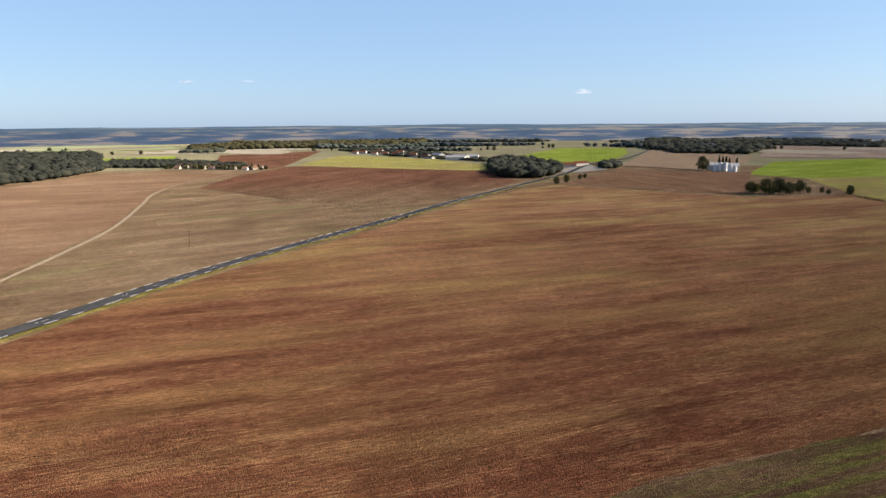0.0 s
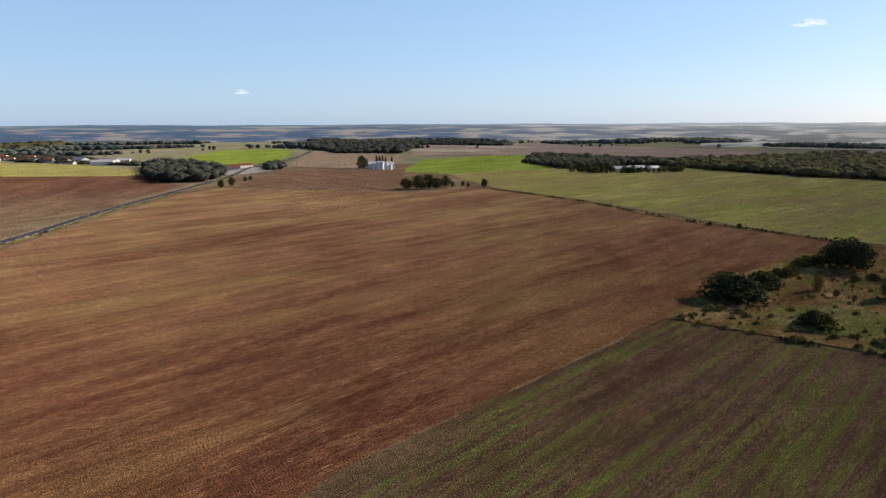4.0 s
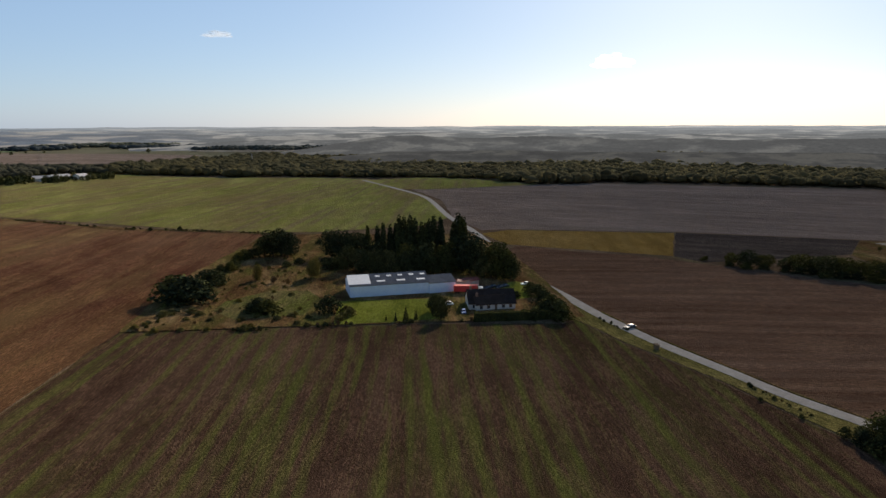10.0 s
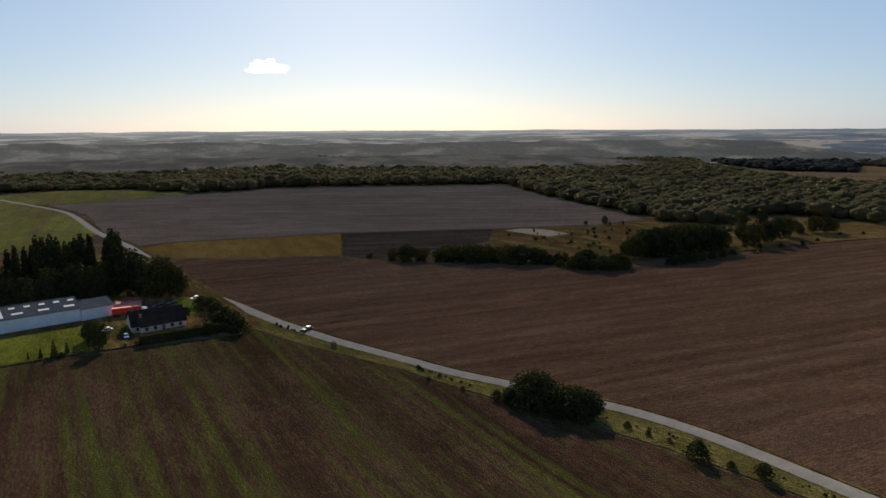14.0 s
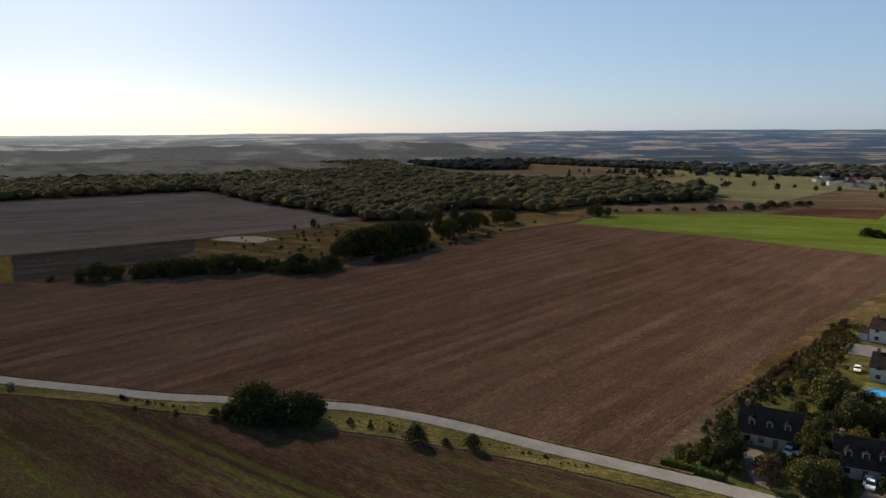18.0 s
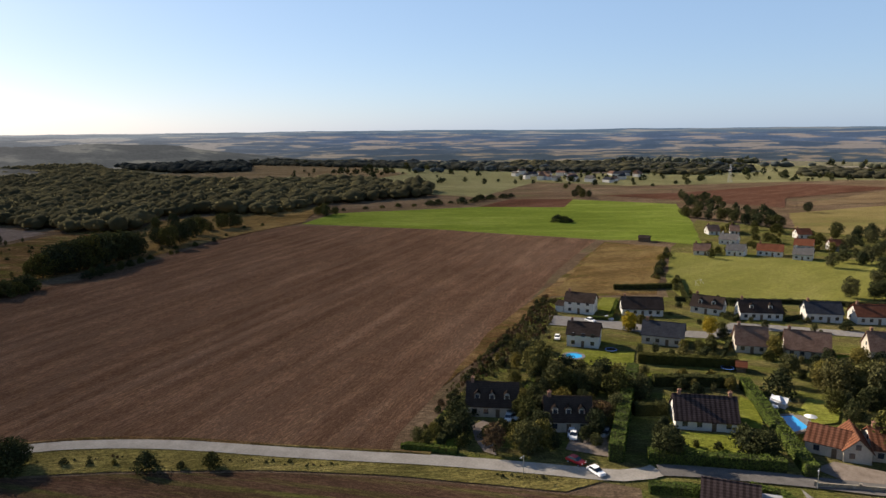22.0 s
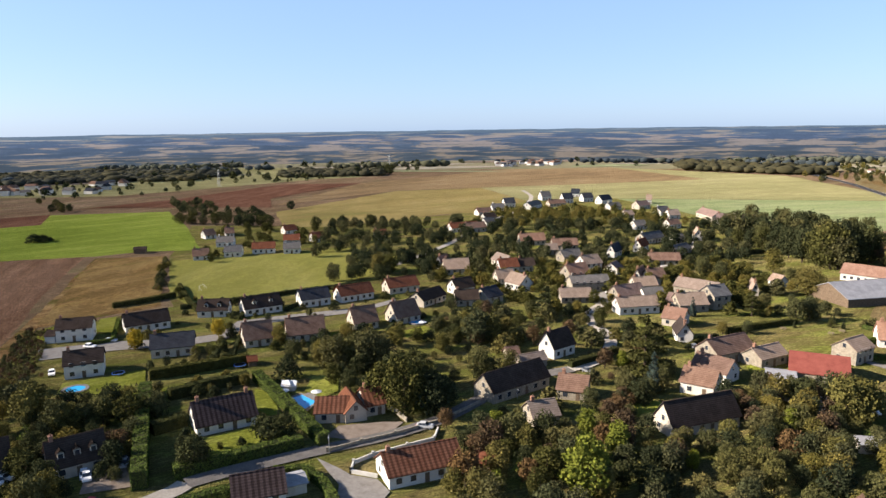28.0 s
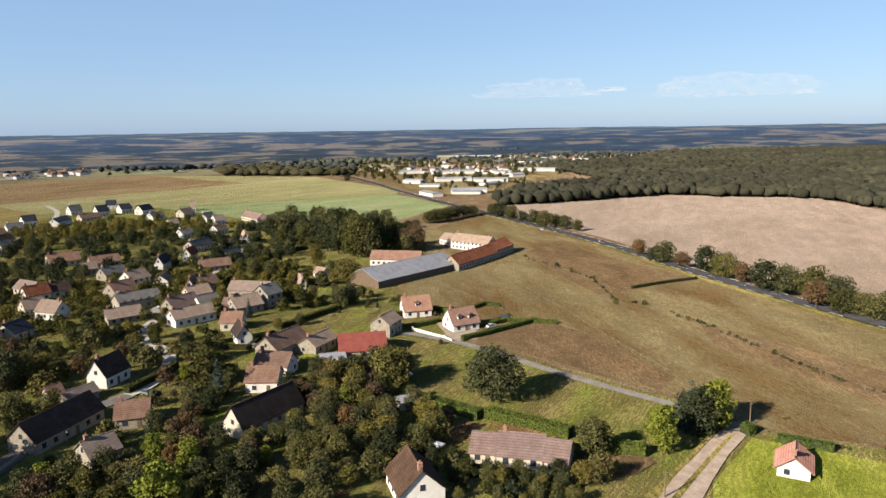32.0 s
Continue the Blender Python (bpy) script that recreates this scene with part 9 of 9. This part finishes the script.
def fence(points, spacing, height, label, rails=2, material=WOOD):
    """Posts and rails along a line."""
    top = new("fence")
    o = Vector((points[0][0], points[0][1], 0))
    top.matrix_world = pose(o.x, o.y, 0)
    bm = bmesh.new()
    box(bm, -0.06, 0.06, -0.06, 0.06, -0.1, height)
    post = bpy.data.meshes.new("post")
    bm.to_mesh(post)
    bm.free()
    post.materials.append(material)
    for a, b in zip(points, points[1:]):
        A, B = Vector((*a, 0)) - o, Vector((*b, 0)) - o
        n = max(1, int((B - A).length / spacing))
        turn = math.degrees(math.atan2((B - A).y, (B - A).x))
        for i in range(n):
            p = new("post", post)
            p.parent = top
            p.matrix_local = Matrix.Translation(A.lerp(B, i / n)) @ pose(0, 0, 0, random.uniform(-3, 3), random.uniform(-3, 3), turn)
        for k in range(rails):
            bm = bmesh.new()
            z = height * (0.9 - 0.42 * k)
            box(bm, 0, (B - A).length, -0.03, 0.03, z - 0.025, z + 0.025)
            r = part("rail", bm, material, top)
            r.matrix_local = pose(A.x, A.y, 0, 0, 0, turn)
    return tagged(top, label, "fence")


PALE_WOOD = plain_material("sun_bleached_wood", (0.22, 0.17, 0.12), (0.30, 0.24, 0.17), 2, 0.9, 0.3)
fence([(-157.3, -143.9), (-158.1, -121.9), (-158.8, -102.6), (-159.0, -85.4)], 4, 1.2, "bleached wooden paddock fence along the lane", 1, PALE_WOOD)
fence([(-262.5, -217.7), (-238.2, -195.3), (-222.5, -168.9), (-214.1, -151.7), (-197.5, -125.8), (-186.7, -106.5), (-176.6, -88.1)], 4, 1.1, "bleached wooden paddock fence", 1, PALE_WOOD)
fence([(-288.4, -234.5), (-275.0, -195.2), (-252.5, -150.3), (-234.0, -115.6), (-222.1, -89.7), (-211.4, -68.4), (-198.4, -40.8)], 6, 1.1, "old wooden pasture fence", 1, PALE_WOOD)
fence([(-212.7, -218.6), (-203.9, -189.6), (-200.8, -168.8)], 4, 1.1, "bleached wooden paddock fence", 1, PALE_WOOD)
fence([(-156.4, -58.0), (-158.0, -49.9), (-160.4, -41.3), (-163.2, -32.5)], 3, 1.2, "wooden garden fence along the pasture", 1)
fence([(69.4, -191.5), (63.5, -192.9), (57.8, -194.5)], 3, 1.0, "low garden fence behind the pool", 2)
hedge([(-262.6, -151.4), (-279.9, -146.9), (-298.7, -139.7)], 1.2, 1.3, LEAF_DARK, "low dark hedge across the pasture")


# ---- garden things ----
def canopy_tent(x, y, turn, wide=3.0):
    """A white party tent: four posts under a pointed canopy."""
    top = new("garden_gazebo")
    top.matrix_world = pose(x, y, 0, 0, 0, turn)
    h = wide / 2
    for sx in (-1, 1):
        for sy in (-1, 1):
            bm = bmesh.new()
            bmesh.ops.create_cone(bm, cap_ends=True, segments=8, radius1=0.04, radius2=0.04, depth=2.1, matrix=pose(sx * (h - 0.1), sy * (h - 0.1), 1.05))
            part("post", bm, METAL_GREY, top)
    bm = bmesh.new()
    low = [bm.verts.new((sx * h, sy * h, 1.85)) for sx, sy in ((-1, -1), (1, -1), (1, 1), (-1, 1))]
    rim = [bm.verts.new((sx * h, sy * h, 2.1)) for sx, sy in ((-1, -1), (1, -1), (1, 1), (-1, 1))]
    peak = bm.verts.new((0, 0, 2.9))
    for i in range(4):
        bm.faces.new((low[i], low[(i + 1) % 4], rim[(i + 1) % 4], rim[i]))
        bm.faces.new((rim[i], rim[(i + 1) % 4], peak))
    part("canopy", bm, WHITE_PLANK, top, "white fabric canopy")
    return tagged(top, "white garden gazebo standing on a lawn", "gazebo")


def picnic_table(x, y, turn):
    top = new("picnic_table")
    top.matrix_world = pose(x, y, 0, 0, 0, turn)
    for y0, y1, z in ((-0.4, 0.4, 0.75), (-0.85, -0.55, 0.45), (0.55, 0.85, 0.45)):
        bm = bmesh.new()
        box(bm, -0.9, 0.9, y0, y1, z - 0.05, z)
        part("tabletop" if z > 0.6 else "bench", bm, PALE_WOOD, top)
    for xx in (-0.6, 0.6):
        bm = bmesh.new()
        box(bm, xx - 0.05, xx + 0.05, -0.8, 0.8, 0.3, 0.38)
        part("crossbar", bm, PALE_WOOD, top)
        for sy in (-1, 1):
            bm = bmesh.new()
            box(bm, -0.05, 0.05, -0.05, 0.05, 0, 0.8)
            leg = part("leg", bm, PALE_WOOD, top)
            leg.matrix_local = pose(xx, sy * 0.62, 0, sy * 28, 0, 0)
    return tagged(top, "wooden picnic table with benches on grass", "table")


def trampoline(x, y, r=1.8):
    top = new("trampoline")
    top.matrix_world = pose(x, y, 0)
    bm = bmesh.new()
    bmesh.ops.create_cone(bm, cap_ends=True, segments=24, radius1=r - 0.15, radius2=r - 0.15, depth=0.03, matrix=pose(0, 0, 0.75))
    part("mat", bm, RUBBER, top)
    bm = bmesh.new()
    ring = [[bm.verts.new((rr * math.cos(2 * math.pi * i / 24), rr * math.sin(2 * math.pi * i / 24), z)) for i in range(24)] for rr, z in ((r - 0.2, 0.78), (r + 0.1, 0.78), (r + 0.1, 0.72))]
    for a, b in zip(ring, ring[1:]):
        for i in range(24):
            bm.faces.new((a[i], a[(i + 1) % 24], b[(i + 1) % 24], b[i]))
    part("pad", bm, CAR_PAINT["blue"], top, "blue edge padding")
    for i in range(6):
        bm = bmesh.new()
        bmesh.ops.create_cone(bm, cap_ends=True, segments=8, radius1=0.03, radius2=0.03, depth=0.74, matrix=pose(r * math.cos(i * math.pi / 3), r * math.sin(i * math.pi / 3), 0.37))
        part("leg", bm, METAL_GREY, top)
    return tagged(top, "round garden trampoline with blue padding", "trampoline")


def parasol(x, y, height=2.4, wide=1.5):
    top = new("parasol")
    top.matrix_world = pose(x, y, 0)
    bm = bmesh.new()
    bmesh.ops.create_cone(bm, cap_ends=True, segments=8, radius1=0.03, radius2=0.03, depth=height, matrix=pose(0, 0, height / 2))
    part("pole", bm, METAL_GREY, top)
    bm = bmesh.new()
    bmesh.ops.create_cone(bm, cap_ends=False, segments=8, radius1=wide, radius2=0.03, depth=0.5, matrix=pose(0, 0, height - 0.15))
    part("canopy", bm, WHITE_PLANK, top, "white fabric canopy")
    bm = bmesh.new()
    bmesh.ops.create_cone(bm, cap_ends=True, segments=16, radius1=0.3, radius2=0.28, depth=0.1, matrix=pose(0, 0, 0.05))
    part("base", bm, CONCRETE, top)
    return tagged(top, "white parasol beside a garden pool", "parasol")


def pylon(x, y, height, turn):
    """A lattice power pylon: four leaning legs, braces, three arms."""
    top = new("power_pylon")
    top.matrix_world = pose(x, y, 0, 0, 0, turn)

    def bar(name, a, b, r):
        a, b = Vector(a), Vector(b)
        bm = bmesh.new()
        bmesh.ops.create_cone(bm, cap_ends=True, segments=6, radius1=r, radius2=r, depth=(b - a).length, matrix=Matrix.Translation((a + b) / 2) @ (b - a).to_track_quat("Z", "Y").to_matrix().to_4x4())
        part(name, bm, METAL_GREY, top)

    w = height * 0.1
    for sx in (-1, 1):
        for sy in (-1, 1):
            bar("leg", (sx * w, sy * w, 0), (sx * 0.4, sy * 0.4, height), 0.14)
    for k in range(6):
        z0, z1 = height * k / 6.5, height * (k + 1) / 6.5
        r0, r1 = w + (0.4 - w) * z0 / height, w + (0.4 - w) * z1 / height
        for sy in (-1, 1):
            bar("brace", (-r0, sy * r0, z0), (r1, sy * r1, z1), 0.07)
            bar("brace", (r0, sy * r0, z0), (-r1, sy * r1, z1), 0.07)
    for z, reach in ((0.72, 0.22), (0.84, 0.18), (0.96, 0.14)):
        bar("arm", (-height * reach, 0, height * z), (height * reach, 0, height * z), 0.12)
    return tagged(top, "grey steel lattice power pylon in a field", "pylon")


for x, y in [(-110.1, -124.6), (-97.5, -102.2), (17.4, -184.8)]:
    canopy_tent(x, y, random.uniform(0, 90), 2.6)
for x, y in [(-159.8, -204.2), (-165.2, -205.9), (-147.8, -212.3)]:
    picnic_table(x, y, random.uniform(0, 180))
for x, y in [(68.0, -205.5), (33.5, -206.4)]:
    trampoline(x, y)
for x, y in [(18.3, -179.2), (9.7, -176.9), (-25.4, -237.9)]:
    parasol(x, y)
for x, y, h in [(160.9, -922.9, 22.4), (-78.8, -1247.1, 24.4), (1118.2, 674.8, 20.4)]:
    pylon(x, y, h, 30)
cars([(-189.2, -160.8)], 30, "black", "black car parked beside a hedge")
cars([(-177.6, -157.0), (-118.5, -151.0)], 80, "silver", "silver car parked on gravel")
cars([(-109.5, -273.6), (-119.8, -280.1)], 60, "white", "white car parked in the village square")
cars([(-67.2, -183.1), (-107.8, -197.8)], 20, "grey", "grey car parked in the village street")
cars([(71.4, -143.6), (-124.1, -142.8)], 70, "white", "white car parked among gardens")
cars([(55.6, -142.1)], 20, "white", "white car parked before the dormer house")
cars([(49.2, -146.7)], 10, "black", "black car parked beside the tall hedge")


def bin_box(x, y, turn, material, label):
    top = new("roadside_box")
    top.matrix_world = pose(x, y, 0, 0, 0, turn)
    bm = bmesh.new()
    box(bm, -0.9, 0.9, -0.6, 0.6, 0, 1.6)
    bmesh.ops.bevel(bm, geom=bm.edges[:], offset=0.04, segments=1, affect="EDGES")
    part("body", bm, material, top)
    bm = bmesh.new()
    box(bm, -0.98, 0.98, -0.68, 0.68, 1.6, 1.72)
    part("lid", bm, material, top)
    return tagged(top, label, "box")


spot = (219.9, -7.6)
bin_box(spot[0], spot[1], 20, WOOD, "dark wooden box standing beside the lane")


def goal(x, y, turn):
    """A white football goal."""
    top = new("football_goal")
    top.matrix_world = pose(x, y, 0, 0, 0, turn)
    for sx in (-2.5, 2.5):
        bm = bmesh.new()
        bmesh.ops.create_cone(bm, cap_ends=True, segments=10, radius1=0.06, radius2=0.06, depth=2.1, matrix=pose(sx, 0, 1.05))
        part("post", bm, PAINT, top)
        bm = bmesh.new()
        bmesh.ops.create_cone(bm, cap_ends=True, segments=8, radius1=0.04, radius2=0.04, depth=2.6, matrix=pose(sx, 0.75, 1.03, 36, 0, 0))
        part("stay", bm, PAINT, top)
    bm = bmesh.new()
    bmesh.ops.create_cone(bm, cap_ends=True, segments=10, radius1=0.06, radius2=0.06, depth=5.1, matrix=pose(0, 0, 2.1, 0, 90, 0))
    part("crossbar", bm, PAINT, top)
    return tagged(top, "white metal football goal on a mown pitch", "goal")


for x, y in [(65.8, -316.3), (-7.0, -364.5)]:
    goal(x, y, 75)

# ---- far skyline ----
def hazed_hills_material(name, radius, away, sunward, patch, tall=14, woods=0.0):
    """Distant hills, haze painted into a glowing colour, paler towards the sun: dark woods, middle slopes, pale fields.
    """
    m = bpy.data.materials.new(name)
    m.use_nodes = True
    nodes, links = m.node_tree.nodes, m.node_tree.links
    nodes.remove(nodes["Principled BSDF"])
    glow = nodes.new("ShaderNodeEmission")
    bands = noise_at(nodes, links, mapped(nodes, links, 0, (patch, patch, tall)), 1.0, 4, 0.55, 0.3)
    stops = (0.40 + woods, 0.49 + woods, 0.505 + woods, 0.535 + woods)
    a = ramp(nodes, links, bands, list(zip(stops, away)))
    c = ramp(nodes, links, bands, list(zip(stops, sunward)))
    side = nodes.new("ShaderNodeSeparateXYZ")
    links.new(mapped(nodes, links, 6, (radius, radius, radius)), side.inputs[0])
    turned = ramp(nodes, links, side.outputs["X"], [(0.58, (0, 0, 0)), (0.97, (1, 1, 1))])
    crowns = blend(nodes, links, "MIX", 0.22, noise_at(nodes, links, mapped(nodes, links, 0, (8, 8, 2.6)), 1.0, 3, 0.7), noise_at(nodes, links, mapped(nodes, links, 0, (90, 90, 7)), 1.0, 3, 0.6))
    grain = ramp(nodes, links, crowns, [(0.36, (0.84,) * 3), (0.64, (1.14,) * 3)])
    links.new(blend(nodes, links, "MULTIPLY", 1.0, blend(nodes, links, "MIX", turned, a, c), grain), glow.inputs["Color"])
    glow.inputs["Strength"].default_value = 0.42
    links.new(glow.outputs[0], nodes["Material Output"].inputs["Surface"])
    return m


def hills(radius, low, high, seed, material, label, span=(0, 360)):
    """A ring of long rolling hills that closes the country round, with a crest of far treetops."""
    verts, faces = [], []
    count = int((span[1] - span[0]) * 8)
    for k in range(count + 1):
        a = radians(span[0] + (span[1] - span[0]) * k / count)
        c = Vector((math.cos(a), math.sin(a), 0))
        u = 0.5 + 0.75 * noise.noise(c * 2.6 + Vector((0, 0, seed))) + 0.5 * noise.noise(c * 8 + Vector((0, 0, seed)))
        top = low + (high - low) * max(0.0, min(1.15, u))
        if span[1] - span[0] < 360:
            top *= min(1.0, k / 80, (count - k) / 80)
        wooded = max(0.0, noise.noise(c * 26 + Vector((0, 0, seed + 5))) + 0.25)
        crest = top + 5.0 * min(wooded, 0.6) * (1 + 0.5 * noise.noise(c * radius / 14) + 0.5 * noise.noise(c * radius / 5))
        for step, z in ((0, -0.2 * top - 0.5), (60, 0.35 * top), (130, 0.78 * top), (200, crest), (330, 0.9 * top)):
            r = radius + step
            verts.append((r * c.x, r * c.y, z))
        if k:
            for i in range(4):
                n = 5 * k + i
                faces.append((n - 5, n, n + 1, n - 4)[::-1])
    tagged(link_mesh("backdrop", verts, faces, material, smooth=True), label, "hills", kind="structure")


# haze by distance is in these glow colours: paler and bluer ring by ring
hills(1080, 15, 27, 9.3, hazed_hills_material("near_slopes", 1080, [(0.05, 0.058, 0.06), (0.07, 0.077, 0.078), (0.085, 0.09, 0.085), (0.11, 0.11, 0.098)], [(0.068, 0.069, 0.07), (0.086, 0.087, 0.087), (0.095, 0.096, 0.094), (0.11, 0.109, 0.104)], 70, 22, 0.03), "wooded slope in grey haze", (-31, 30))
hills(1450, 32, 43, 5.4, hazed_hills_material("sunward_slopes", 1450, [(0.055, 0.065, 0.072), (0.078, 0.088, 0.092), (0.1, 0.108, 0.1), (0.17, 0.165, 0.145)], [(0.105, 0.108, 0.111), (0.13, 0.133, 0.135), (0.143, 0.146, 0.147), (0.175, 0.176, 0.173)], 110, 20, 0.05), "hazy wooded slope against the light", (-46, 30))
hills(1500, 3, 12, 8.2, hazed_hills_material("valley_slopes", 1500, [(0.054, 0.074, 0.098), (0.08, 0.103, 0.129), (0.141, 0.133, 0.111), (0.233, 0.197, 0.167)], [(0.125, 0.128, 0.13), (0.16, 0.162, 0.162), (0.21, 0.21, 0.2), (0.28, 0.275, 0.26)], 95, 12, 0.038), "hazy valley side with woods and pale fields", (-134, -40))
hills(1760, 6, 19, 3.7, hazed_hills_material("valley_woods", 1760, [(0.061, 0.085, 0.12), (0.088, 0.116, 0.158), (0.154, 0.145, 0.131), (0.252, 0.219, 0.197)], [(0.14, 0.144, 0.147), (0.172, 0.176, 0.178), (0.22, 0.221, 0.217), (0.29, 0.287, 0.277)], 110, 12, 0.038), "hazy wooded belt across the valley", (-152, -40))
hills(2080, 10, 30, 2.6, hazed_hills_material("valley_hills", 2080, [(0.062, 0.092, 0.142), (0.09, 0.125, 0.18), (0.158, 0.152, 0.149), (0.262, 0.235, 0.224)], [(0.15, 0.155, 0.16), (0.185, 0.19, 0.195), (0.24, 0.242, 0.24), (0.31, 0.308, 0.3)], 140, 12, 0.028), "hazy slopes of dark woods and fields", (-185, 40))
hills(2400, 17, 37, 6.1, hazed_hills_material("wooded_rise", 2400, [(0.07, 0.103, 0.16), (0.101, 0.138, 0.201), (0.163, 0.157, 0.159), (0.272, 0.243, 0.236)], [(0.168, 0.175, 0.18), (0.205, 0.212, 0.217), (0.262, 0.265, 0.264), (0.34, 0.337, 0.329)], 160, 12, 0.028), "hazy rise of woods and fields", (-185, 40))
hills(2700, 24, 43, 1.3, hazed_hills_material("near_far_hills", 2700, [(0.079, 0.116, 0.187), (0.116, 0.157, 0.235), (0.172, 0.167, 0.176), (0.288, 0.258, 0.256)], [(0.185, 0.193, 0.2), (0.225, 0.234, 0.24), (0.285, 0.288, 0.288), (0.37, 0.367, 0.358)], 190, 11, 0.04), "hazy hills of woods and pale fields")
hills(3300, 37, 51, 4.1, hazed_hills_material("middle_far_hills", 3300, [(0.085, 0.126, 0.198), (0.118, 0.166, 0.24), (0.184, 0.19, 0.193), (0.287, 0.269, 0.258)], [(0.24, 0.253, 0.265), (0.29, 0.302, 0.312), (0.35, 0.357, 0.362), (0.44, 0.44, 0.433)], 230, 10, 0.048), "hazy blue hills with far fields")
hills(3950, 46, 57, 7.7, hazed_hills_material("blue_far_hills", 3950, [(0.108, 0.158, 0.221), (0.142, 0.197, 0.262), (0.216, 0.234, 0.252), (0.305, 0.302, 0.306)], [(0.31, 0.328, 0.347), (0.36, 0.378, 0.396), (0.42, 0.432, 0.445), (0.5, 0.506, 0.506)], 380, 10, 0.06), "blue hazy hills below the skyline")
hills(4500, 53, 62, 11.9, hazed_hills_material("skyline_hills", 4500, [(0.114, 0.166, 0.234), (0.138, 0.192, 0.26), (0.158, 0.205, 0.259), (0.232, 0.259, 0.293)], [(0.41, 0.435, 0.46), (0.46, 0.485, 0.505), (0.51, 0.525, 0.54), (0.6, 0.6, 0.6)], 480, 9, 0.07), "hazy blue hills along the horizon")
